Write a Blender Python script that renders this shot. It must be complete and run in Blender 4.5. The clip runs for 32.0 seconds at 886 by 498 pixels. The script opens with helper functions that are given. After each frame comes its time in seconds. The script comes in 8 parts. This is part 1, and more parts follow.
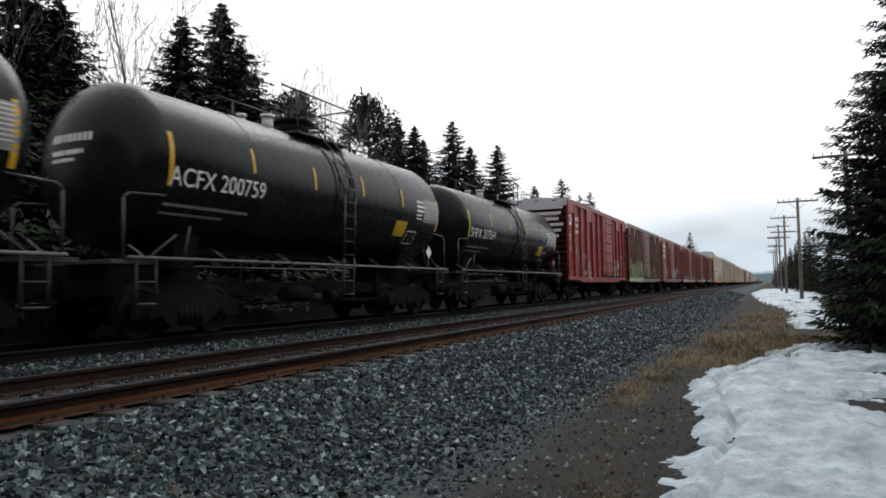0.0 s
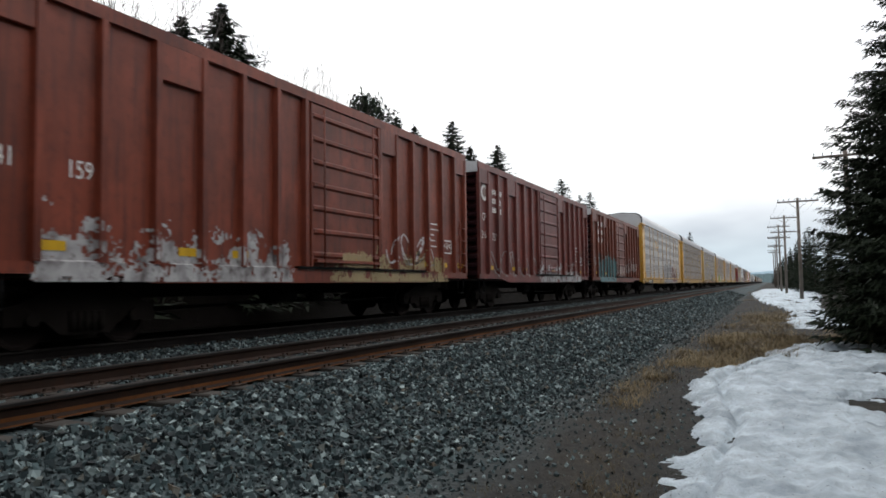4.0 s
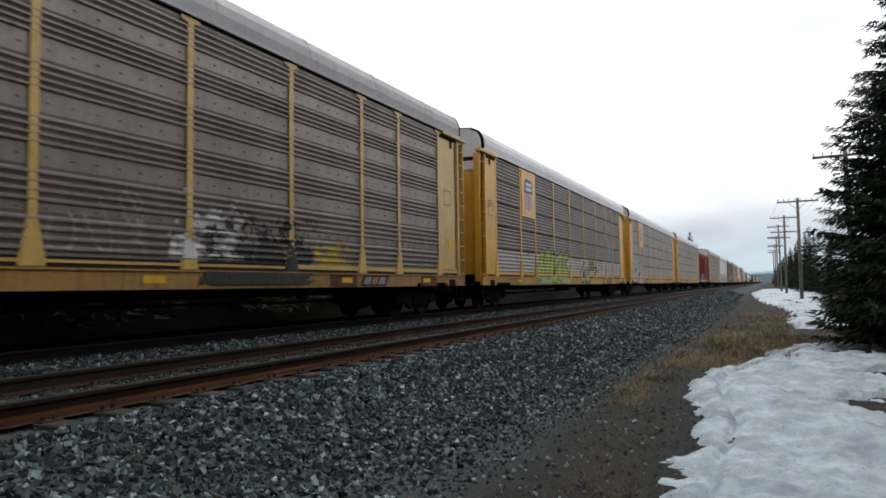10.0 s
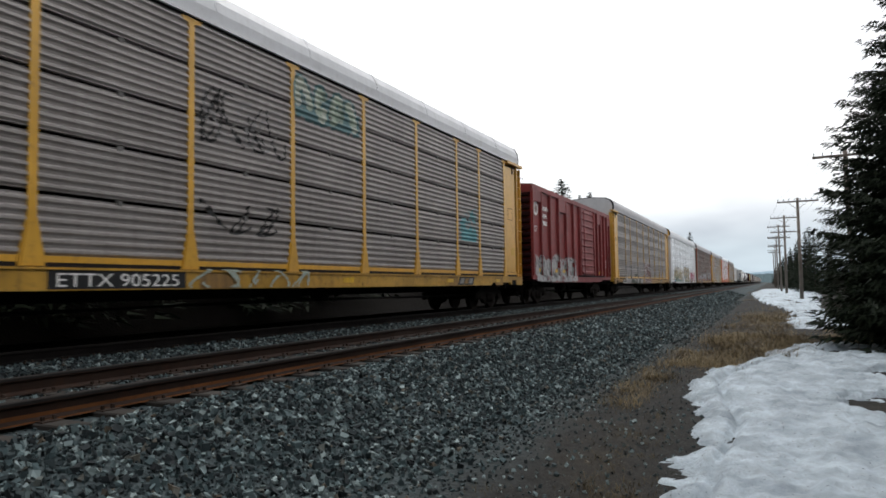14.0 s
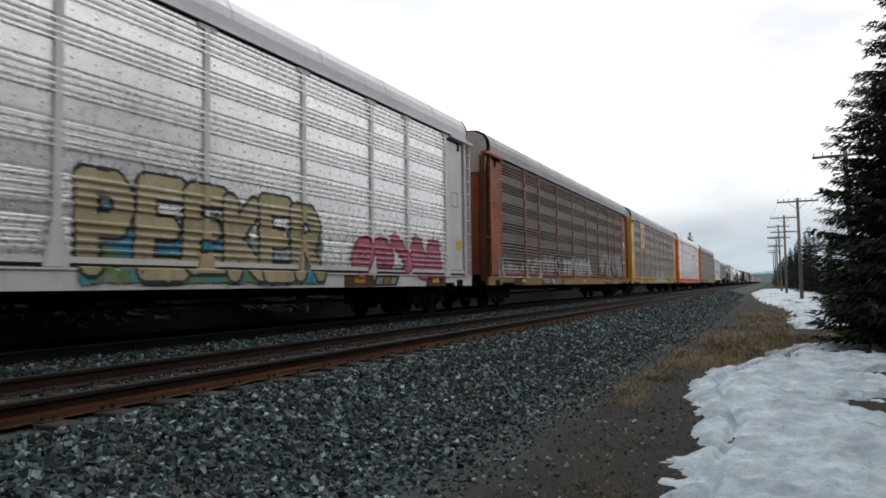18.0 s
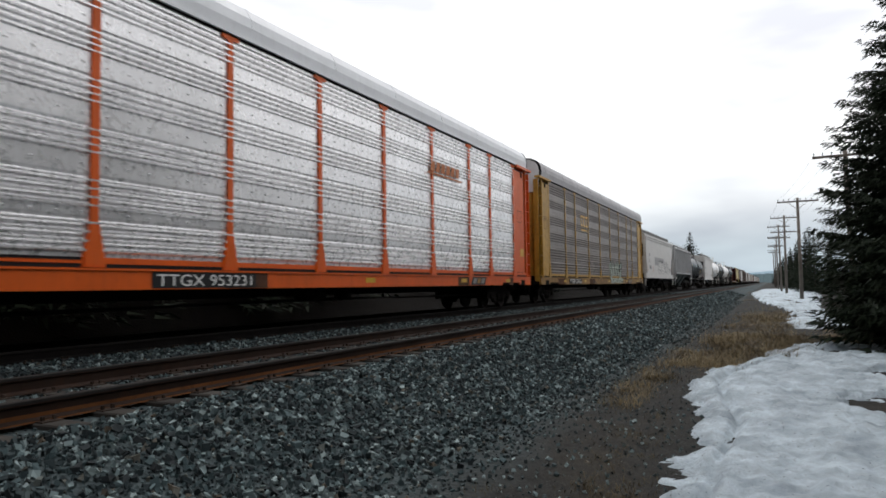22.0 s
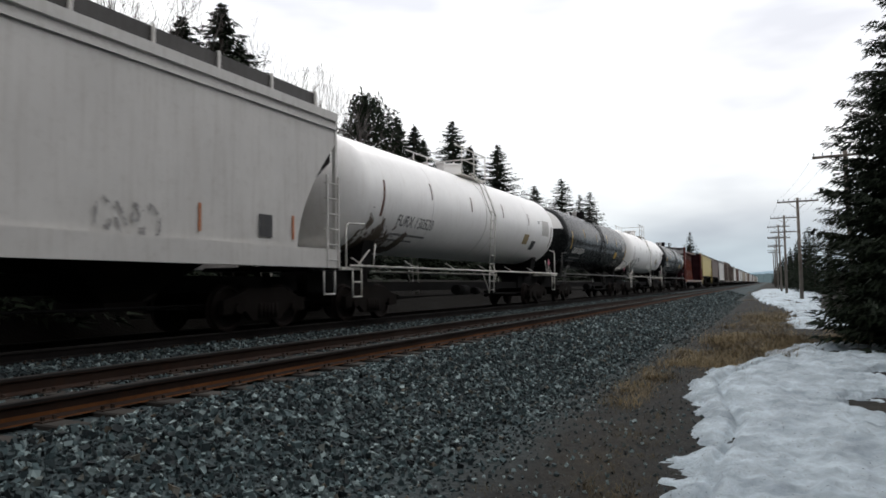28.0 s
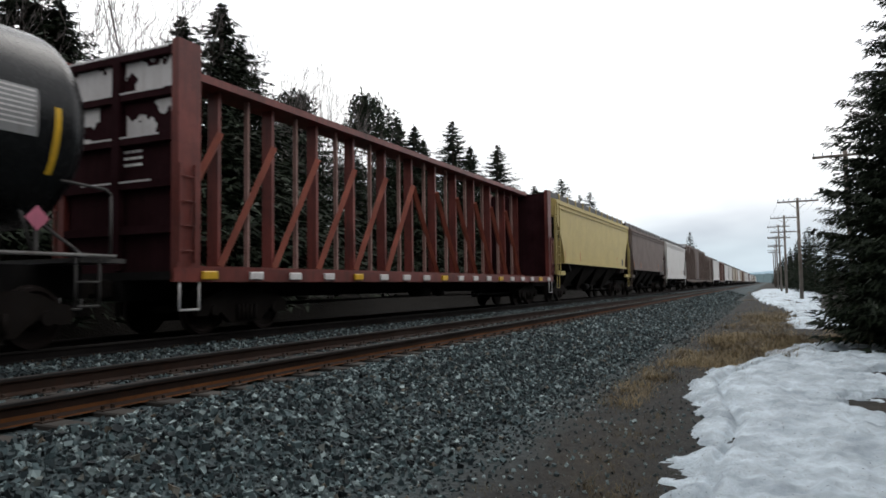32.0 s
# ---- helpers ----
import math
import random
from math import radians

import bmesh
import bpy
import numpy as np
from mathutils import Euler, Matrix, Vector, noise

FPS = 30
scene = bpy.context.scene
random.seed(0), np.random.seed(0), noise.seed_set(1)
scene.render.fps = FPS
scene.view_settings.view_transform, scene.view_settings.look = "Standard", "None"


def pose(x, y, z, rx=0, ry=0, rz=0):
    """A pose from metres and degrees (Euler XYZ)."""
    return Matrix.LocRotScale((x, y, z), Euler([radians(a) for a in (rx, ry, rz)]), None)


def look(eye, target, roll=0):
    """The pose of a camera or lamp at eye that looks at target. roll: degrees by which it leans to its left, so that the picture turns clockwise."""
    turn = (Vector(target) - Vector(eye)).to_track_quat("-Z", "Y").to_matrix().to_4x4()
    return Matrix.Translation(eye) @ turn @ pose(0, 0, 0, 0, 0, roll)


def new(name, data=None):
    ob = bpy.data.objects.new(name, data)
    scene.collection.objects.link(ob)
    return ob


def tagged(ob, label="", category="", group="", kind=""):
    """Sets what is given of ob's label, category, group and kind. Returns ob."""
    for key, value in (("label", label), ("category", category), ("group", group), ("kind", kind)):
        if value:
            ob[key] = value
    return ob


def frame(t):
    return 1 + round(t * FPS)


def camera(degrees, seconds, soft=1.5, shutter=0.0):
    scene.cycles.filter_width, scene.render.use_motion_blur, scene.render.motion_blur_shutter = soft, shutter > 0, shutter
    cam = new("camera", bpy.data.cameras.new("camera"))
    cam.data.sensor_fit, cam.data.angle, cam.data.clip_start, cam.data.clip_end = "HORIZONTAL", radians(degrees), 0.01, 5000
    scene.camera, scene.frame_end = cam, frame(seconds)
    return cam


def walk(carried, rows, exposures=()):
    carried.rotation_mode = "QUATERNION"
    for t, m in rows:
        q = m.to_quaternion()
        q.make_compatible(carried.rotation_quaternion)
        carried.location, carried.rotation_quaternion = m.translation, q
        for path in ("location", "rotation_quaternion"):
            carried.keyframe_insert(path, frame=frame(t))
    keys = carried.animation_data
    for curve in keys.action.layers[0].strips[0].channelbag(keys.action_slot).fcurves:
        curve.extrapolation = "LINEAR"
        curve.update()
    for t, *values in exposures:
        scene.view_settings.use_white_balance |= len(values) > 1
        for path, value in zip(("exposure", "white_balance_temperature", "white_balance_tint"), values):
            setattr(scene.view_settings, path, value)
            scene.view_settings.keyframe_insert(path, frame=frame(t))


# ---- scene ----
# camera: stands still beside the line, 0.84 m above the rails
cam = camera(65.02, 32.0, soft=1.7, shutter=0.1)
EYE = Vector((0.0, 0.0, 0.84))
YAW, PITCH = radians(25.06), radians(3.08)
AIM = EYE + Vector((-math.sin(YAW) * math.cos(PITCH), math.cos(YAW) * math.cos(PITCH), math.sin(PITCH)))
walk(cam, [(0, look(EYE, AIM, -0.81)), (32.0, look(EYE, AIM, -0.81))],
     exposures=[(0, 0.32), (6.0, 0.34), (8.0, 0.26), (10.0, 0.25), (12.0, 0.30), (17.0, 0.29), (18.0, 0.14), (19.0, 0.26), (20.0, 0.36), (21.0, 0.35), (22.0, 0.12), (23.0, 0.06), (24.0, 0.22), (25.0, 0.14), (28.0, 0.06), (29.0, 0.02), (30.0, 0.19), (31.0, 0.10), (32.0, 0.34)])

SPEED = 19.79          # train, metres a second, towards -y
NEAR_TRACK = -6.045    # x of the empty track's middle
TRAIN_TRACK = -10.535  # x of the train's middle
SOIL = -0.66           # z of the ground where the camera stands; rail tops are z = 0

# ---- light: bright overcast sky ----
world = bpy.data.worlds.new("overcast")
scene.world = world
world.use_nodes = True
wn, wl = world.node_tree.nodes, world.node_tree.links
wn.clear()
w_out = wn.new("ShaderNodeOutputWorld")
w_bg = wn.new("ShaderNodeBackground")
w_sky = wn.new("ShaderNodeTexSky")
w_sky.sky_type, w_sky.sun_disc = "NISHITA", False
w_sky.sun_elevation, w_sky.sun_rotation = radians(49), radians(0)
w_co = wn.new("ShaderNodeTexCoord")
w_sep = wn.new("ShaderNodeSeparateXYZ")
wl.new(w_co.outputs["Generated"], w_sep.inputs[0])
w_map = wn.new("ShaderNodeMapping")
w_map.inputs["Scale"].default_value = (2.2, 2.2, 7.0)
wl.new(w_co.outputs["Generated"], w_map.inputs[0])
w_noise = wn.new("ShaderNodeTexNoise")
w_noise.inputs["Scale"].default_value = 1.25
w_noise.inputs["Detail"].default_value = 4
w_noise.inputs["Roughness"].default_value = 0.5
wl.new(w_map.outputs[0], w_noise.inputs[0])
w_grad = wn.new("ShaderNodeValToRGB")      # overcast: pale blue grey at the horizon, brighter overhead
w_grad.color_ramp.elements[0].position = 0.0
w_grad.color_ramp.elements[0].color = (0.43, 0.53, 0.62, 1)
w_grad.color_ramp.elements[1].position = 1.0
w_grad.color_ramp.elements[1].color = (1.45, 1.46, 1.50, 1)
for pos, colour in ((0.045, (0.56, 0.65, 0.72, 1)), (0.10, (0.84, 0.87, 0.90, 1)), (0.20, (1.10, 1.10, 1.11, 1)), (0.5, (1.40, 1.40, 1.42, 1))):
    w_grad.color_ramp.elements.new(pos).color = colour
wl.new(w_sep.outputs["Z"], w_grad.inputs[0])
w_cloud = wn.new("ShaderNodeValToRGB")
w_cloud.color_ramp.elements[0].position, w_cloud.color_ramp.elements[0].color = 0.30, (0.70, 0.71, 0.75, 1)
w_cloud.color_ramp.elements[1].position, w_cloud.color_ramp.elements[1].color = 0.56, (1.12, 1.12, 1.11, 1)
wl.new(w_noise.outputs["Fac"], w_cloud.inputs[0])
w_mul = wn.new("ShaderNodeMix")
w_mul.data_type, w_mul.blend_type = "RGBA", "MULTIPLY"
w_mul.inputs[0].default_value = 1.0
wl.new(w_grad.outputs[0], w_mul.inputs[6])
wl.new(w_cloud.outputs[0], w_mul.inputs[7])
w_dir = wn.new("ShaderNodeMapRange")      # the sun stands behind thin cloud ahead; the sky behind the camera is duller
w_dir.interpolation_type = "SMOOTHSTEP"
w_dir.inputs["From Min"].default_value, w_dir.inputs["From Max"].default_value = -0.72, 0.15
w_dir.inputs["To Min"].default_value, w_dir.inputs["To Max"].default_value = 0.42, 1.0
wl.new(w_sep.outputs["Y"], w_dir.inputs["Value"])
w_back = wn.new("ShaderNodeMix")
w_back.data_type, w_back.blend_type = "RGBA", "MULTIPLY"
w_back.inputs[0].default_value = 1.0
wl.new(w_mul.outputs[2], w_back.inputs[6])
wl.new(w_dir.outputs[0], w_back.inputs[7])
w_dim = wn.new("ShaderNodeMix")
w_dim.data_type, w_dim.blend_type = "RGBA", "MULTIPLY"
w_dim.inputs[0].default_value = 1.0
w_dim.inputs[7].default_value = (0.1, 0.1, 0.1, 1)
wl.new(w_sky.outputs[0], w_dim.inputs[6])
w_mix = wn.new("ShaderNodeMix")
w_mix.data_type = "RGBA"
w_mix.inputs[0].default_value = 0.94
wl.new(w_dim.outputs[2], w_mix.inputs[6])
wl.new(w_back.outputs[2], w_mix.inputs[7])
wl.new(w_mix.outputs[2], w_bg.inputs[0])
w_bg.inputs[1].default_value = 1.0
wl.new(w_bg.outputs[0], w_out.inputs[0])

sun = new("sun", bpy.data.lights.new("sun", "SUN"))
sun.data.energy, sun.data.angle, sun.data.color = 0.5, radians(30), (1.0, 0.96, 0.9)
sun.matrix_world = look((0, 0, 50), (6, -24, 22))


# ---- materials ----
def nodes_of(name, rough=0.6, metal=0.0, spec=0.5):
    m = bpy.data.materials.new(name)
    m.use_nodes = True
    n, l = m.node_tree.nodes, m.node_tree.links
    b = n["Principled BSDF"]
    b.inputs["Roughness"].default_value = rough
    b.inputs["Metallic"].default_value = metal
    b.inputs["Specular IOR Level"].default_value = spec
    return m, n, l, b


def coords(n, l, scale=(1, 1, 1), shift=True, kind="Object"):
    co = n.new("ShaderNodeTexCoord")
    mp = n.new("ShaderNodeMapping")
    mp.inputs["Scale"].default_value = scale
    l.new(co.outputs[kind], mp.inputs[0])
    if shift:
        info = n.new("ShaderNodeObjectInfo")
        mul = n.new("ShaderNodeMath")
        mul.operation = "MULTIPLY"
        mul.inputs[1].default_value = 61.0
        l.new(info.outputs["Random"], mul.inputs[0])
        l.new(mul.outputs[0], mp.inputs["Location"])
    return mp.outputs[0]


def noise_of(n, l, vec, scale, detail=3, rough=0.55):
    t = n.new("ShaderNodeTexNoise")
    t.inputs["Scale"].default_value = scale
    t.inputs["Detail"].default_value = detail
    t.inputs["Roughness"].default_value = rough
    l.new(vec, t.inputs[0])
    return t.outputs["Fac"]


def ramp_of(n, l, fac, p0, p1, c0=(0, 0, 0, 1), c1=(1, 1, 1, 1)):
    r = n.new("ShaderNodeValToRGB")
    r.color_ramp.elements[0].position, r.color_ramp.elements[1].position = p0, p1
    r.color_ramp.elements[0].color, r.color_ramp.elements[1].color = c0, c1
    l.new(fac, r.inputs[0])
    return r.outputs[0]


def mix_of(n, l, fac, a, b, mode="MIX"):
    m = n.new("ShaderNodeMix")
    m.data_type, m.blend_type = "RGBA", mode
    for i, v in ((0, fac), (6, a), (7, b)):
        if isinstance(v, (int, float)):
            m.inputs[i].default_value = v
        elif isinstance(v, tuple):
            m.inputs[i].default_value = (*v[:3], 1)
        else:
            l.new(v, m.inputs[i])
    return m.outputs[2]


def bump_of(n, l, b, height, strength=0.3, dist=0.01):
    k = n.new("ShaderNodeBump")
    k.inputs["Strength"].default_value = strength
    k.inputs["Distance"].default_value = dist
    l.new(height, k.inputs["Height"])
    l.new(k.outputs[0], b.inputs["Normal"])


def paint(name, col, rough=0.5, metal=0.0, dirt=(0.10, 0.075, 0.06), amount=0.45, streak=0.5, vary=0.25, bump=0.15, spec=0.30):
    """Weathered paint or metal: broad fading, upright streaks of dirt, fine specks."""
    m, n, l, b = nodes_of(name, rough, metal, spec)
    v = coords(n, l)
    broad = noise_of(n, l, v, 0.9, 4)
    fade = tuple(min(1, c * (1 + vary) + 0.02 * vary) for c in col)
    dark = tuple(c * (1 - vary) for c in col)
    c = mix_of(n, l, ramp_of(n, l, broad, 0.3, 0.7), dark, fade)
    vs = coords(n, l, (5.0, 5.0, 0.35))
    st = noise_of(n, l, vs, 1.6, 4, 0.6)
    c = mix_of(n, l, mix_of(n, l, 1.0, ramp_of(n, l, st, 0.48, 0.75), (streak,) * 3, "MULTIPLY"), c, dirt)
    sp = noise_of(n, l, v, 7.0, 5, 0.7)
    c = mix_of(n, l, mix_of(n, l, 1.0, ramp_of(n, l, sp, 0.52, 0.72), (amount * 0.75,) * 3, "MULTIPLY"), c, dirt)
    l.new(c, b.inputs["Base Color"])
    rr = n.new("ShaderNodeMath")
    rr.operation = "MULTIPLY_ADD"
    rr.inputs[1].default_value, rr.inputs[2].default_value = 0.25, rough - 0.1
    l.new(sp, rr.inputs[0])
    l.new(rr.outputs[0], b.inputs["Roughness"])
    fine = noise_of(n, l, v, 30.0, 3)
    bump_of(n, l, b, fine, bump, 0.004)
    return m


M_BLACK = paint("tank black paint", (0.006, 0.0068, 0.0075), 0.24, dirt=(0.016, 0.013, 0.011), amount=0.10, streak=0.12, spec=0.13, bump=0.03)
M_WHITE = paint("tank white paint", (0.94, 0.92, 0.90), 0.3, dirt=(0.46, 0.39, 0.32), amount=0.12, streak=0.14, vary=0.03, spec=0.6, bump=0.03)
M_RED = paint("boxcar red paint", (0.225, 0.012, 0.010), 0.44, spec=0.34, dirt=(0.075, 0.014, 0.012), amount=0.5, streak=0.6, vary=0.32)
M_BROWN = paint("boxcar oxide brown paint", (0.135, 0.060, 0.042), 0.44, spec=0.34, dirt=(0.05, 0.025, 0.02), amount=0.5, streak=0.6, vary=0.32)
M_OXIDE = paint("boxcar rusty red paint", (0.175, 0.034, 0.015), 0.44, spec=0.34, dirt=(0.05, 0.018, 0.015), amount=0.6, streak=0.75, vary=0.35)
M_MAROON = paint("boxcar maroon paint", (0.135, 0.026, 0.019), 0.44, spec=0.34, dirt=(0.038, 0.014, 0.012), amount=0.5, streak=0.7, vary=0.35)
M_RUSTBOX = paint("rust-streaked oxide paint", (0.140, 0.030, 0.012), 0.46, spec=0.32, dirt=(0.045, 0.016, 0.011), amount=0.7, streak=0.85, vary=0.3)
M_BRACE = paint("weathered red brace paint", (0.21, 0.055, 0.034), 0.62, spec=0.18, dirt=(0.10, 0.05, 0.04), amount=0.4, streak=0.3)
M_PALEPOST = paint("worn pale post paint", (0.26, 0.165, 0.145), 0.75, dirt=(0.12, 0.05, 0.04), amount=0.5, streak=0.4, spec=0.1)
M_CRIMSON = paint("faded crimson paint", (0.19, 0.024, 0.024), 0.5, spec=0.25, dirt=(0.105, 0.045, 0.04), amount=0.4, streak=0.35)
M_ROOF = paint("galvanised roof", (0.58, 0.585, 0.60), 0.45, 0.1, dirt=(0.26, 0.23, 0.20), amount=0.25, streak=0.15, vary=0.08)
M_ROOFW = paint("white roof paint", (0.80, 0.81, 0.83), 0.5, dirt=(0.4, 0.38, 0.36), amount=0.15, streak=0.1, vary=0.05)
M_BOARD = paint("black number board", (0.012, 0.012, 0.013), 0.5, dirt=(0.03, 0.028, 0.026), amount=0.3, vary=0.1)
M_STAIN = paint("rust stain", (0.10, 0.040, 0.018), 0.8, dirt=(0.04, 0.022, 0.015), amount=0.6, streak=0.6, vary=0.3)
M_PAINTOUT = paint("pale grey painted-out strip", (0.33, 0.325, 0.32), 0.55, dirt=(0.2, 0.17, 0.15), amount=0.2, vary=0.06)
M_ROOFBR = paint("dirty galvanised roof", (0.37, 0.36, 0.37), 0.55, 0.1, dirt=(0.14, 0.11, 0.09), amount=0.35, streak=0.2, vary=0.1)
M_YELLOW = paint("railcar yellow paint", (0.60, 0.325, 0.036), 0.36, dirt=(0.17, 0.075, 0.026), amount=0.5, streak=0.16, vary=0.13, spec=0.5)
M_YELMID = paint("faded yellow paint", (0.44, 0.245, 0.034), 0.45, dirt=(0.085, 0.050, 0.024), amount=0.85, streak=0.35, vary=0.22)
# paler yellow that holds the posts' grazing sheen in its colour
M_YELPALE = paint("pale yellow paint", (0.52, 0.34, 0.10), 0.36, dirt=(0.16, 0.10, 0.05), amount=0.5, streak=0.2, vary=0.14, spec=0.5)
M_YELDARK = paint("dirty yellow paint", (0.30, 0.165, 0.045), 0.55, dirt=(0.07, 0.05, 0.035), amount=0.65, streak=0.6, vary=0.2)
M_PANEL = paint("weathered galvanised side sheets", (0.335, 0.308, 0.293), 0.38, 0.3, dirt=(0.10, 0.08, 0.07), amount=0.35, streak=0.25, vary=0.12)
M_PANELD = paint("brown stained side sheets", (0.240, 0.207, 0.190), 0.38, 0.35, dirt=(0.075, 0.055, 0.048), amount=0.45, streak=0.3, vary=0.15)
M_PANELL = paint("pale side sheets", (0.43, 0.405, 0.39), 0.38, 0.3, dirt=(0.16, 0.13, 0.11), amount=0.3, streak=0.25, vary=0.1)
M_PANELB = paint("dark grey-brown side sheets", (0.220, 0.192, 0.176), 0.40, 0.25, dirt=(0.07, 0.05, 0.042), amount=0.5, streak=0.4, vary=0.18)
M_SILVER = paint("bright aluminium side sheets", (0.90, 0.89, 0.89), 0.26, 0.60, dirt=(0.46, 0.44, 0.44), amount=0.12, streak=0.25, vary=0.08, bump=0.025)
M_RUSTP = paint("rust brown side sheets", (0.132, 0.106, 0.087), 0.52, 0.1, dirt=(0.085, 0.05, 0.038), amount=0.5, streak=0.35, vary=0.18)
M_RUSTPOST = paint("rusty red post paint", (0.29, 0.080, 0.034), 0.6, dirt=(0.09, 0.06, 0.045), amount=0.5, streak=0.4)
M_ORANGE = paint("bright orange paint", (0.66, 0.105, 0.008), 0.45, dirt=(0.30, 0.06, 0.015), amount=0.2, streak=0.25, vary=0.1)
M_LIGHTGREY = paint("pale grey paint", (0.60, 0.58, 0.57), 0.5, dirt=(0.25, 0.2, 0.17), amount=0.25, streak=0.25, vary=0.08)
M_HOPWHITE = paint("hopper off-white paint", (0.57, 0.55, 0.525), 0.5, dirt=(0.24, 0.2, 0.16), amount=0.22, streak=0.22, vary=0.06)
M_HOPGREY = paint("hopper grey paint", (0.45, 0.45, 0.45), 0.55, dirt=(0.17, 0.13, 0.10), amount=0.35, streak=0.3, vary=0.1)
M_CHUTE = paint("dark green-grey hopper paint", (0.040, 0.052, 0.048), 0.6, dirt=(0.02, 0.016, 0.013), amount=0.5, streak=0.4, vary=0.25)
M_HOPYEL = paint("hopper pale yellow paint", (0.48, 0.38, 0.14), 0.5, dirt=(0.2, 0.14, 0.07), amount=0.25, streak=0.25, vary=0.08)
M_HOPBRN = paint("hopper grey brown paint", (0.12, 0.085, 0.07), 0.6, dirt=(0.08, 0.06, 0.05), amount=0.4, streak=0.3)
M_HOPTAN = paint("hopper tan paint", (0.33, 0.27, 0.20), 0.55, dirt=(0.16, 0.12, 0.09), amount=0.35, streak=0.3)
# near-black grime; the deep shade beneath the cars is painted in as well
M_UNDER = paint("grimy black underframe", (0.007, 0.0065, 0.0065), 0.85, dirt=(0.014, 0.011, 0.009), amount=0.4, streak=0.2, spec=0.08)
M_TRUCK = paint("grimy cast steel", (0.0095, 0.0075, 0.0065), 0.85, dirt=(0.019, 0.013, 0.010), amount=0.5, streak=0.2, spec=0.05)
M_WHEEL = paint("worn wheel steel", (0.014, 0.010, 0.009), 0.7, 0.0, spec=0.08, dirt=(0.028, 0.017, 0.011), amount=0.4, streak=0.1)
# maroon deepened to near-black for ends that stand in shade
M_END = paint("dark maroon end paint", (0.024, 0.007, 0.009), 0.85, dirt=(0.012, 0.007, 0.007), amount=0.5, streak=0.5, spec=0.04)
# near-black standing in for the shade inside gaps and openings
M_GAPSHADE = paint("shade colour for gaps", (0.012, 0.008, 0.008), 0.8, dirt=(0.02, 0.015, 0.015), amount=0.4, spec=0.2)
M_BAR = paint("white lettering paint", (0.80, 0.79, 0.77), 0.6, dirt=(0.30, 0.22, 0.18), amount=0.3, streak=0.2, vary=0.08)
M_INK = paint("dark lettering paint", (0.05, 0.05, 0.052), 0.6, dirt=(0.12, 0.11, 0.10), amount=0.35, vary=0.1)
M_REFLECT = paint("yellow reflector sheet", (0.62, 0.37, 0.02), 0.35, dirt=(0.2, 0.12, 0.04), amount=0.2, vary=0.06)
M_GREYMARK = paint("grey painted-out panel", (0.25, 0.25, 0.25), 0.6, amount=0.2, vary=0.08)
M_BLUE = paint("shield blue paint", (0.075, 0.075, 0.19), 0.5, amount=0.2, vary=0.1)
M_REDMARK = paint("placard red paint", (0.40, 0.07, 0.055), 0.5, amount=0.2, vary=0.1)
M_RAILWHITE = paint("white handrail paint", (0.62, 0.60, 0.56), 0.5, dirt=(0.25, 0.19, 0.14), amount=0.3, vary=0.08)
M_STEELBAR = paint("grimy steel handrail", (0.055, 0.052, 0.05), 0.5, 0.2, dirt=(0.03, 0.024, 0.02), amount=0.4, vary=0.15)
M_MESH = paint("grey walkway steel", (0.15, 0.145, 0.14), 0.6, 0.1, dirt=(0.07, 0.06, 0.05), amount=0.4, vary=0.15)
TAGS = {k: paint(k + " spray paint", c, 0.55, dirt=d, amount=0.3, streak=0.3, vary=0.15) for k, c, d in (
    ("lime", (0.33, 0.40, 0.07), (0.15, 0.17, 0.05)), ("white", (0.52, 0.50, 0.50), (0.22, 0.17, 0.16)), ("teal", (0.10, 0.19, 0.20), (0.07, 0.08, 0.08)),
    ("hopper", (0.57, 0.55, 0.525), (0.3, 0.26, 0.22)), ("lavender", (0.40, 0.40, 0.50), (0.2, 0.15, 0.15)), ("black", (0.02, 0.02, 0.02), (0.08, 0.07, 0.06)), ("tan", (0.33, 0.25, 0.13), (0.13, 0.1, 0.06)),
    ("aqua", (0.12, 0.33, 0.36), (0.1, 0.15, 0.15)), ("pink", (0.42, 0.12, 0.18), (0.2, 0.08, 0.09)), ("mint", (0.34, 0.39, 0.33), (0.18, 0.18, 0.15)),
    ("grime", (0.19, 0.15, 0.12), (0.10, 0.075, 0.06)), ("olive", (0.17, 0.19, 0.025), (0.08, 0.08, 0.03)), ("rust", (0.115, 0.042, 0.018), (0.05, 0.022, 0.012)), ("grey", (0.24, 0.235, 0.235), (0.12, 0.1, 0.1)), ("orange", (0.5, 0.16, 0.05), (0.2, 0.1, 0.05)))}


# ---- mesh helpers ----
def box(bm, x0, x1, y0, y1, z0, z1):
    vs = [bm.verts.new((x, y, z)) for z in (z0, z1) for y in (y0, y1) for x in (x0, x1)]
    for f in ((0, 2, 3, 1), (4, 5, 7, 6), (0, 1, 5, 4), (2, 6, 7, 3), (0, 4, 6, 2), (1, 3, 7, 5)):
        bm.faces.new([vs[i] for i in f])
    return bm


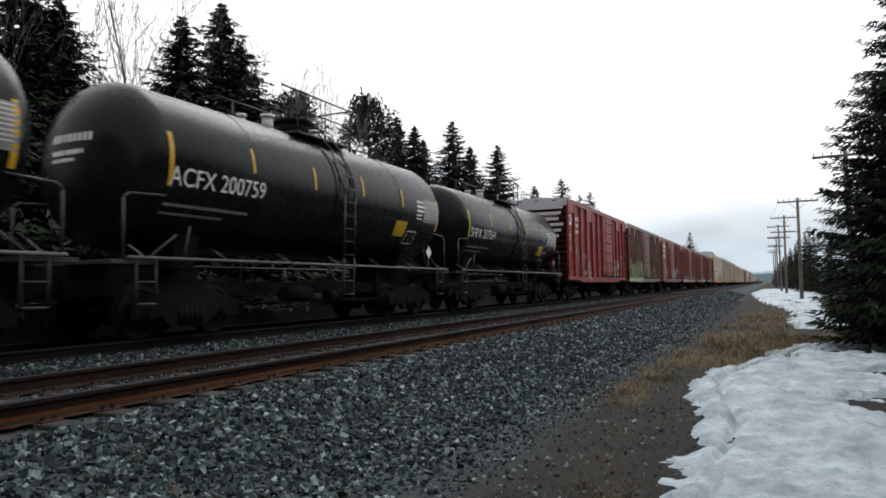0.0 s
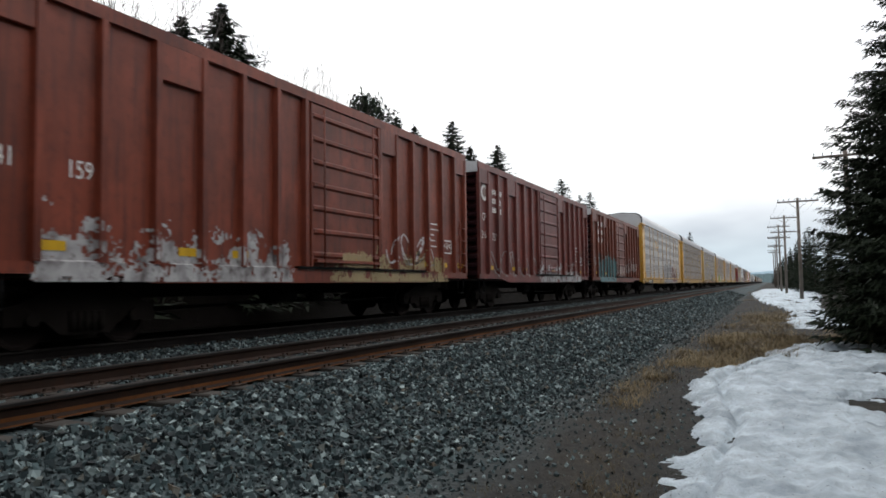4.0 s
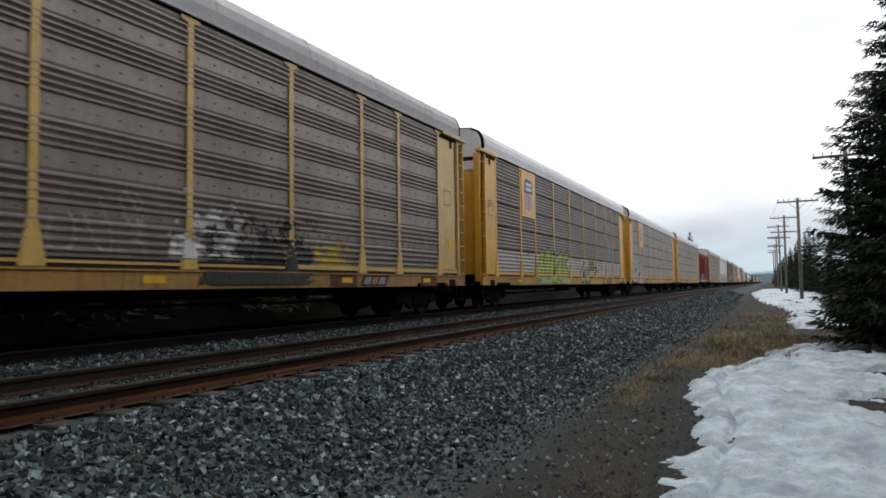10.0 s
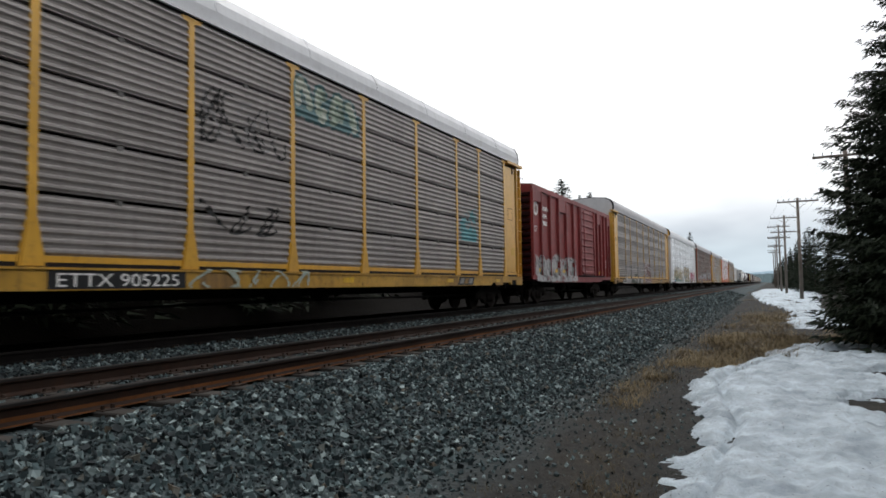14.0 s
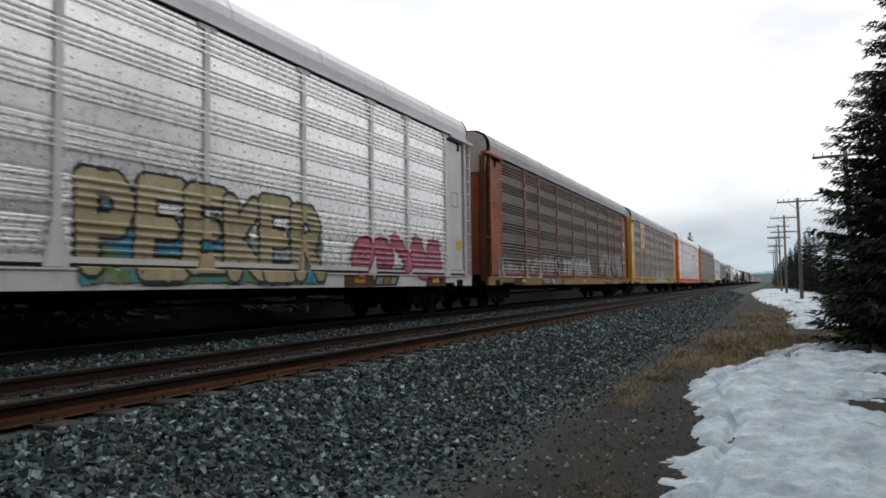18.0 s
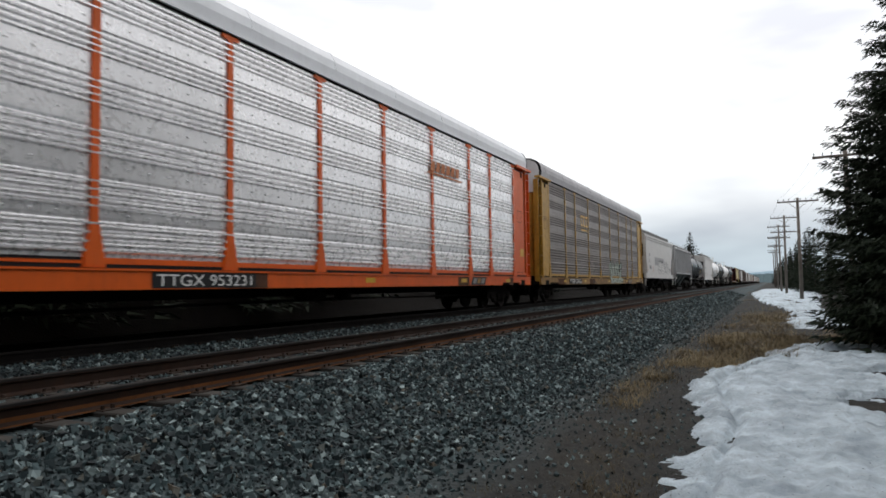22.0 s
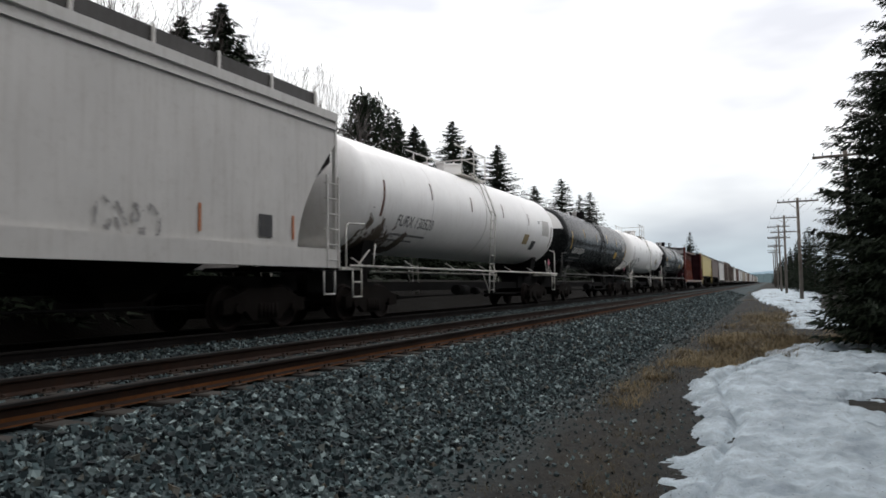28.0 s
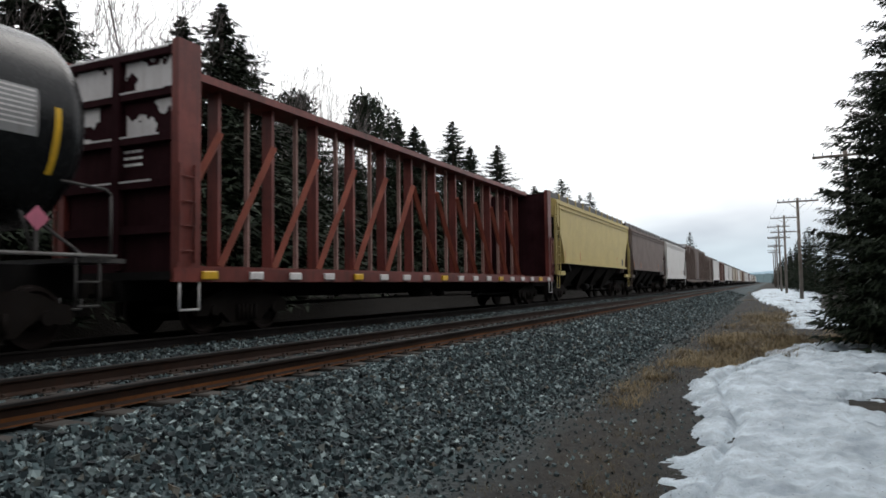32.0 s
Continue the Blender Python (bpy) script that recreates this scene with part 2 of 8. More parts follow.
def tube(bm, a, b, r, n=8, r2=None, caps=True):
    a, b = Vector(a), Vector(b)
    q = (b - a).to_track_quat("Z", "Y")
    r2 = r if r2 is None else r2
    ra = [bm.verts.new(a + q @ Vector((math.cos(i * math.tau / n) * r, math.sin(i * math.tau / n) * r, 0))) for i in range(n)]
    rb = [bm.verts.new(b + q @ Vector((math.cos(i * math.tau / n) * r2, math.sin(i * math.tau / n) * r2, 0))) for i in range(n)]
    for i in range(n):
        f = bm.faces.new((ra[i], ra[(i + 1) % n], rb[(i + 1) % n], rb[i]))
        f.smooth = n > 5
    if caps:
        bm.faces.new(ra[::-1])
        bm.faces.new(rb)
    return bm


def pipe(bm, pts, r, n=6):
    for a, b in zip(pts[:-1], pts[1:]):
        tube(bm, a, b, r, n)
    return bm


def slab(bm, outline, axis, a, b):
    """Extrude a plane outline along an axis from a to b; outline holds the two other coordinates in order."""
    def put(u, v, w):
        return {"x": (w, u, v), "y": (u, w, v), "z": (u, v, w)}[axis]
    lo = [bm.verts.new(put(u, v, a)) for u, v in outline]
    hi = [bm.verts.new(put(u, v, b)) for u, v in outline]
    k = len(outline)
    bm.faces.new(lo)
    bm.faces.new(hi[::-1])
    for i in range(k):
        bm.faces.new((lo[i], hi[i], hi[(i + 1) % k], lo[(i + 1) % k]))
    return bm


def mesh_of(name, bm, soft=False):
    bmesh.ops.recalc_face_normals(bm, faces=bm.faces)
    me = bpy.data.meshes.new(name)
    bm.to_mesh(me)
    bm.free()
    if soft:
        for p in me.polygons:
            p.use_smooth = True
    return me


def part(name, bm, material, parent, label="", at=(0, 0, 0), soft=False):
    """Link a bmesh, or a mesh already made, as one object under a thing or a part."""
    me = mesh_of(name, bm, soft) if isinstance(bm, bmesh.types.BMesh) else bm
    if not me.materials:
        me.materials.append(None)
    ob = new(name, me)
    ob.material_slots[0].link = "OBJECT"
    ob.material_slots[0].material = material
    if parent is not None:
        ob.parent = parent
    ob.location = at
    if label:
        ob["label"] = label
    return ob


SHARED = {}


def shared(key, make, soft=False):
    if key not in SHARED:
        SHARED[key] = mesh_of(str(key[0]), make(), soft)
    return SHARED[key]


def bevelled(bm, w=0.02, seg=1):
    bmesh.ops.bevel(bm, geom=list(bm.edges), offset=w, segments=seg, affect="EDGES", clamp_overlap=True)
    return bm


# ---- railcar parts ----
def wheel_mesh():
    bm = bmesh.new()
    ring = []
    outline = [(0.0, -0.07), (0.49, -0.075), (0.49, -0.045), (0.46, -0.035), (0.455, 0.055), (0.40, 0.06), (0.37, 0.02), (0.20, 0.0), (0.13, 0.05), (0.0, 0.05)]
    n = 24
    for r, x in outline:
        ring.append([bm.verts.new((x, math.cos(i * math.tau / n) * r, math.sin(i * math.tau / n) * r)) for i in range(n)] if r else [bm.verts.new((x, 0, 0))])
    for a, b in zip(ring[:-1], ring[1:]):
        for i in range(n):
            j = (i + 1) % n
            q = [a[i % len(a)], a[j % len(a)], b[j % len(b)], b[i % len(b)]]
            bm.faces.new(list(dict.fromkeys(q)))
    return bm


def sideframe_mesh():
    bm = bmesh.new()
    out = [(-1.28, 0.36), (-1.28, 0.62), (-1.0, 0.70), (-0.55, 0.86), (0.55, 0.86), (1.0, 0.70), (1.28, 0.62), (1.28, 0.36), (1.02, 0.36),
           (0.92, 0.50), (0.66, 0.40), (0.42, 0.20), (-0.42, 0.20), (-0.66, 0.40), (-0.92, 0.50), (-1.02, 0.36)]
    slab(bm, out, "x", -0.07, 0.07)
    for s in (-1, 1):   # bearing adapters and journal ends
        tube(bm, (0.0, s * 1.15 * 0.76, 0.46), (0.13, s * 1.15 * 0.76, 0.46), 0.11, 12)
    for k in range(5):  # spring nest
        tube(bm, (0.08, -0.24 + k * 0.12, 0.25), (0.08, -0.24 + k * 0.12, 0.55), 0.05, 8)
    return bm


def truck(car, y):
    bolster = bmesh.new()
    box(bolster, -0.95, 0.95, -0.2, 0.2, 0.50, 0.80)
    tube(bolster, (0, 0, 0.8), (0, 0, 0.95), 0.28, 16)
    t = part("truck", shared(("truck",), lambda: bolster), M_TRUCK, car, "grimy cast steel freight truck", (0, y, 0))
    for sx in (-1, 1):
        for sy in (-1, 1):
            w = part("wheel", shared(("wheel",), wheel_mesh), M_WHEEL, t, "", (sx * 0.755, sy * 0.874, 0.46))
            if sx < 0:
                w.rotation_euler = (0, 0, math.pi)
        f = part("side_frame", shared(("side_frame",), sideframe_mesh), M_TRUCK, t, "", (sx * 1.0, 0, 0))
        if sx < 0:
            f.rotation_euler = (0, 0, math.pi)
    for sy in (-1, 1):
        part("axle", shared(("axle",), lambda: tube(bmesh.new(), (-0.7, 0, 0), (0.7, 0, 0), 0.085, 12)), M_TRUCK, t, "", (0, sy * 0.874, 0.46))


def coupler(car, y, s):
    def make():
        bm = bmesh.new()
        box(bm, -0.1, 0.1, -0.1, 0.75, 0.78, 0.98)
        box(bm, -0.17, 0.17, 0.55, 0.80, 0.72, 1.04)
        slab(bm, [(-0.17, 0.80), (0.17, 0.80), (0.06, 1.0), (-0.12, 0.98)], "z", 0.74, 1.02)
        return bevelled(bm, 0.02)
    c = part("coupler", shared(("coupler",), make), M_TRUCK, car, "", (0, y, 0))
    if s < 0:
        c.rotation_euler = (0, 0, math.pi)


def ladder_mesh(z0, z1, w, rungs, proud=0.07):
    bm = bmesh.new()
    for y in (-w / 2, w / 2):
        box(bm, proud - 0.02, proud + 0.025, y - 0.022, y + 0.022, z0, z1)
    for k in range(rungs):
        z = z0 + (k + 0.5) * (z1 - z0) / rungs
        tube(bm, (proud, -w / 2, z), (proud, w / 2, z), 0.016, 6)
        for y in (-w / 2, w / 2):
            box(bm, -0.01, proud, y - 0.015, y + 0.015, z - 0.015, z + 0.015)
    return bm


def ladder(car, x, y, z0, z1, mat, w=0.42, rungs=6, turn=0.0, label=""):
    ob = part("ladder", shared(("ladder", z0, z1, w, rungs), lambda: ladder_mesh(z0, z1, w, rungs)), mat, car, label, (x, y, 0))
    ob.rotation_euler = (0, 0, turn)
    return ob


def lettering(car, text, x, y, z, size, mat, name="lettering", squeeze=1.0):
    """Real characters on a side that faces +x."""
    cu = bpy.data.curves.new("text", "FONT")
    cu.body, cu.size, cu.extrude = text, size, 0.0
    ob = new("text", cu)
    bpy.context.view_layer.update()
    me = bpy.data.meshes.new_from_object(ob.evaluated_get(bpy.context.evaluated_depsgraph_get()))
    bpy.data.objects.remove(ob)
    bpy.data.curves.remove(cu)
    for v in me.vertices:
        v.co = (0.0, v.co.x * squeeze, v.co.y)
    me.materials.clear()
    return part(name, me, mat, car, "", (x, y, z))


def bars(car, x, y, z, rows, mat, name="lettering", seed=1):
    """Writing that cannot be read, or a name: rows of plain bars, each (length, height, gap below)."""
    rnd = random.Random(seed)
    bm = bmesh.new()
    zz = 0.0
    for length, high, gap in rows:
        yy = 0.0
        while yy < length - 0.02:
            w = min(length - yy, high * rnd.uniform(0.35, 0.62) if high > 0.12 else high * rnd.uniform(2, 6))
            vs = [bm.verts.new(c) for c in ((0, yy, zz - high), (0, yy + w, zz - high), (0, yy + w, zz), (0, yy, zz))]
            bm.faces.new(vs)
            yy += w + high * 0.28
        zz -= high + gap
    return part(name, bm, mat, car, "", (x, y, z))


def patch(car, name, x, y0, y1, z0, z1, mat, label="", thick=0.006):
    return part(name, box(bmesh.new(), 0, thick, 0, y1 - y0, 0, z1 - z0), mat, car, label, (x, y0, z0))


# letters and loops as strokes in a unit box, for sprayed tags
GLYPHS = {"R": [[(0, 0), (0, 1), (.6, 1), (.8, .78), (.6, .52), (0, .5)], [(.35, .5), (.85, 0)]], "I": [[(.4, 0), (.4, 1)]], "V": [[(0, 1), (.42, 0), (.85, 1)]],
          "E": [[(.8, 1), (0, 1), (0, 0), (.8, 0)], [(0, .5), (.6, .5)]], "B": [[(0, 0), (0, 1), (.6, .95), (.7, .75), (.5, .53), (0, .5)], [(.5, .53), (.82, .3), (.6, .03), (0, 0)]],
          "S": [[(.78, .85), (.5, 1), (.12, .86), (.12, .62), (.7, .42), (.74, .16), (.4, 0), (.04, .14)]], "A": [[(0, 0), (.4, 1), (.82, 0)], [(.2, .4), (.64, .4)]],
          "C": [[(.8, .85), (.45, 1), (.08, .72), (.05, .3), (.4, 0), (.8, .14)]], "K": [[(0, 0), (0, 1)], [(.78, 1), (.05, .5), (.85, 0)]], "P": [[(0, 0), (0, 1), (.6, 1), (.82, .76), (.6, .48), (0, .46)]],
          "O": [[(.4, 0), (.05, .3), (.05, .7), (.4, 1), (.75, .7), (.75, .3), (.4, 0)]], "D": [[(0, 0), (0, 1), (.5, .92), (.8, .5), (.5, .08), (0, 0)]]}


def loops(rnd):
    """One or two abstract curling strokes that spell nothing."""
    out = []
    for _ in range(rnd.choice((1, 1, 2))):
        f1, f2, p1, p2 = rnd.uniform(0.5, 1.3), rnd.uniform(0.5, 1.1), rnd.uniform(0, 6.3), rnd.uniform(0, 6.3)
        tilt = rnd.uniform(-0.3, 0.3)
        out.append([(0.42 + 0.36 * math.cos(k / 13 * math.tau * f1 + p1) + tilt * (k / 13 - 0.5), 0.5 + 0.5 * math.sin(k / 13 * math.tau * f2 + p2)) for k in range(14)])
    return out


def lattice_noise(y, z, size, seed):
    """Smooth value noise on arrays, 0 to 1."""
    rng = np.random.default_rng(seed)
    table = rng.random((64, 64))
    u, v = y / size + 100.3, z / size + 100.7
    i, j = np.floor(u).astype(int), np.floor(v).astype(int)
    a, b = u - i, v - j
    a, b = a * a * (3 - 2 * a), b * b * (3 - 2 * b)
    t = lambda p, q: table[p % 64, q % 64]
    return (t(i, j) * (1 - a) + t(i + 1, j) * a) * (1 - b) + (t(i, j + 1) * (1 - a) + t(i + 1, j + 1) * a) * b


def stroke_distance(y, z, strokes):
    best = np.full(y.shape, 9.0)
    for pts in strokes:
        for (ay, az), (by, bz) in zip(pts[:-1], pts[1:]):
            dy, dz = by - ay, bz - az
            k = np.clip(((y - ay) * dy + (z - az) * dz) / (dy * dy + dz * dz + 1e-9), 0, 1)
            best = np.minimum(best, np.hypot(y - ay - k * dy, z - az - k * dz))
    return best


def spray(car, surf, y0, y1, z0, z1, style, fill, line="white", seed=1, letters=4, cloud=None, text="", wear=0.15, label="faded spray-painted tag", shape=0.0, floor=0.98):
    """Thin paint that follows the car's side. style: piece (outlined fat strokes), line (thin strokes), bubble (outlined rounded letters), cloud (ragged field), scuff (worn flakes)."""
    h = 0.026
    rnd = random.Random(seed)
    m = 0.12
    ys, zs = np.arange(y0 - m, y1 + m, h), np.arange(max(z0 - m, floor), z1 + m, h)
    Y, Z = np.meshgrid(ys, zs, indexing="ij")
    cy, cz = Y[:-1, :-1] + h / 2, Z[:-1, :-1] + h / 2
    cls = np.zeros(cy.shape, int)
    n1, n2, n3 = lattice_noise(cy, cz, 0.35, seed), lattice_noise(cy, cz, 0.11, seed + 1), lattice_noise(cy, cz, 0.05, seed + 2)
    high = z1 - z0
    inside = (cy > y0 - 0.1 * n2) & (cy < y1 + 0.1 * n2)
    if style == "cloud" or (cloud and style != "bubble"):
        col = lattice_noise(cy, cy * 0, 0.5, seed + 5)
        rag = z0 + high * ((0.62 if style == "cloud" else 0.35) + 0.38 * col + 0.16 * (n2 - 0.5) + 0.10 * (n3 - 0.5))
        cls[(cz < rag) & inside & (cz > z0 - 0.04 + 0.1 * n2) & (n1 * 0.5 + n2 * 0.3 + n3 * 0.2 > wear)] = 1
    if style == "scuff":
        fade = np.clip((z1 - cz) / high, 0, 1) * np.clip(np.minimum(cy - y0, y1 - cy) / 0.4, 0, 1) ** 0.5
        n4 = lattice_noise(cy, cz * 0.5, 0.03, seed + 4)
        cls[(0.36 * n1 + 0.28 * n2 + 0.20 * n3 + 0.16 * n4) * (0.55 + 0.6 * fade) > 0.42 + shape] = 3
    if style in ("piece", "line"):
        marks = list(text) or [None] * letters
        w = (y1 - y0) / len(marks)
        for k, mark in enumerate(marks):
            hh = high * rnd.uniform(0.82, 1.0)
            base, lean = z0 + (high - hh) * rnd.random(), rnd.uniform(-0.12, 0.12) * w
            thin = style == "line"
            pad = 0.03 if thin else 0.13 * min(hh, 1.4 * w) + 0.03
            strokes = [[(y0 + k * w + pad * 0.6 + u * (w - pad * 0.9) * 1.05 + lean * v, base + pad + v * (hh - 2 * pad)) for u, v in s] for s in (GLYPHS[mark] if mark else loops(rnd))]
            d = stroke_distance(cy, cz, strokes) + 0.02 * (n2 - 0.5)
            if thin:
                cls[(d < 0.020 + 0.012 * n1) & (n2 > wear)] = 2
            else:
                cls[d < pad + 0.036] = 2
                cls[d < pad - 0.030] = 3
                cls[(d < pad - 0.030) & (n1 * 0.6 + n3 * 0.4 < wear * 0.8)] = 0
    if style == "bubble":       # overlapping rounded letters drawn by their outline
        w = (y1 - y0) / letters
        for k in range(letters):
            mid, b = y0 + (k + 0.5) * w, high / 2 * rnd.uniform(0.9, 1.0)
            a, zc = w * 0.58, z0 + high / 2 + rnd.uniform(-0.03, 0.03) * high
            u, v = cy - mid - 0.10 * (cz - zc) * rnd.uniform(-1, 1), cz - zc
            dent = 0.16 * np.exp(-((u - rnd.uniform(-0.3, 0.3) * a) / 0.10) ** 2) * (v < 0)
            e = ((np.abs(u / a) ** 2.6 + np.abs(v / (b - dent)) ** 2.6) ** (1 / 2.6) - 1) * a + 0.03 * (n1 - 0.5)
            cls[e < -0.026] = 3
            cls[np.abs(e) < 0.028 + 0.016 * n2] = 2
            if k % 2 or cloud:      # short bars inside some letters
                zb = rnd.uniform(-0.3, 0.1) * b
                bar = np.maximum(np.abs(u - 0.1 * a) - 0.42 * a, np.abs(v - zb - 0.25 * u) - 0.07 * b) + 0.04 * (n2 - 0.5)
                cls[bar < 0.0] = 1 if cloud else 2
            if not k % 2:
                slit = np.maximum(np.abs(u + 0.25 * a + 0.3 * v) - 0.022, np.abs(v - 0.1 * b) - 0.38 * b) + 0.02 * (n2 - 0.5)
                cls[slit < 0.0] = 2
    root = None
    for c, mat, name in ((1, cloud or fill, "paint_cloud"), (3, fill, "paint_tag"), (2, line, "tag_outline")):
        i, j = np.nonzero(cls == c)
        if not len(i):
            continue
        idx = np.stack([i * len(zs) + j, (i + 1) * len(zs) + j, (i + 1) * len(zs) + j + 1, i * len(zs) + j + 1], 1)
        used, inv = np.unique(idx, return_inverse=True)
        fy, fz = Y.ravel()[used], Z.ravel()[used]
        fx = (surf(fy, fz) if callable(surf) else np.full(fy.shape, surf)) + 0.007
        me = bpy.data.meshes.new(name)
        me.from_pydata(np.stack([fx, fy, fz], 1).tolist(), [], inv.reshape(-1, 4).tolist())
        ob = part(name, me, TAGS[mat], root or car, label if root is None else "")
        root = root or ob


def mottled(name, cols, scale=2.6):
    """Patchwork of several sprayed colours."""
    m, n, l, b = nodes_of(name, 0.6, 0, 0.15)
    v = coords(n, l, (1, 1, 0.7))
    wob = n.new("ShaderNodeTexNoise")
    wob.inputs["Scale"].default_value = 3.0
    l.new(v, wob.inputs[0])
    warp = mix_of(n, l, 0.35, v, wob.outputs["Color"], "ADD")
    cell = n.new("ShaderNodeTexNoise")
    cell.inputs["Scale"].default_value = scale
    cell.inputs["Detail"].default_value = 3
    l.new(warp, cell.inputs[0])
    r = n.new("ShaderNodeValToRGB")
    e = r.color_ramp.elements
    k = len(cols)
    e[0].position, e[0].color = 0.30, (*cols[0], 1)
    e[1].position, e[1].color = 0.70, (*cols[-1], 1)
    for q in range(1, k - 1):
        e.new(0.30 + 0.40 * q / (k - 1)).color = (*cols[q], 1)
    l.new(cell.outputs["Fac"], r.inputs[0])
    c = mix_of(n, l, ramp_of(n, l, noise_of(n, l, v, 11, 4, 0.7), 0.55, 0.72), r.outputs[0], (0.07, 0.06, 0.05))
    l.new(c, b.inputs["Base Color"])
    return m


TAGS["limepatch"] = mottled("lime, white and blue spray patches", ((0.07, 0.11, 0.04), (0.50, 0.54, 0.48), (0.20, 0.36, 0.06), (0.46, 0.52, 0.10), (0.26, 0.34, 0.46), (0.22, 0.38, 0.08), (0.54, 0.52, 0.40), (0.10, 0.16, 0.05)), 3.4)
TAGS["mintpatch"] = mottled("mint and white spray patches", ((0.12, 0.17, 0.14), (0.36, 0.42, 0.34), (0.50, 0.52, 0.45), (0.30, 0.36, 0.40)), 1.6)
TAGS["dirtywhite"] = mottled("dirty white spray paint", ((0.12, 0.10, 0.10), (0.34, 0.33, 0.33), (0.46, 0.45, 0.45), (0.22, 0.21, 0.21)), 2.4)
TAGS["bluecloud"] = mottled("blue and green spray cloud", ((0.03, 0.12, 0.20), (0.06, 0.26, 0.38), (0.14, 0.20, 0.06), (0.30, 0.36, 0.40)), 1.2)
for k, c in (("brick", (0.150, 0.062, 0.052)), ("crimson", (0.24, 0.022, 0.042)), ("gold", (0.40, 0.33, 0.20)), ("darkgreen", (0.035, 0.040, 0.028)), ("yellow", (0.42, 0.32, 0.05)), ("softwhite", (0.29, 0.275, 0.27)), ("cyan", (0.12, 0.42, 0.55)), ("faint", (0.26, 0.24, 0.235)), ("warmwhite", (0.27, 0.20, 0.18))):
    TAGS[k] = paint(k + " spray paint", c, 0.6, dirt=tuple(q * 0.45 for q in c), amount=0.45, streak=0.3, vary=0.18)


CARS = []   # (thing, middle of the car along the train)


def railcar(name, s0, s1, label, category):
    root = new(name)
    root.empty_display_size = 0.5
    root.location = (TRAIN_TRACK, (s0 + s1) / 2, 0)
    tagged(root, label, category, "cars of the freight train")
    CARS.append((root, (s0 + s1) / 2))
    half = (s1 - s0) / 2
    return root, half


def running_gear(car, half, inset=2.4, sill=(0.72, 1.0)):
    for s in (-1, 1):
        truck(car, s * (half - inset))
        coupler(car, s * (half - 0.12), s)
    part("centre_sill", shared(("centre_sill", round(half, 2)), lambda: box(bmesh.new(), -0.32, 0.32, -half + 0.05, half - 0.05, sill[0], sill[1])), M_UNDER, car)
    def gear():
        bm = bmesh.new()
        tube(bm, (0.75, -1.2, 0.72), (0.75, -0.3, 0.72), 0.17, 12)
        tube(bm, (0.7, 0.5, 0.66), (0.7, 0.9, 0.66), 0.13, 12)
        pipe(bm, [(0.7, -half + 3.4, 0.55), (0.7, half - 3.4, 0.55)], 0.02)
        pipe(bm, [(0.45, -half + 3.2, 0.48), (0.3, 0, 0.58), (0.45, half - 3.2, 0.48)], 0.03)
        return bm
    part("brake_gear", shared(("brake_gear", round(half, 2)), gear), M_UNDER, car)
# ---- tank cars ----
def tank_mesh(half, r, zc, head=0.75, n=40):
    bm = bmesh.new()
    prof = [(-half + head - head * math.sin(k / 8 * math.pi / 2), max(r * math.cos(k / 8 * math.pi / 2), 0.02)) for k in range(8, -1, -1)]
    prof += [(y, r) for y in (-half * 0.5, -0.55, 0.55, half * 0.5)]
    prof += [(half - head + head * math.sin(k / 8 * math.pi / 2), max(r * math.cos(k / 8 * math.pi / 2), 0.02)) for k in range(9)]
    rings = [[bm.verts.new((math.cos(i * math.tau / n) * rr, y, zc + math.sin(i * math.tau / n) * rr)) for i in range(n)] for y, rr in prof]
    for a, b in zip(rings[:-1], rings[1:]):
        for i in range(n):
            bm.faces.new((a[i], a[(i + 1) % n], b[(i + 1) % n], b[i]))
    bm.faces.new(rings[0])
    bm.faces.new(rings[-1][::-1])
    return bm


def band_mesh(r, zc, w, proud, a0, a1, n=18):
    bm = bmesh.new()
    ang = [radians(a0 + (a1 - a0) * i / n) for i in range(n + 1)]
    rows = []
    for y, rr in ((-w / 2, r + 0.001), (-w / 2, r + proud), (w / 2, r + proud), (w / 2, r + 0.001)):
        rows.append([bm.verts.new((math.cos(a) * rr, y, zc + math.sin(a) * rr)) for a in ang])
    for a, b in zip(rows[:-1], rows[1:]):
        for i in range(n):
            bm.faces.new((a[i], a[i + 1], b[i + 1], b[i]))
    return bm


def curved_patch(car, name, r, zc, y0, y1, z0, z1, mat, proud=0.006, label=""):
    """A sheet that follows the tank's round side between two heights."""
    a0, a1 = math.asin(max(-1, min(1, (z0 - zc) / r))), math.asin(max(-1, min(1, (z1 - zc) / r)))
    bm = bmesh.new()
    rr = r + proud
    rows = [[bm.verts.new((math.cos(a0 + (a1 - a0) * i / 6) * rr, y, zc + math.sin(a0 + (a1 - a0) * i / 6) * rr)) for i in range(7)] for y in (y0, y1)]
    for i in range(6):
        bm.faces.new((rows[0][i], rows[1][i], rows[1][i + 1], rows[0][i + 1]))
    return part(name, bm, mat, car, label)


def curve_onto(ob, r, zc, proud=0.008):
    """Bend flat lettering onto the tank's side."""
    base = ob.location.z
    for v in ob.data.vertices:
        z = base + v.co.z
        a = math.asin(max(-1, min(1, (z - zc) / r)))
        v.co.x = math.cos(a) * (r + proud)
    ob.location.x = 0.0


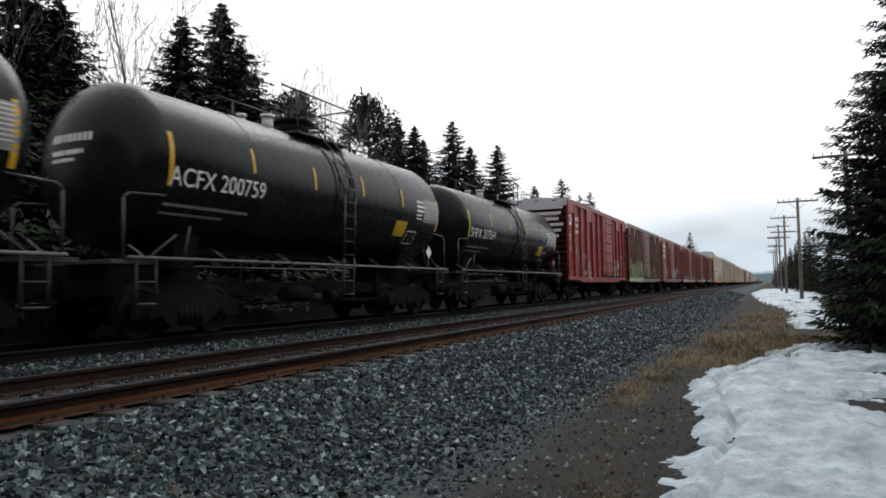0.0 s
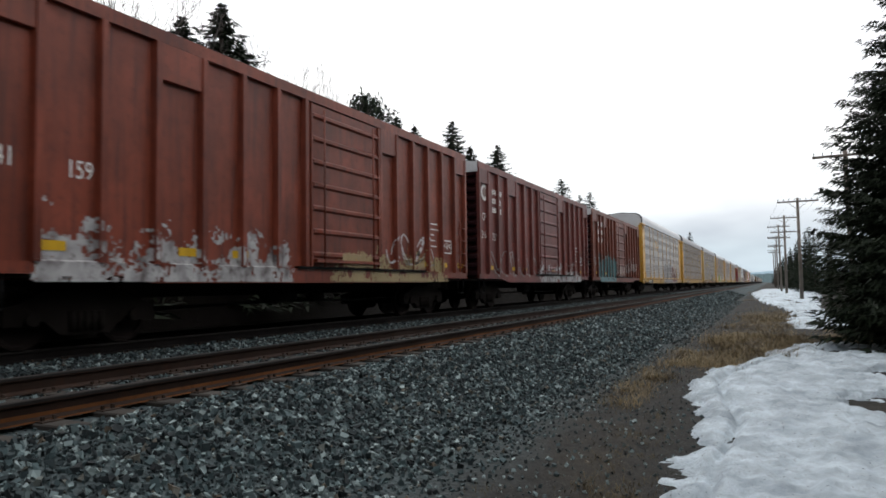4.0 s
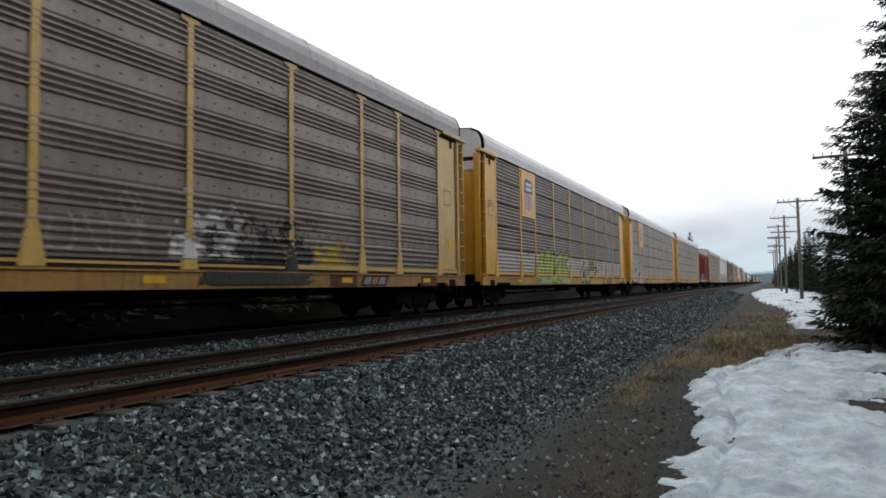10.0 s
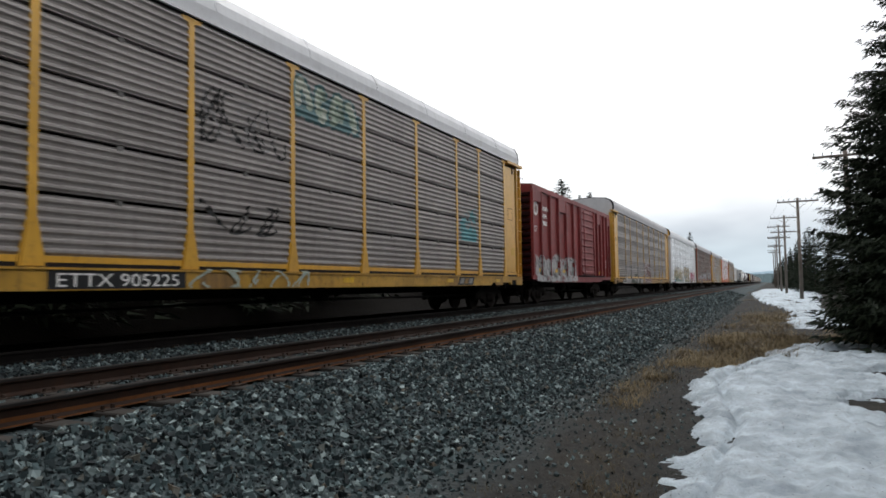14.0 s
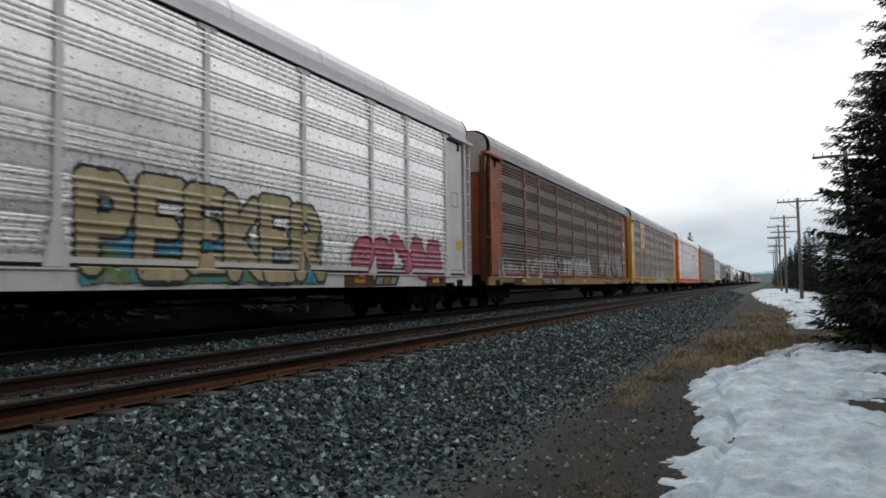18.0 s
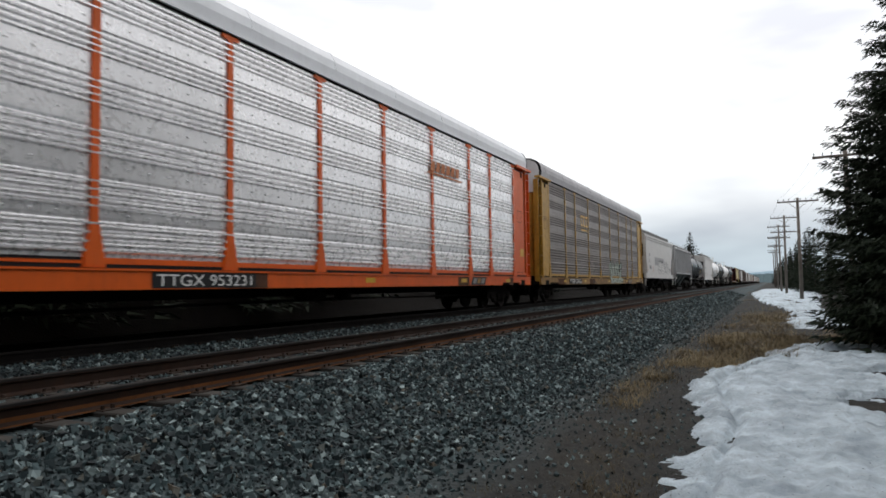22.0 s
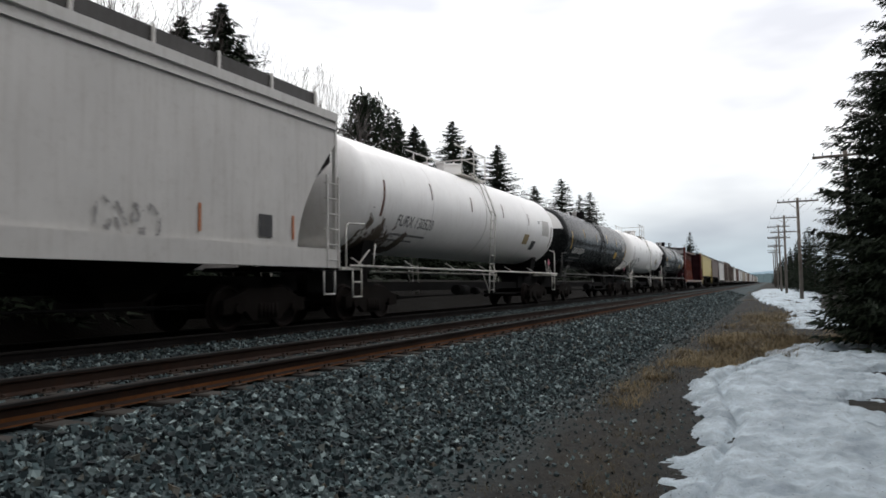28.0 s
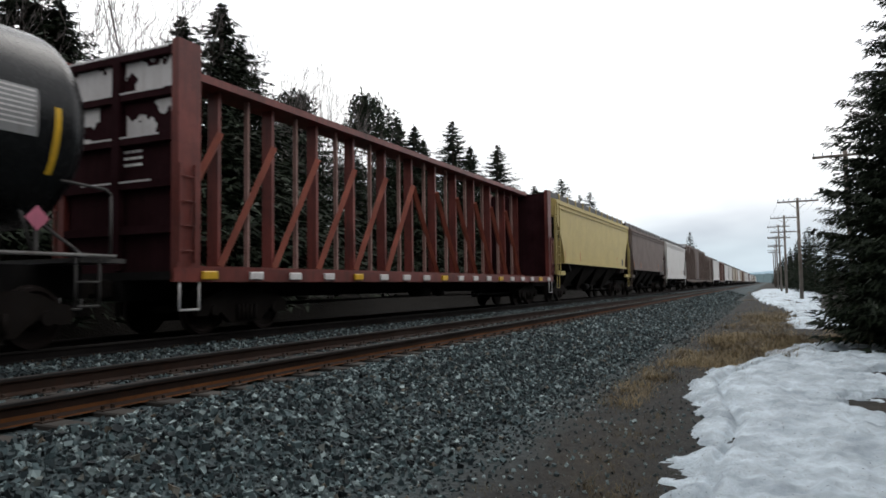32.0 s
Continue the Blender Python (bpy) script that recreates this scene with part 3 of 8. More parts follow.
def tank_car(s0, s1, label, body, rails, r=1.5, zc=3.05, seed=1, number="", head_patch=False, top="high", text_y=0.3, deck=1.34, yellow=True):
    car, half = railcar("tank_car", s0, s1, label, "tank car")
    h = half - 0.38
    ink = M_INK if body is M_WHITE else M_BAR
    running_gear(car, half, 2.0)
    shell = part("tank", shared(("tank", round(half, 2), r, zc), lambda: tank_mesh(h, r, zc), True), body, car, soft=True)
    for y in (-h * 0.5, h * 0.5):
        part("weld_seam", shared(("weld_seam", r, zc), lambda: band_mesh(r, zc, 0.05, 0.006, 0, 360, 40)), body, car, "", (0, y, 0))
    for y in (-0.16, 0.62):
        part("tank_strap", shared(("tank_strap", r, zc), lambda: band_mesh(r, zc, 0.07, 0.02, -60, 240, 30)), body, car, "", (0, y, 0))
    # stub sills, saddles and end platforms
    for s in (-1, 1):
        e = part("end_platform", shared(("end_platform", deck), lambda: box(bmesh.new(), -1.40, 1.40, -0.5, 0.3, deck - 0.07, deck)), rails, car, "", (0, s * (half - 0.55), 0))
        u = part("stub_sill", shared(("stub_sill", deck), lambda: box(bmesh.new(), -0.4, 0.4, -0.5, 2.3, 0.75, deck - 0.08)), M_UNDER, car, "", (0, s * (half - 0.55), 0))
        if s > 0:
            e.rotation_euler = u.rotation_euler = (0, 0, math.pi)
        sad = bmesh.new()
        slab(sad, [(-0.75, deck - 0.1), (0.75, deck - 0.1), (0.95, zc - r * 0.70), (0.5, zc - r * 0.75), (-0.5, zc - r * 0.75), (-0.95, zc - r * 0.70)], "y", -0.28, 0.28)
        part("saddle", sad, M_UNDER, car, "", (0, s * (half - 2.1), 0))
        for x in (-1, 1):
            st = bmesh.new()
            pipe(st, [(x * 1.40, s * (half - 0.52), deck), (x * 1.40, s * (half - 0.52), deck - 0.72), (x * 1.40, s * (half - 0.92), deck - 0.72), (x * 1.40, s * (half - 0.92), deck)], 0.022)
            pipe(st, [(x * 1.40, s * (half - 0.52), deck - 0.36), (x * 1.40, s * (half - 0.92), deck - 0.36)], 0.018)
            part("sill_step", st, rails, car)
            hr = bmesh.new()
            yy = s * (half - 0.3)
            pipe(hr, [(x * 1.36, yy, deck - 0.02), (x * 1.36, yy, deck + 0.98), (x * 1.36, yy - s * 0.1, deck + 1.06), (x * 1.36, yy - s * 0.85, deck + 1.1), ], 0.024)
            pipe(hr, [(x * 1.36, yy - s * 1.25, deck), (x * 1.33, yy - s * 1.42, deck + 0.62)], 0.022)
            pipe(hr, [(x * 1.36, yy - s * 0.45, deck), (x * 1.34, yy - s * 1.1, deck + 0.45)], 0.022)
            part("grab_rail", hr, rails, car)
    # running rail along the sides
    for x in (-1, 1):
        bm = bmesh.new()
        tube(bm, (x * 1.47, -half + 0.3, deck + 0.03), (x * 1.47, half - 0.3, deck + 0.03), 0.028, 8)
        for k in range(7):
            y = (-0.9 + 0.3 * k) * half
            if abs(y) < half - 0.4:
                pipe(bm, [(x * 1.47, y, deck + 0.03), (x * 1.1, y, deck + 0.25)], 0.016)
        part("side_rail", bm, M_MESH if body is M_BLACK else rails, car)
        # middle ladder, up to the top platform
        bm = bmesh.new()
        rungs = []
        for y in (0.02, 0.46):
            pipe(bm, [(x * 1.52, y, deck - 0.75), (x * 1.55, y, deck + 0.2), (x * (r + 0.10), y, zc), (x * (r * 0.80), y, zc + r * 0.72), (x * r * 0.55, y, zc + r + 0.02)], 0.02)
        for k in range(10):
            z = deck - 0.65 + k * 0.31
            d = (z - zc) / (r + 0.1)
            xx = 1.54 if z < zc - 0.5 else math.sqrt(max(0.1, 1 - d * d)) * (r + 0.10)
            if z < zc + r * 0.85:
                rungs.append((x * xx, z))
        pipe(bm, [(x * 1.52, 0.02, deck - 0.75), (x * 1.47, -0.5, deck)], 0.018)
        lad = part("side_ladder", bm, rails, car)
        for xx, z in rungs:
            part("rung", shared(("rung",), lambda: tube(bmesh.new(), (0, 0.02, 0), (0, 0.46, 0), 0.016, 6)), rails, lad, "", (xx, 0, z))
    # manway, valve housing and top platform with rails
    bm = bmesh.new()
    tube(bm, (0, 0.1, zc + r - 0.05), (0, 0.1, zc + r + 0.32), 0.42, 20)
    tube(bm, (0, 0.1, zc + r + 0.32), (0, 0.1, zc + r + 0.40), 0.46, 20)
    for k in range(8):
        a = k * math.tau / 8
        tube(bm, (0.43 * math.cos(a), 0.1 + 0.43 * math.sin(a), zc + r + 0.3), (0.43 * math.cos(a), 0.1 + 0.43 * math.sin(a), zc + r + 0.45), 0.03, 6)
    part("manway", bm, body if body is M_WHITE else M_UNDER, car)
    for vx, vy, vz, vr in ((0.1, -0.95, 0.28, 0.13), (-0.2, -1.5, 0.22, 0.09), (0.05, 0.95, 0.3, 0.1)):
        part("valve", tube(tube(bmesh.new(), (vx, vy, zc + r - 0.05), (vx, vy, zc + r + vz), vr, 12), (vx, vy, zc + r + vz - 0.02), (vx, vy, zc + r + vz + 0.05), vr * 1.3, 12), M_LIGHTGREY, car)
    bm = bmesh.new()
    for x in (-1, 1):
        box(bm, x * 0.5, x * 0.95, -0.95, 1.25, zc + r * 0.90, zc + r * 0.90 + 0.04) if x > 0 else box(bm, -0.95, -0.5, -0.95, 1.25, zc + r * 0.90, zc + r * 0.90 + 0.04)
    part("top_walkway", bm, rails, car)
    bm = bmesh.new()
    zt = zc + r * 0.9
    hi = 0.95 if top == "high" else 0.45
    for x in (-0.95, 0.95):
        for y in (-0.95, 0.15, 1.25):
            pipe(bm, [(x, y, zt), (x, y, zt + hi)], 0.022)
        pipe(bm, [(x, -1.5 if top == "high" else -0.95, zt + hi), (x, 1.25, zt + hi)], 0.022)
        pipe(bm, [(x, -0.95, zt + hi * 0.55), (x, 1.25, zt + hi * 0.55)], 0.018)
    pipe(bm, [(-0.95, 1.25, zt + hi), (0.95, 1.25, zt + hi)], 0.022)
    part("top_rail", bm, rails, car)
    # markings
    yel = M_REFLECT
    sx = TAGS["rust"] if body is M_WHITE else yel
    for k in range(6):
        y = -h * 0.86 + k * h * 1.72 / 5
        z = zc + (0.22 if k % 2 == 0 else 0.3)
        if 0 < k < 5:
            curved_patch(car, "reflector", r, zc, y - 0.035, y + 0.035, z - 0.25, z + 0.25, sx)
    for y, z in ((-h * 0.87 + (0.3 if seed > 4 else 0.0), zc - (0.2 if seed > 4 else 0.0)), (h * 0.885, zc - (0.35 if seed > 4 else 0.1))):
        curved_patch(car, "reflector", r, zc, y - 0.05, y + 0.05, z - 0.45, z + 0.48, sx)
    if number:
        t = lettering(car, number, 0, -h * 0.78 + text_y, zc - (0.42 if seed < 5 else 0.82), 0.46 if seed < 5 else 0.42, ink, squeeze=0.92)
        curve_onto(t, r, zc)
    t = bars(car, 0, -h * 0.78 + text_y, zc - (0.72 if seed < 5 else 1.02), [(2.1, 0.05, 0.1), (1.5, 0.04, 0.08)], M_GREYMARK, seed=seed + 3)
    curve_onto(t, r, zc)
    if yellow:
        curved_patch(car, "panel", r, zc, h * 0.47, h * 0.47 + 0.62, zc - 0.80, zc - 0.40, yel if body is M_BLACK else TAGS["tan"])
    if body is M_WHITE:
        def round_side(y, z):
            return np.sqrt(np.maximum(0.05, r * r - (z - zc) ** 2))
        spray(car, round_side, -h + 0.8, -h + 2.1, zc - 1.40, zc - 0.55, "scuff", "grime", "grime", seed + 60, 4, None, "", 0.1, "brown stain on the leading end", -0.02)
        spray(car, round_side, -h + 0.8, -h + 3.4, zc - 1.40, zc - 0.75, "scuff", "grime", "grime", seed + 70, 4, None, "", 0.1, "grey grime under the tank", 0.03)
    box_ink = M_INK if body is M_WHITE else M_BAR
    st = curved_patch(car, "stencil_box", r, zc, h * 0.60, h * 0.60 + 0.52, zc - 0.98, zc - 0.62, box_ink)
    for q in (0, 1) if body is M_BLACK else ():
        curved_patch(st, "stencil_field", r, zc, h * 0.60 + 0.03 + q * 0.24, h * 0.60 + 0.25 + q * 0.24, zc - 0.95, zc - 0.65, body, 0.010)
    sheet = curved_patch(car, "data_sheet", r, zc, h * 0.73, h * 0.73 + 1.0, zc - 0.33, zc + 0.33, M_RAILWHITE if body is M_WHITE else M_GREYMARK, 0.005, "data sheet with rows of small print")
    t = bars(sheet, 0, h * 0.73 + 0.05, zc + 0.30, [(0.9, 0.025, 0.045)] * 8, M_LIGHTGREY, seed=seed + 4)
    curve_onto(t, r, zc, 0.012)
    t = bars(car, 0, h * 0.66, zc + 0.26, [(0.42, 0.07, 0.06), (0.46, 0.07, 0.06), (0.42, 0.07, 0.06), (0.36, 0.05, 0.05), (0.3, 0.05, 0.05)] if seed < 4 else [(0.3, 0.03, 0.04)] * 2, ink, seed=seed + 5)
    curve_onto(t, r, zc)
    part("placard_stand", box(bmesh.new(), 1.40, 1.43, half - 1.58, half - 1.52, deck, deck + 0.5), rails, car)
    part("placard", bevelled(slab(bmesh.new(), [(0, -0.18), (0.18, 0), (0, 0.18), (-0.18, 0)], "x", 0, 0.012), 0.003), M_BAR if seed == 2 else TAGS["pink"], car, "diamond hazard placard", (1.435, half - 1.55, deck + 0.52))
    for s in (-1, 1):
        b = bars(car, 0, 0, 0, [(1.0, 0.14, 0.14), (0.8, 0.08, 0.06), (0.6, 0.06, 0.06)], ink, seed=seed)
        b.location = (-0.5 * s * -1, s * (h + 0.012), zc + 0.45)
        for v in b.data.vertices:
            yy, zz = v.co.y - 0.5, zc + 0.45 + v.co.z
            d = min(0.97, math.hypot(yy, zz - zc) / r)
            v.co = (yy, -s * (0.75 * (1 - math.sqrt(1 - d * d))), v.co.z)
        b.location.x = 0
    if head_patch:   # white worn cap on the upper part of the leading head
        bm = bmesh.new()
        rows = []
        for i in range(21):
            zz = r * (0.22 + 0.64 * i / 20)
            lim = math.sqrt(max(0.0, (0.88 * r) ** 2 - zz * zz))
            row = []
            for j in range(17):
                xx = (j / 8 - 1) * lim
                d = (xx * xx + zz * zz) / (r * r)
                row.append(bm.verts.new((xx, -h - 0.012 + 0.75 * (1 - math.sqrt(max(0.0, 1 - d))), zc + zz)))
            rows.append(row)
        for a, b in zip(rows[:-1], rows[1:]):
            for j in range(16):
                bm.faces.new((a[j], a[j + 1], b[j + 1], b[j]))
        part("head_cap", bm, M_WHITE, car, "white painted cap on the tank head", soft=True)
    return car


# ---- boxcars ----
def boxcar_end_mesh(w, z0, z1):
    bm = bmesh.new()
    prof = [(0.0, z0)]
    n = 13
    for k in range(n):
        a, b = z0 + (z1 - z0) * k / n, z0 + (z1 - z0) * (k + 1) / n
        m = (b - a)
        prof += [(0.0, a + 0.2 * m), (0.075, a + 0.42 * m), (0.075, a + 0.72 * m), (0.0, a + 0.95 * m)]
    prof.append((0.0, z1))
    rows = [[bm.verts.new((x, -y * (1 if abs(x) < w else 0), z)) for y, z in prof] for x in (-w, -w + 0.12, w - 0.12, w)]
    for a, b in zip(rows[:-1], rows[1:]):
        for i in range(len(prof) - 1):
            bm.faces.new((a[i], b[i], b[i + 1], a[i + 1]))
    return bm


def door_mesh(width, z0, z1):
    return box(bmesh.new(), 0, 0.05, 0, width, z0, z1)


def bead_mesh(width):
    return slab(bmesh.new(), [(0.05, -0.07), (0.05, 0.07), (0.10, 0.03), (0.10, -0.03)], "y", 0.12, width - 0.12)


def boxcar(s0, s1, label, paint_m, seed=1, door_at=(6.1, 9.3), left_ribs=7, right_ribs=6, top=5.22, end_m=None, cap=M_ROOF, beads=7, name_rows=True,
           number="", tag=None, low=1.0, frost=0, data=(1.75, 2.65), big_name=False, ribs_left=None, name_at=1.05):
    car, half = railcar("boxcar", s0, s1, label, "boxcar")
    running_gear(car, half, 2.2, (0.72, 1.02))
    L, W = half * 2, 1.50
    z0, z1 = 1.10, top - 0.12
    bm = bmesh.new()
    box(bm, -W, W, -half + 0.1, half - 0.1, z0, z1)
    part("body", bm, paint_m, car)
    # fish-belly side sills
    for x in (-1, 1):
        bm = bmesh.new()
        xo = sorted((x * (W + 0.004), x * (W + 0.07)))
        slab(bm, [(-half + 0.05, 1.09), (-half + 0.05, 1.26), (half - 0.05, 1.26), (half - 0.05, 1.09), (half * 0.72, 1.09), (half * 0.62, low - 0.04), (-half * 0.62, low - 0.04), (-half * 0.72, 1.09)], "x", *xo)
        part("side_sill", bm, paint_m, car)
        bm = box(bmesh.new(), xo[0], xo[1] + 0.02 if x > 0 else xo[1], -half + 0.05, half - 0.05, z1 - 0.16, z1 + 0.056)
        part("top_rail", bm, paint_m, car)
        d0, d1 = (door_at[0] - half, door_at[1] - half) if x > 0 else (half - door_at[1], half - door_at[0])
        ribs_y = [-half + 0.14] + ([q - half for q in ribs_left] if ribs_left and x > 0 else [-half + (k + 1) * (d0 + half) / (left_ribs + 1) for k in range(left_ribs)]) + [d0 - 0.09, d1 + 0.09] + \
                 [d1 + (k + 1) * (half - d1) / (right_ribs + 1) for k in range(right_ribs)] + [half - 0.14]
        if x > 0:      # plates that close the upper part of some bays
            runs = sorted(ribs_y)
            for a, b, dz in [(runs[0], runs[1], 0.5), (runs[-2], runs[-1], 0.5)] + [(u, v, 0.62) for u, v in zip(runs[3:-3:5], runs[4:-2:5]) if v < d0 or u > d1]:
                part("bay_header", bevelled(box(bmesh.new(), 0.0, 0.085, a + 0.05, b - 0.05, z1 - 0.16 - dz, z1 - 0.15), 0.012), paint_m, car, "", (W + 0.002, 0, 0))
        rib = shared(("rib", z1), lambda: slab(bmesh.new(), [(0.0, -0.08), (0.11, -0.055), (0.11, 0.055), (0.0, 0.08)], "z", 1.26, z1 - 0.16))
        ribs_y_seen = ribs_y if x > 0 else []
        for y in ribs_y:
            o = part("rib", rib, paint_m, car, "", (x * (W + 0.002), y, 0))
            if x < 0:
                o.rotation_euler = (0, 0, math.pi)
        d = part("door", shared(("door", round(d1 - d0, 2), z1, beads), lambda: door_mesh(d1 - d0, 1.32, z1 - 0.2)), paint_m, car, "sliding door with pressed beads", (x * (W + 0.03), d0 if x > 0 else d1, 0))
        if x < 0:
            d.rotation_euler = (0, 0, math.pi)
        for q in range(beads):
            part("bead", shared(("bead", round(d1 - d0, 2)), lambda: bead_mesh(d1 - d0)), paint_m, d, "", (0, 0, 1.32 + (q + 0.5) * (z1 - 1.52) / beads))
        for q in (0.03, d1 - d0 - 0.09):
            part("door_stile", shared(("door_stile", z1), lambda: box(bmesh.new(), 0.05, 0.10, 0, 0.06, 1.32, z1 - 0.2)), paint_m, d, "", (0, q, 0))
        bm = box(bmesh.new(), 0.05, 0.16, (d1 - d0) * 0.05, (d1 - d0) * 0.95, 1.40, 1.47)
        tube(bm, (0.15, (d1 - d0) * 0.15, 1.3), (0.15, (d1 - d0) * 0.15, z1 - 0.3), 0.022, 6)
        tube(bm, (0.15, (d1 - d0) * 0.85, 1.3), (0.15, (d1 - d0) * 0.85, z1 - 0.3), 0.022, 6)
        part("lock_rod", bm, paint_m, d)
        bm = box(bmesh.new(), xo[0], xo[1] + (0.05 if x > 0 else 0), d0 - 0.4, d1 + (2.6 if x > 0 else 0.4), 1.255, 1.31)
        part("door_track", bm, M_UNDER, car)
        for s in (-1, 1):
            if s == x:
                ladder(car, x * (W + 0.02), s * (half - 0.42), 1.30, 2.9, paint_m, 0.42, 4, 0 if x > 0 else math.pi)
            bm = bmesh.new()
            pipe(bm, [(x * 1.5, s * (half - 0.2), 1.1), (x * 1.5, s * (half - 0.2), 0.62), (x * 1.5, s * (half - 0.62), 0.62), (x * 1.5, s * (half - 0.62), 1.1)], 0.02)
            part("sill_step", bm, M_UNDER, car)
    for s in (-1, 1):
        # default end colour has the shade between the cars painted in
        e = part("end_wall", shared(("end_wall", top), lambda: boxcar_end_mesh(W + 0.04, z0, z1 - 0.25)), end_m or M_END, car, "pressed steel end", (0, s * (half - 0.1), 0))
        if s > 0:
            e.rotation_euler = (0, 0, math.pi)
        for q in range(frost):
            fz = z0 + (z1 - 0.25 - z0) * (12 - q + 0.57) / 13
            part("frosted_rib", box(bmesh.new(), -W + 0.16, W - 0.14 - (q % 3) * 0.12, *sorted((s * (half - 0.015), s * (half - 0.022))), fz - 0.075, fz + 0.075), M_LIGHTGREY, car, "rib with bare frosted paint")
        bm = bmesh.new()
        slab(bm, [(-W - 0.05, z1 - 0.30), (W + 0.05, z1 - 0.30), (W + 0.05, z1 + 0.03), (0, z1 + 0.16), (-W - 0.05, z1 + 0.03)], "y", -0.05, 0.05)
        end_cap = part("end_cap", bm, cap, car, "bare metal roof end", (0, s * (half - 0.06), 0))
        for q in (-0.9, 0.0, 0.9):
            part("cap_slot", shared(("cap_slot",), lambda: box(bmesh.new(), -0.11, 0.11, -0.056, 0.056, -0.022, 0.022)), M_GAPSHADE, end_cap, "", (q, 0, z1 - 0.02))
        word = bars(car, 0, 0, 0, [(1.15, 0.17, 0.1)], M_PALEPOST, seed=seed + 8)
        word.rotation_euler = (0, 0, s * math.pi / 2)
        word.location = (0.1 * s * -1 - 0.15, s * (half - 0.016), z1 - 0.66)
        ladder(car, -1.1, s * (half - 0.02), 1.3, 2.9, paint_m, 0.42, 4, s * math.pi / 2)
    bm = bmesh.new()
    slab(bm, [(-W - 0.06, z1), (W + 0.06, z1), (W + 0.06, z1 + 0.05), (0, z1 + 0.18), (-W - 0.06, z1 + 0.05)], "y", -half + 0.02, half - 0.02)
    for k in range(11):
        y = -half + 0.6 + k * (L - 1.2) / 10
        slab(bm, [(-W - 0.06, z1 + 0.05), (W + 0.06, z1 + 0.05), (W + 0.06, z1 + 0.085), (0, z1 + 0.215), (-W - 0.06, z1 + 0.085)], "y", y - 0.05, y + 0.05)
    part("roof", bm, M_ROOFBR, car)
    xs = W + 0.012
    rnd = random.Random(seed)
    if big_name:
        bars(car, xs, -half + name_at, z1 - 0.55, [(2.1, 0.27, 0.20), (1.55, 0.27, 0.20), (1.6, 0.27, 0.1)], M_BAR, seed=seed)
        lettering(car, "CP", xs, -half + name_at, z1 - 2.28, 0.38, M_BAR, squeeze=0.85)
        lettering(car, number[0], xs, -half + name_at, z1 - 2.80, 0.38, M_BAR, squeeze=0.8)
        lettering(car, number[1], xs, -half + name_at + 0.8, z1 - 2.80, 0.38, M_BAR, squeeze=0.8)
        bars(car, xs, -half + name_at, z1 - 2.95, [(0.4, 0.05, 0.1)] * 2, M_BAR, seed=seed)
        number = None
    elif name_rows:
        bars(car, xs, -half + 1.55, z1 - 0.75, [(1.0, 0.19, 0.14), (0.84, 0.19, 0.14), (0.88, 0.19, 0.1)], M_BAR, seed=seed)
        ring = [(0.30 * math.cos(a * math.tau / 24), 0.30 * math.sin(a * math.tau / 24)) for a in range(24)]
        em = part("round_emblem", slab(bmesh.new(), ring, "x", 0, 0.004), M_BAR, car, "faded round emblem", (xs, -half + 0.76, z1 - 0.95))
        part("emblem_middle", slab(bmesh.new(), [(u * 0.62, v * 0.62) for u, v in ring], "x", 0.006, 0.008), TAGS["warmwhite"], em)
        lettering(car, "CP", xs, -half + 0.52, z1 - 1.95, 0.38, M_BAR, squeeze=0.85)
    if number:
        a, b = number
        lettering(car, a, xs, -half + 0.46, z1 - 2.58, 0.38, M_BAR, squeeze=0.78)
        lettering(car, b, xs, -half + 1.50, z1 - 2.62, 0.38, M_BAR, squeeze=0.78)
    bars(car, xs, half - data[1], 2.72, [(0.5, 0.034, 0.13), (0.62, 0.034, 0.13), (0.3, 0.034, 0.13), (0.34, 0.034, 0.14), (0.46, 0.034, 0.1)], M_BAR, seed=seed + 4)
    fr = bmesh.new()
    for y0, y1, a, b in ((0, 0.62, 0, 0.04), (0, 0.62, 0.38, 0.42), (0, 0.035, 0, 0.42), (0.585, 0.62, 0, 0.42), (0.10, 0.16, 0.18, 0.30), (0.26, 0.29, 0.12, 0.34), (0.34, 0.37, 0.12, 0.34), (0.45, 0.51, 0.18, 0.30)):
        box(fr, 0, 0.005, y0, y1, a, b)
    part("stencil_frame", fr, M_BAR, car, "", (xs, half - data[0], 1.85))
    for s in (-1, 1) if frost else ():
        patch(car, "edge_reflector", W + 0.09, s * (half - 0.12) - 0.035, s * (half - 0.12) + 0.035, 2.0, 3.0, M_REFLECT)
    for y in (-half + 1.1, -half + 3.6, -half + 4.9, door_at[0] - half + 1.8, half - 3.0, half - 1.9, half - 0.75):
        patch(car, "reflector", W + (0.09 if door_at[0] < y + half < door_at[1] else 0.012), y, y + rnd.uniform(0.38, 0.5), 1.42, 1.56, M_REFLECT)
    if tag:
        middle = (s0 + s1) / 2
        ribs_at = [y for y in ribs_y_seen]

        def side(y, z):
            x = np.full(y.shape, W + 0.002)
            for r in ribs_at:
                x = np.maximum(x, W + 0.002 + np.where(z > 1.26, 0.11, 0) * np.clip((0.085 - np.abs(y - r)) / 0.035, 0, 1))
            x = np.where((y > door_at[0] - half - 0.02) & (y < door_at[1] - half + 0.02) & (z > 1.3), W + 0.132, x)
            return np.where(z < 1.27, W + 0.072, x)

        for t in tag:
            spray(car, side, t[0] - middle, t[1] - middle, *t[2:])
    return car


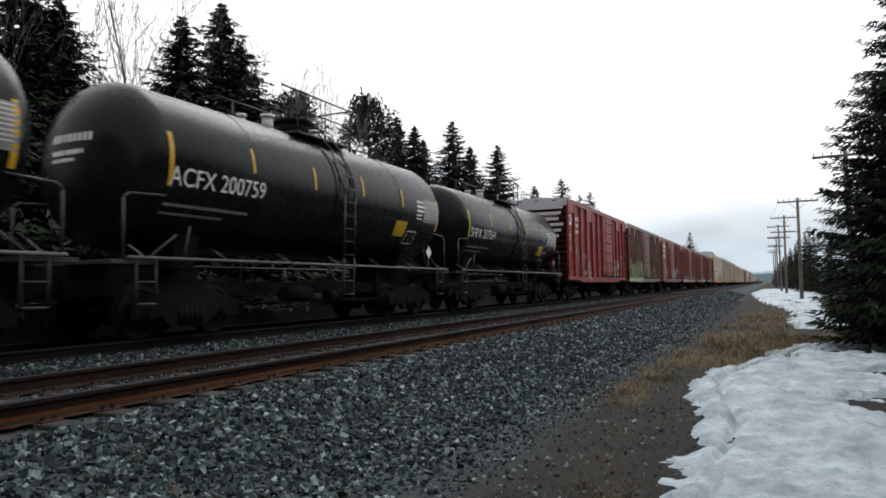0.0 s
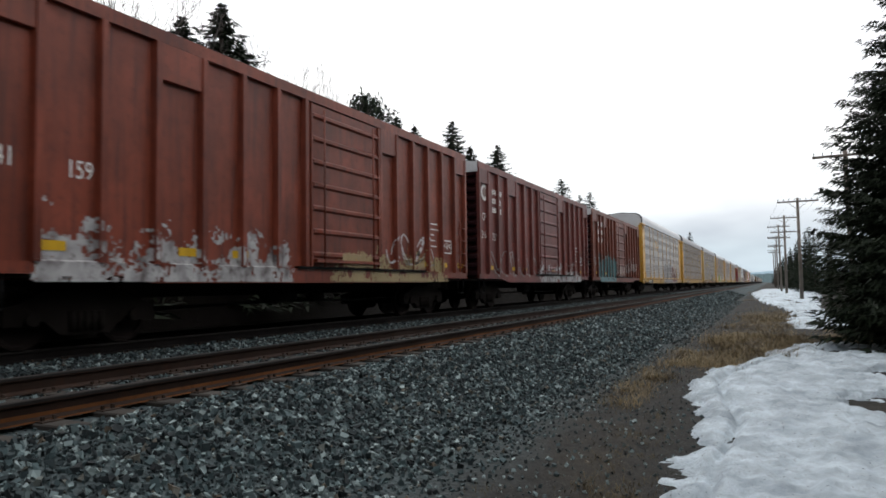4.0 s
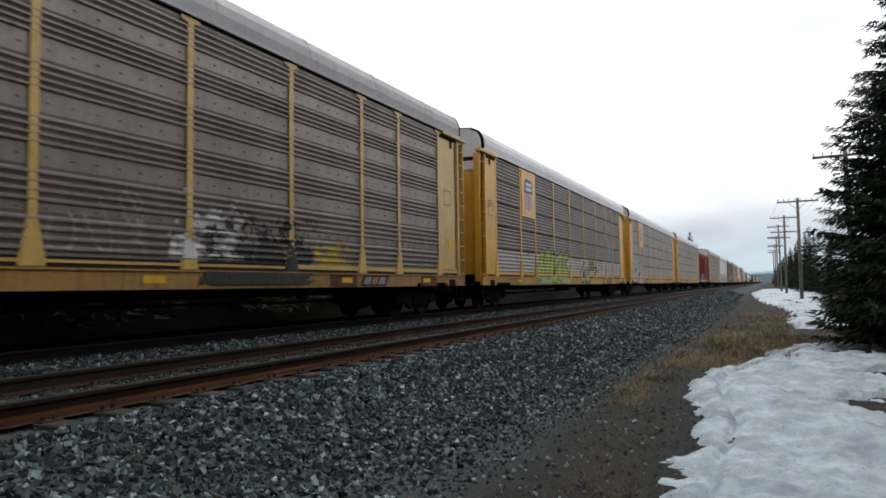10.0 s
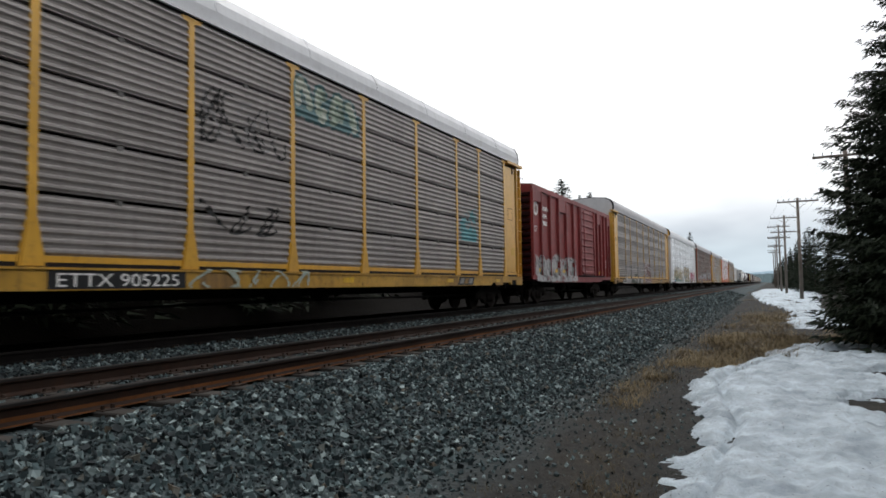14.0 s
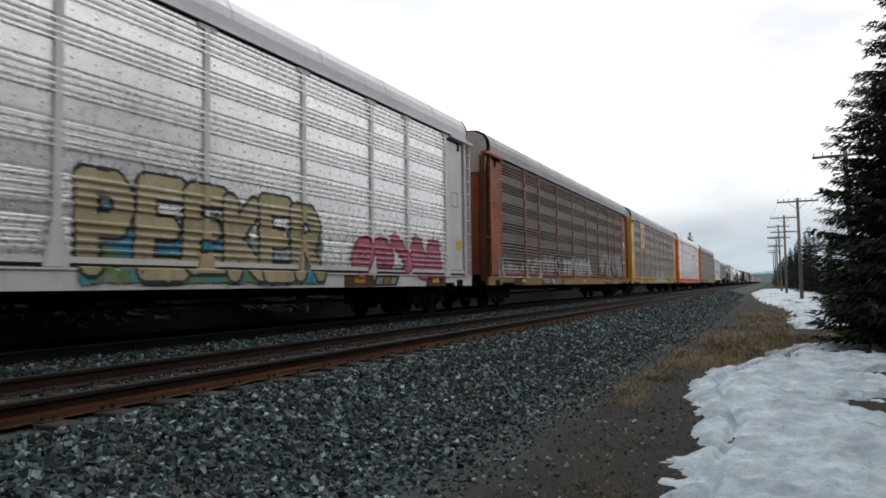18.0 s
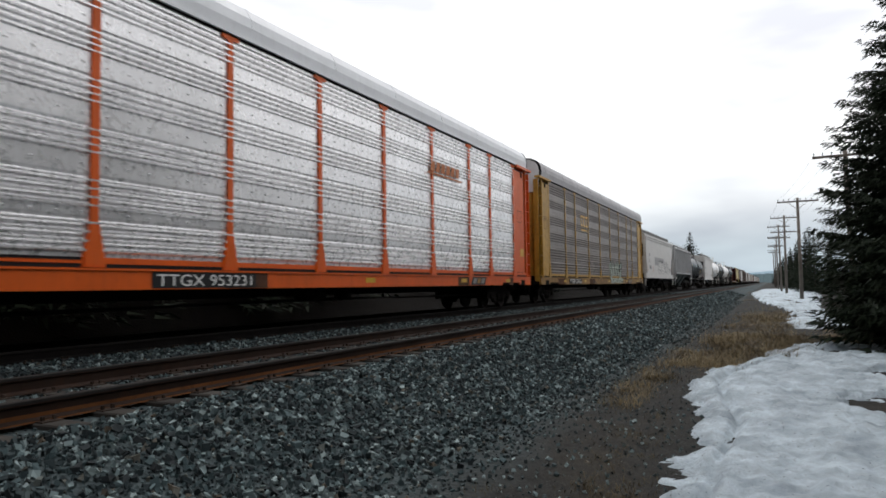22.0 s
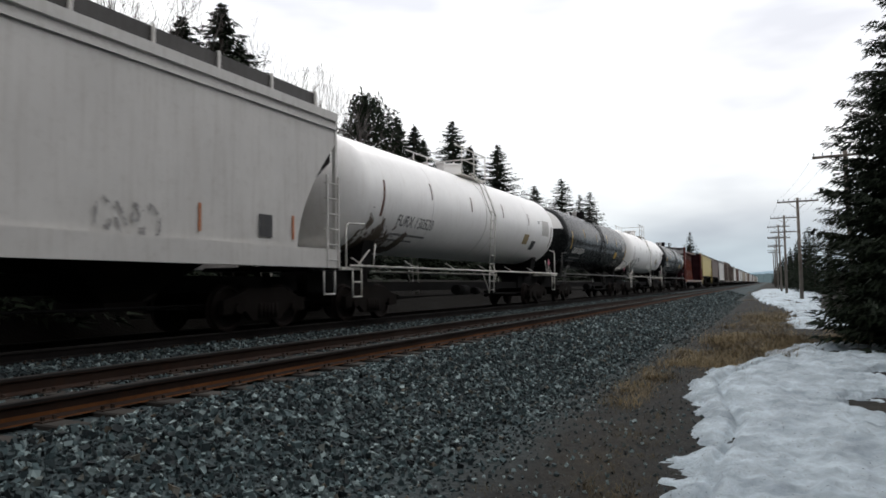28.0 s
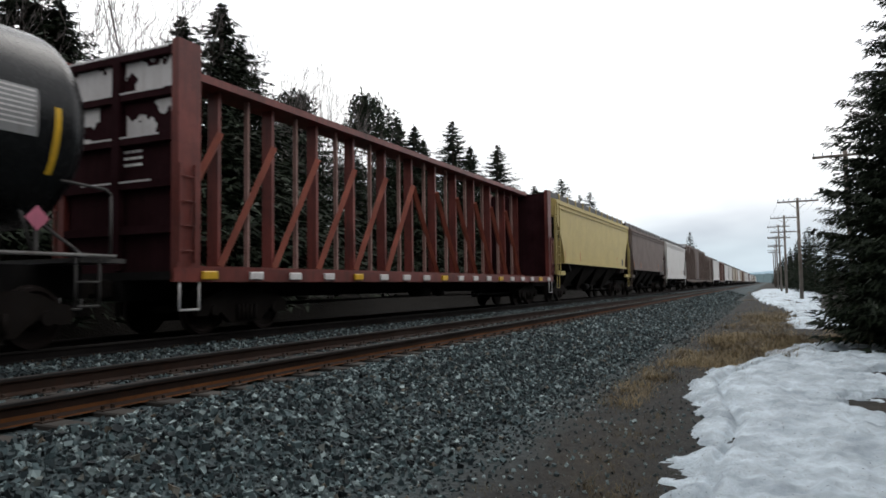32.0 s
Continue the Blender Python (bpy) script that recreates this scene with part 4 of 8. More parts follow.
# ---- enclosed auto racks ----
def rack_profile(style):
    """Level ridges up a side sheet, as (depth, height); slots lie between courses, plain bands between groups."""
    z0, z1 = 1.335, 5.60
    if style == "slots":
        return [q for k in range(5) for q in rack_profile("course%d" % k)]
    if style.startswith("course"):
        k = int(style[6:])
        a, b = z0 + (z1 - z0) * k / 5 + (0.06 if k else 0.0), z0 + (z1 - z0) * (k + 1) / 5
        prof = [(0.0, a)]
        m = (b - a) / 6
        for j in range(6):
            q = a + j * m
            prof += [(0.0, q + 0.10 * m), (0.038, q + 0.36 * m), (0.038, q + 0.62 * m), (-0.006, q + 0.84 * m)]
        return prof + [(0.0, b)]
    prof = [(0.0, z0)]
    for a, b in RACK_GROUPS:
        m = (b - a) / 4
        for j in range(4):
            q = a + j * m
            prof += [(0.0, q + 0.15 * m), (0.042, q + 0.36 * m), (0.042, q + 0.58 * m), (-0.012, q + 0.82 * m), (-0.012, q + 0.95 * m)]
        prof.append((0.0, b + 0.03))
    return prof + [(0.0, z1)]


RACK_GROUPS = ((1.38, 1.92), (2.05, 2.55), (2.85, 3.30), (3.62, 4.05), (4.38, 4.78), (5.05, 5.50))


def rack_panel_mesh(width, style):
    bm = bmesh.new()
    prof = rack_profile(style)
    z0, z1 = prof[0][1], prof[-1][1]
    lo = [bm.verts.new((x, 0, z)) for x, z in prof]
    hi = [bm.verts.new((x, width, z)) for x, z in prof]
    for i in range(len(prof) - 1):
        bm.faces.new((lo[i], hi[i], hi[i + 1], lo[i + 1]))
    bk = [bm.verts.new((-0.09, y, z)) for y, z in ((0, z0), (width, z0), (width, z1), (0, z1))]
    bm.faces.new(bk)
    bm.faces.new((lo[0], bk[0], bk[1], hi[0]))
    bm.faces.new((lo[-1], hi[-1], bk[2], bk[3]))
    bm.faces.new([bk[0]] + lo + [bk[3]])
    bm.faces.new([bk[1], bk[2]] + hi[::-1])
    rows = [(a + b) / 2 + 0.015 for (_, a), (b, _) in zip(RACK_GROUPS[:-1], RACK_GROUPS[1:])] if style == "bands" else [z1 - 0.012]
    n = max(3, round(width / (0.42 if style == "bands" else 0.72)))
    for z in rows:      # rivet heads
        for q in range(n):
            y, r = (q + 0.5) * width / n, 0.019
            ring = [bm.verts.new((0.0, y + u * r, z + v * r)) for u, v in ((-1, -1), (1, -1), (1, 1), (-1, 1))]
            top = bm.verts.new((0.034, y, z))
            for a in range(4):
                bm.faces.new((ring[a], ring[(a + 1) % 4], top))
    return bm


def post_mesh():
    bm = bmesh.new()
    w = 0.068
    out = [(-0.20, 1.19), (0.20, 1.19), (0.19, 1.33), (w + 0.01, 1.86), (w, 1.90), (w, 5.50), (0.22, 5.53), (0.22, 5.60), (-0.22, 5.60), (-0.22, 5.53), (-w, 5.50), (-w, 1.90), (-w - 0.01, 1.86), (-0.19, 1.33)]
    slab(bm, out, "x", 0.0, 0.028)
    return bm


def bolts_mesh():
    bm = bmesh.new()
    for q in range(9):
        for sy in (-1, 1):
            tube(bm, (-0.012, sy * 0.098, 1.9 + q * 0.42 + 0.03 * sy), (0.040, sy * 0.098, 1.9 + q * 0.42 + 0.03 * sy), 0.024, 6, 0.014)
    return bm


def foot_mesh():
    """Folded foot plate over the flared end of a post."""
    return slab(bmesh.new(), [(-0.165, 1.20), (0.165, 1.20), (0.155, 1.34), (0.062, 1.80), (-0.062, 1.80), (-0.155, 1.34)], "x", 0.028, 0.046)


RACK_POSTS = (1.72, 4.55, 6.50, 9.38, 12.26, 15.14, 18.02, 20.87, 22.80, 25.36)


def auto_rack(s0, s1, label, frame_m, panel_m, style="bands", roof_m=M_ROOFBR, sill_m=None, cap_m=M_ROOF, lower_m=None, sign=None, seed=1, tags=(), mark=None, end_m=None, dirty=False):
    car, half = railcar("auto_rack_car", s0, s1, label, "auto rack car")
    L = 2 * half
    running_gear(car, half, 2.6, (0.66, 0.95))
    W = 1.50
    k = L / 27.4
    posts = [p * k - half for p in RACK_POSTS]
    sill_m = sill_m or (M_YELMID if frame_m is M_YELLOW else frame_m)
    # dark block behind the slots, coloured like an unlit inside
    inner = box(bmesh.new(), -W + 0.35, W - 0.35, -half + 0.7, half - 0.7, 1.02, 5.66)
    part("inner_shell", inner, M_GAPSHADE, car)
    deck = box(bmesh.new(), -W, W, -half + 0.25, half - 0.25, 0.88, 1.0)
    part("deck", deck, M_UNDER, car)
    rnd = random.Random(seed)
    for x in (-1, 1):
        turn = 0 if x > 0 else math.pi
        bm = bmesh.new()
        out = [(-half + 0.2, 0.86), (-half + 0.2, 1.18), (half - 0.2, 1.18), (half - 0.2, 0.86), (half - 1.5, 0.86), (half - 1.62, 0.955), (half - 3.5, 0.955), (half - 3.62, 0.855), (-half + 3.62, 0.855), (-half + 3.5, 0.955), (-half + 1.62, 0.955), (-half + 1.5, 0.86)]
        slab(bm, out, "x", *sorted((x * (W - 0.02), x * (W + 0.072))))
        box(bm, *sorted((x * (W + 0.07), x * (W + 0.10))), -half + 0.2, half - 0.2, 1.15, 1.183)
        part("deck_sill", bm, sill_m, car)
        part("lower_rail", shared(("lower_rail", round(half, 2), x), lambda: box(bmesh.new(), *sorted((x * (W - 0.06), x * (W + 0.028))), -half + 0.62, half - 0.62, 1.250, 1.342)), frame_m, car)
        # dark strip painted where the gap above the sill lies in shade
        part("sill_gap", box(bmesh.new(), *sorted((x * (W - 0.06), x * (W + 0.020))), -half + 0.62, half - 0.62, 1.184, 1.249), M_GAPSHADE, car)
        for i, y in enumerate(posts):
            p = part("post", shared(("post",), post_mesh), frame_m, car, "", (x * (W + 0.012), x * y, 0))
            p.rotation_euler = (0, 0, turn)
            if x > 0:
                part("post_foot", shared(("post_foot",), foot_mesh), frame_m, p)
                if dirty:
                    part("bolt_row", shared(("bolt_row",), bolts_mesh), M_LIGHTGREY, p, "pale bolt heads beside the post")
            if i < len(posts) - 1 and x > 0:     # dark strip for the shaded slit between the side sheets and the deck
                part("lower_slit", shared(("lower_slit", round(posts[i + 1] - y, 2)), lambda: box(bmesh.new(), -0.05, 0.034, 0.2, posts[i + 1] - y - 0.2, 1.19 if style == "bands" else 1.30, 1.215 if style == "bands" else 1.342)), M_GAPSHADE, car, "", (W, y, 0))
            if i < len(posts) - 1 and style == "slots":
                w = posts[i + 1] - y - 0.02
                for c in range(5):
                    m = lower_m if lower_m and c == 0 and x > 0 else panel_m
                    q = part("side_panel", shared(("side_panel", round(w, 2), c), lambda: rack_panel_mesh(w, "course%d" % c)), m, car, "", (x * W, x * (y + 0.01), 0))
                    q.rotation_euler = (0, 0, turn)
                    if c and x > 0:
                        part("clip", shared(("clip",), lambda: bevelled(box(bmesh.new(), -0.02, 0.03, -0.05, 0.05, -0.05, 0.04), 0.008)), M_MESH, car, "", (W, y + w / 2, 1.335 + 4.265 * c / 5))
            elif i < len(posts) - 1:
                w = posts[i + 1] - y - 0.02
                q = part("side_panel", shared(("side_panel", round(w, 2), style), lambda: rack_panel_mesh(w, style)), panel_m, car, "", (x * W, x * (y + 0.01), 0))
                q.rotation_euler = (0, 0, turn)
        for s in (-1, 1):
            bay = 1.70 if s == -x else 2.02      # the trailing bay is a little longer
            y0, y1 = sorted((s * (half - bay * k), s * (half - (0.66 if s < 0 else 0.80))))
            bm = box(bmesh.new(), *sorted((x * (W - 0.10), x * (W + 0.03))), y0, y1, 1.36 if s > 0 else 1.25, 5.42)
            # dark sheet that gives the end recess its shade
            part("end_recess", box(bmesh.new(), *sorted((x * (W - 0.2), x * (W - 0.12))), *sorted((s * (half - bay * k), s * (half - 0.55))), 1.185, 5.56), M_GAPSHADE, car)
            panel = part("end_bay_panel", bm, frame_m, car)
            part("end_post", box(bmesh.new(), *sorted((x * (W - 0.02), x * (W + 0.06))), s * (half - 0.62) - 0.04, s * (half - 0.62) + 0.04, 1.03, 5.6), frame_m, car)
            if x > 0:
                part("jacking_pocket", bevelled(box(bmesh.new(), W + 0.05, W + 0.082, s * (half - 1.15) - 0.26, s * (half - 1.15) + 0.2, 0.85, 1.05), 0.008), M_UNDER, car)
                part("door_latch", bevelled(box(bmesh.new(), W + 0.03, W + 0.06, s * (half - 1.1) - 0.06, s * (half - 1.1) + 0.06, 5.2, 5.42), 0.01), M_UNDER, panel)
            if x > 0:
                mid, fr = (y0 + y1) / 2, bmesh.new()
                for a, b, c, e in ((-0.26, 0.26, 3.36, 3.38), (-0.26, 0.26, 3.80, 3.82), (-0.26, -0.24, 3.38, 3.80), (0.24, 0.26, 3.38, 3.80)):
                    box(fr, 0, 0.003, a, b, c, e)
                part("embossed_outline", fr, M_STAIN, panel, "", (W + 0.031, mid, 0))
                for e in (y0, y1 - 0.035):
                    part("rusty_edge", box(bmesh.new(), 0, 0.004, 0, 0.035, 1.4, 5.40), M_STAIN, panel, "rust along the panel's edge", (W + 0.030, e, 0))
            bm = box(bmesh.new(), *sorted((x * (W - 0.18), x * (W - 0.1))), *sorted((s * (half - 0.62), s * (half - 0.1))), 1.03, 5.5)
            for zz in [1.25 + 0.44 * q for q in range(10)]:
                tube(bm, (x * (W + 0.02), s * (half - 0.58), zz), (x * (W + 0.02), s * (half - 0.12), zz), 0.017, 6)
            box(bm, *sorted((x * (W - 0.12), x * (W + 0.03))), *sorted((s * (half - 0.13), s * (half - 0.09))), 1.0, 5.5)
            tube(bm, (x * (W + 0.02), s * (half - 0.11), 1.0), (x * (W + 0.02), s * (half - 0.11), 5.52), 0.022, 6)
            part("end_ladder", bm, M_STAIN if dirty else frame_m, car)
            part("end_bracket", box(bmesh.new(), *sorted((x * (W - 0.1), x * (W + 0.13))), *sorted((s * (half - 0.05), s * (half - 1.8))), 5.55, 5.64), frame_m, car)
            bm = bmesh.new()
            pipe(bm, [(x * 1.5, s * (half - 0.25), 0.9), (x * 1.5, s * (half - 0.25), 0.42), (x * 1.5, s * (half - 0.7), 0.42), (x * 1.5, s * (half - 0.7), 0.9)], 0.022)
            part("sill_step", bm, M_UNDER, car)
    # clamshell end doors and roof ends
    for s in (-1, 1):
        for x in (-1, 1):
            arc = [(x * 0.01, s * (half - 0.28)), (x * 0.7, s * (half - 0.30)), (x * 1.15, s * (half - 0.42)), (x * 1.38, s * (half - 0.62)), (x * 1.34, s * (half - 0.68)), (x * 1.1, s * (half - 0.48)), (x * 0.7, s * (half - 0.36)), (x * 0.01, s * (half - 0.34))]
            door = part("end_door", slab(bmesh.new(), arc, "z", 1.25, 4.95), end_m or frame_m, car, "folding end door")
            for zz in ((2.95, 4.55) if style == "slots" else ()):
                part("vent_slot", box(bmesh.new(), *sorted((x * 0.12, x * 0.66)), *sorted((s * (half - 0.262), s * (half - 0.285))), zz, zz + 0.2), M_GAPSHADE, door)
            part("door_seam", box(bmesh.new(), *sorted((x * 0.02, x * 0.70)), *sorted((s * (half - 0.270), s * (half - 0.285))), 3.28, 3.31), M_GAPSHADE, door)
        cap = [(-1.40, 4.96), (1.40, 4.96), (1.50, 5.85), (1.46, 6.08), (1.34, 6.28), (1.06, 6.42), (0, 6.51), (-1.06, 6.42), (-1.34, 6.28), (-1.46, 6.08), (-1.50, 5.85)]
        part("roof_end", slab(bmesh.new(), cap, "y", *sorted((s * (half - 0.35), s * (half - 0.5)))), cap_m, car, "pale sheet metal roof end")
        if style == "slots":
            # dark bar for the shaded opening under the roof end
            part("roof_end_gap", box(bmesh.new(), -1.3, 1.3, *sorted((s * (half - 0.335), s * (half - 0.36))), 5.28, 5.42), M_GAPSHADE, car)
    bm = bmesh.new()
    roof = [(-1.57, 5.70), (-1.585, 5.90), (-1.55, 6.10), (-1.42, 6.32), (-1.12, 6.47), (0, 6.56), (1.12, 6.47), (1.42, 6.32), (1.55, 6.10), (1.585, 5.90), (1.57, 5.70)]
    slab(bm, roof, "y", -half + 0.45, half - 0.45)
    part("roof", bm, roof_m, car)
    for s in (-1, 1):
        hoop = [(u * 1.008, 5.70 + (v - 5.70) * 1.012) for u, v in roof]
        part("roof_hoop", slab(bmesh.new(), hoop, "y", *sorted((s * (half - 0.44), s * (half - 0.50)))), M_UNDER, car, "dark seal round the roof end")
    for q in range(9):
        y = -half + 1.2 + q * (L - 2.4) / 8.6
        rb = shared(("roof_rib",), lambda: slab(bmesh.new(), [(-1.592, 5.90), (-1.558, 6.105), (-1.427, 6.328), (-1.124, 6.478), (0, 6.568), (1.124, 6.478), (1.427, 6.328), (1.558, 6.105), (1.592, 5.90), (1.5, 5.8), (-1.5, 5.8)], "y", 0, 0.07))
        part("roof_rib", rb, roof_m, car, "", (0, y, 0))
    # dark line for the shaded slit below the roof flange
    part("roof_gutter", box(box(bmesh.new(), 1.47, 1.545, -half + 0.5, half - 0.5, 5.60, 5.63), -1.545, -1.47, -half + 0.5, half - 0.5, 5.60, 5.63), M_UNDER, car)
    for x in (-1, 1):
        part("roof_flange", box(bmesh.new(), *sorted((x * 1.47, x * 1.588)), -half + 0.45, half - 0.45, 5.632, 5.702), roof_m, car)
    # fittings and writing along the sill
    for y in (-half + 3.9, -half + 8.0, 0.4, half - 7.4, half - 3.2):
        if not mark or not -0.7 < y - (mark[1] - half) < 2.5:
            patch(car, "reflector", W + 0.0765, y, y + 0.45, 0.96, 1.08, M_REFLECT)
    if mark:
        m_y = mark[1] - half
        patch(car, "number_board", W + 0.074, m_y - 0.1, m_y + 2.4, 0.875, 1.145, M_BOARD)
        lettering(car, mark[0], W + 0.084, m_y, 0.91, 0.28, M_BAR, squeeze=1.42)
    plate = part("owner_plate", slab(bmesh.new(), [(0.0, 0.0), (1.25, 0.0), (1.42, 0.27), (0.17, 0.27)], "x", 0, 0.004), M_BOARD, car, "slanted black owner's plate", (W + 0.075, half - 6.6, 0.875))
    for q in range(3):
        part("plate_mark", slab(bmesh.new(), [(0.16 + q * 0.36, 0.05), (0.44 + q * 0.36, 0.05), (0.54 + q * 0.36, 0.22), (0.26 + q * 0.36, 0.22)], "x", 0.006, 0.008), M_YELDARK if q % 2 else M_GREYMARK, plate)
    for y in (half - 7.6, half - 3.2, -half + 3.4, -half + 9.5):
        patch(car, "sill_stain", W + 0.0735, y + rnd.uniform(-0.5, 0.5), y + rnd.uniform(0.6, 1.1), 0.862, 1.145, M_YELDARK if sill_m is M_YELMID else M_STAIN, "", 0.002)
    bars(car, W + 0.04, -half + 0.85, 3.9, [(0.4, 0.035, 0.05)] * 3, M_STAIN, seed=seed + 2)
    if dirty:
        fr = bmesh.new()
        for a, b, c, e in ((0, 0.62, 0, 0.03), (0, 0.62, 0.37, 0.40), (0, 0.03, 0, 0.40), (0.59, 0.62, 0, 0.40), (0.1, 0.5, 0.10, 0.14), (0.1, 0.45, 0.18, 0.22), (0.1, 0.52, 0.26, 0.30)):
            box(fr, 0, 0.004, a, b, c, e)
        part("notice", fr, M_BAR, car, "white outlined notice", (W + 0.034, half - 1.85, 3.30))
        patch(car, "notice_strip", W + 0.034, half - 1.95, half - 1.15, 2.22, 2.32, M_YELPALE)
    else:
        patch(car, "notice", W + 0.034, half - 1.35, half - 0.95, 2.0, 2.3, M_REFLECT)
    if sign:
        kind, at = sign
        y0 = at - half
        sign_board(car, kind, W, y0)
    middle = (s0 + s1) / 2
    outline = rack_profile(style)

    def side(y, z):
        x = W + np.interp(z, [q[1] for q in outline], [q[0] for q in outline])
        for q in posts:
            reach = np.where(z < 1.85, 0.07 + (1.85 - z) * 0.20, 0.07)
            x = np.maximum(x, W + np.where(z < 1.85, 0.062, 0.044) * np.clip((reach + 0.02 - np.abs(y - q)) / 0.02, 0, 1))
        x = np.where((y < 1.70 - half) | (y > half - 2.02), np.maximum(x, W + 0.038), x)
        return np.where(z < 1.19, W + 0.102, x)

    for t in tags:
        spray(car, side, t[0] - middle, t[1] - middle, *t[2:], floor=0.875)
    return car


def sign_board(car, kind, W, y):
    """Emblems as plain shapes in their colours."""
    if kind in ("shield", "faded_shield"):
        k = 0.70 if kind == "faded_shield" else 0.92
        at = (0, (1 - k) * 0.87, (1 - k) * 1.15)
        b = patch(car, "emblem_board", W + 0.03, y, y + 1.75, 3.65, 5.58, M_YELLOW, "yellow board with a shield", 0.03)
        sh = [(0.35, 1.55), (0.62, 1.68), (0.87, 1.62), (1.12, 1.68), (1.40, 1.55), (1.46, 0.95), (1.36, 0.35), (1.1, 0.12), (0.87, 0.03), (0.64, 0.12), (0.38, 0.35), (0.29, 0.95)]
        part("shield", slab(bmesh.new(), sh, "x", 0.03, 0.036), M_LIGHTGREY, b, "", at).scale = (1, k, k)
        up = [(0.36, 1.53), (0.62, 1.66), (0.87, 1.60), (1.12, 1.66), (1.39, 1.53), (1.45, 0.98), (0.30, 0.98)]
        part("shield_top", slab(bmesh.new(), up, "x", 0.037, 0.041), M_BLUE, b, "", at).scale = (1, k, k)
        for q in range(5):
            a = 0.40 + q * 0.2
            part("stripe", box(bmesh.new(), 0.037, 0.041, a, a + 0.09, 0.16 + abs(q - 2) * 0.07, 0.96), M_REDMARK, b, "", at).scale = (1, k, k)
        for q in range(2):
            part("name_bar", box(bmesh.new(), 0.042, 0.046, 0.48, 1.27, 1.10 + q * 0.22, 1.24 + q * 0.22), M_LIGHTGREY, b, "", at).scale = (1, k, k)
    elif kind == "yellow":
        def flat(u, v):
            return np.full(u.shape, W + 0.044)
        spray(car, flat, y, y + 2.5, 3.62, 4.62, "scuff", "yellow", "yellow", 71, 4, None, "", 0.1, "worn yellow emblem", 0.01)
        for q in range(3):
            a = 0.62 + q * 0.42
            part("emblem_bar", slab(bmesh.new(), [(a, 0.30), (a + 0.13, 0.30), (a + 0.19, 0.70), (a + 0.06, 0.70)], "x", 0, 0.004), M_PANELD, car, "", (W + 0.055, y, 3.7))
    elif kind == "letters":
        for q in range(3):
            fr = bmesh.new()
            a = q * 0.55
            for u in ((a, a + 0.12, 0.2, 0.8), (a, a + 0.42, 0.68, 0.8), (a, a + 0.42, 0.2, 0.32)):
                box(fr, 0.0, 0.01, *u)
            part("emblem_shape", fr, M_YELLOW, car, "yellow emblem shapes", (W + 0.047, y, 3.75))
        part("emblem_shape", box(bmesh.new(), 0, 0.01, 0.0, 1.55, -0.02, 0.06), M_YELLOW, car, "", (W + 0.047, y, 3.75))
    elif kind == "plain":
        patch(car, "emblem_board", W + 0.03, y, y + 1.1, 3.7, 5.5, M_LIGHTGREY, "pale emblem board", 0.03)
    elif kind == "script":
        bm = bmesh.new()
        for q in range(6):
            slab(bm, [(q * 0.36, 0.0), (q * 0.36 + 0.26, 0.0), (q * 0.36 + 0.32, 0.30), (q * 0.36 + 0.06, 0.30)], "x", 0, 0.005)
        slab(bm, [(-0.2, -0.1), (2.3, -0.1), (2.3, -0.05), (-0.2, -0.05)], "x", 0, 0.005)
        part("emblem", bm, TAGS["orange"], car, "worn orange emblem", (W + 0.05, y, 4.3))


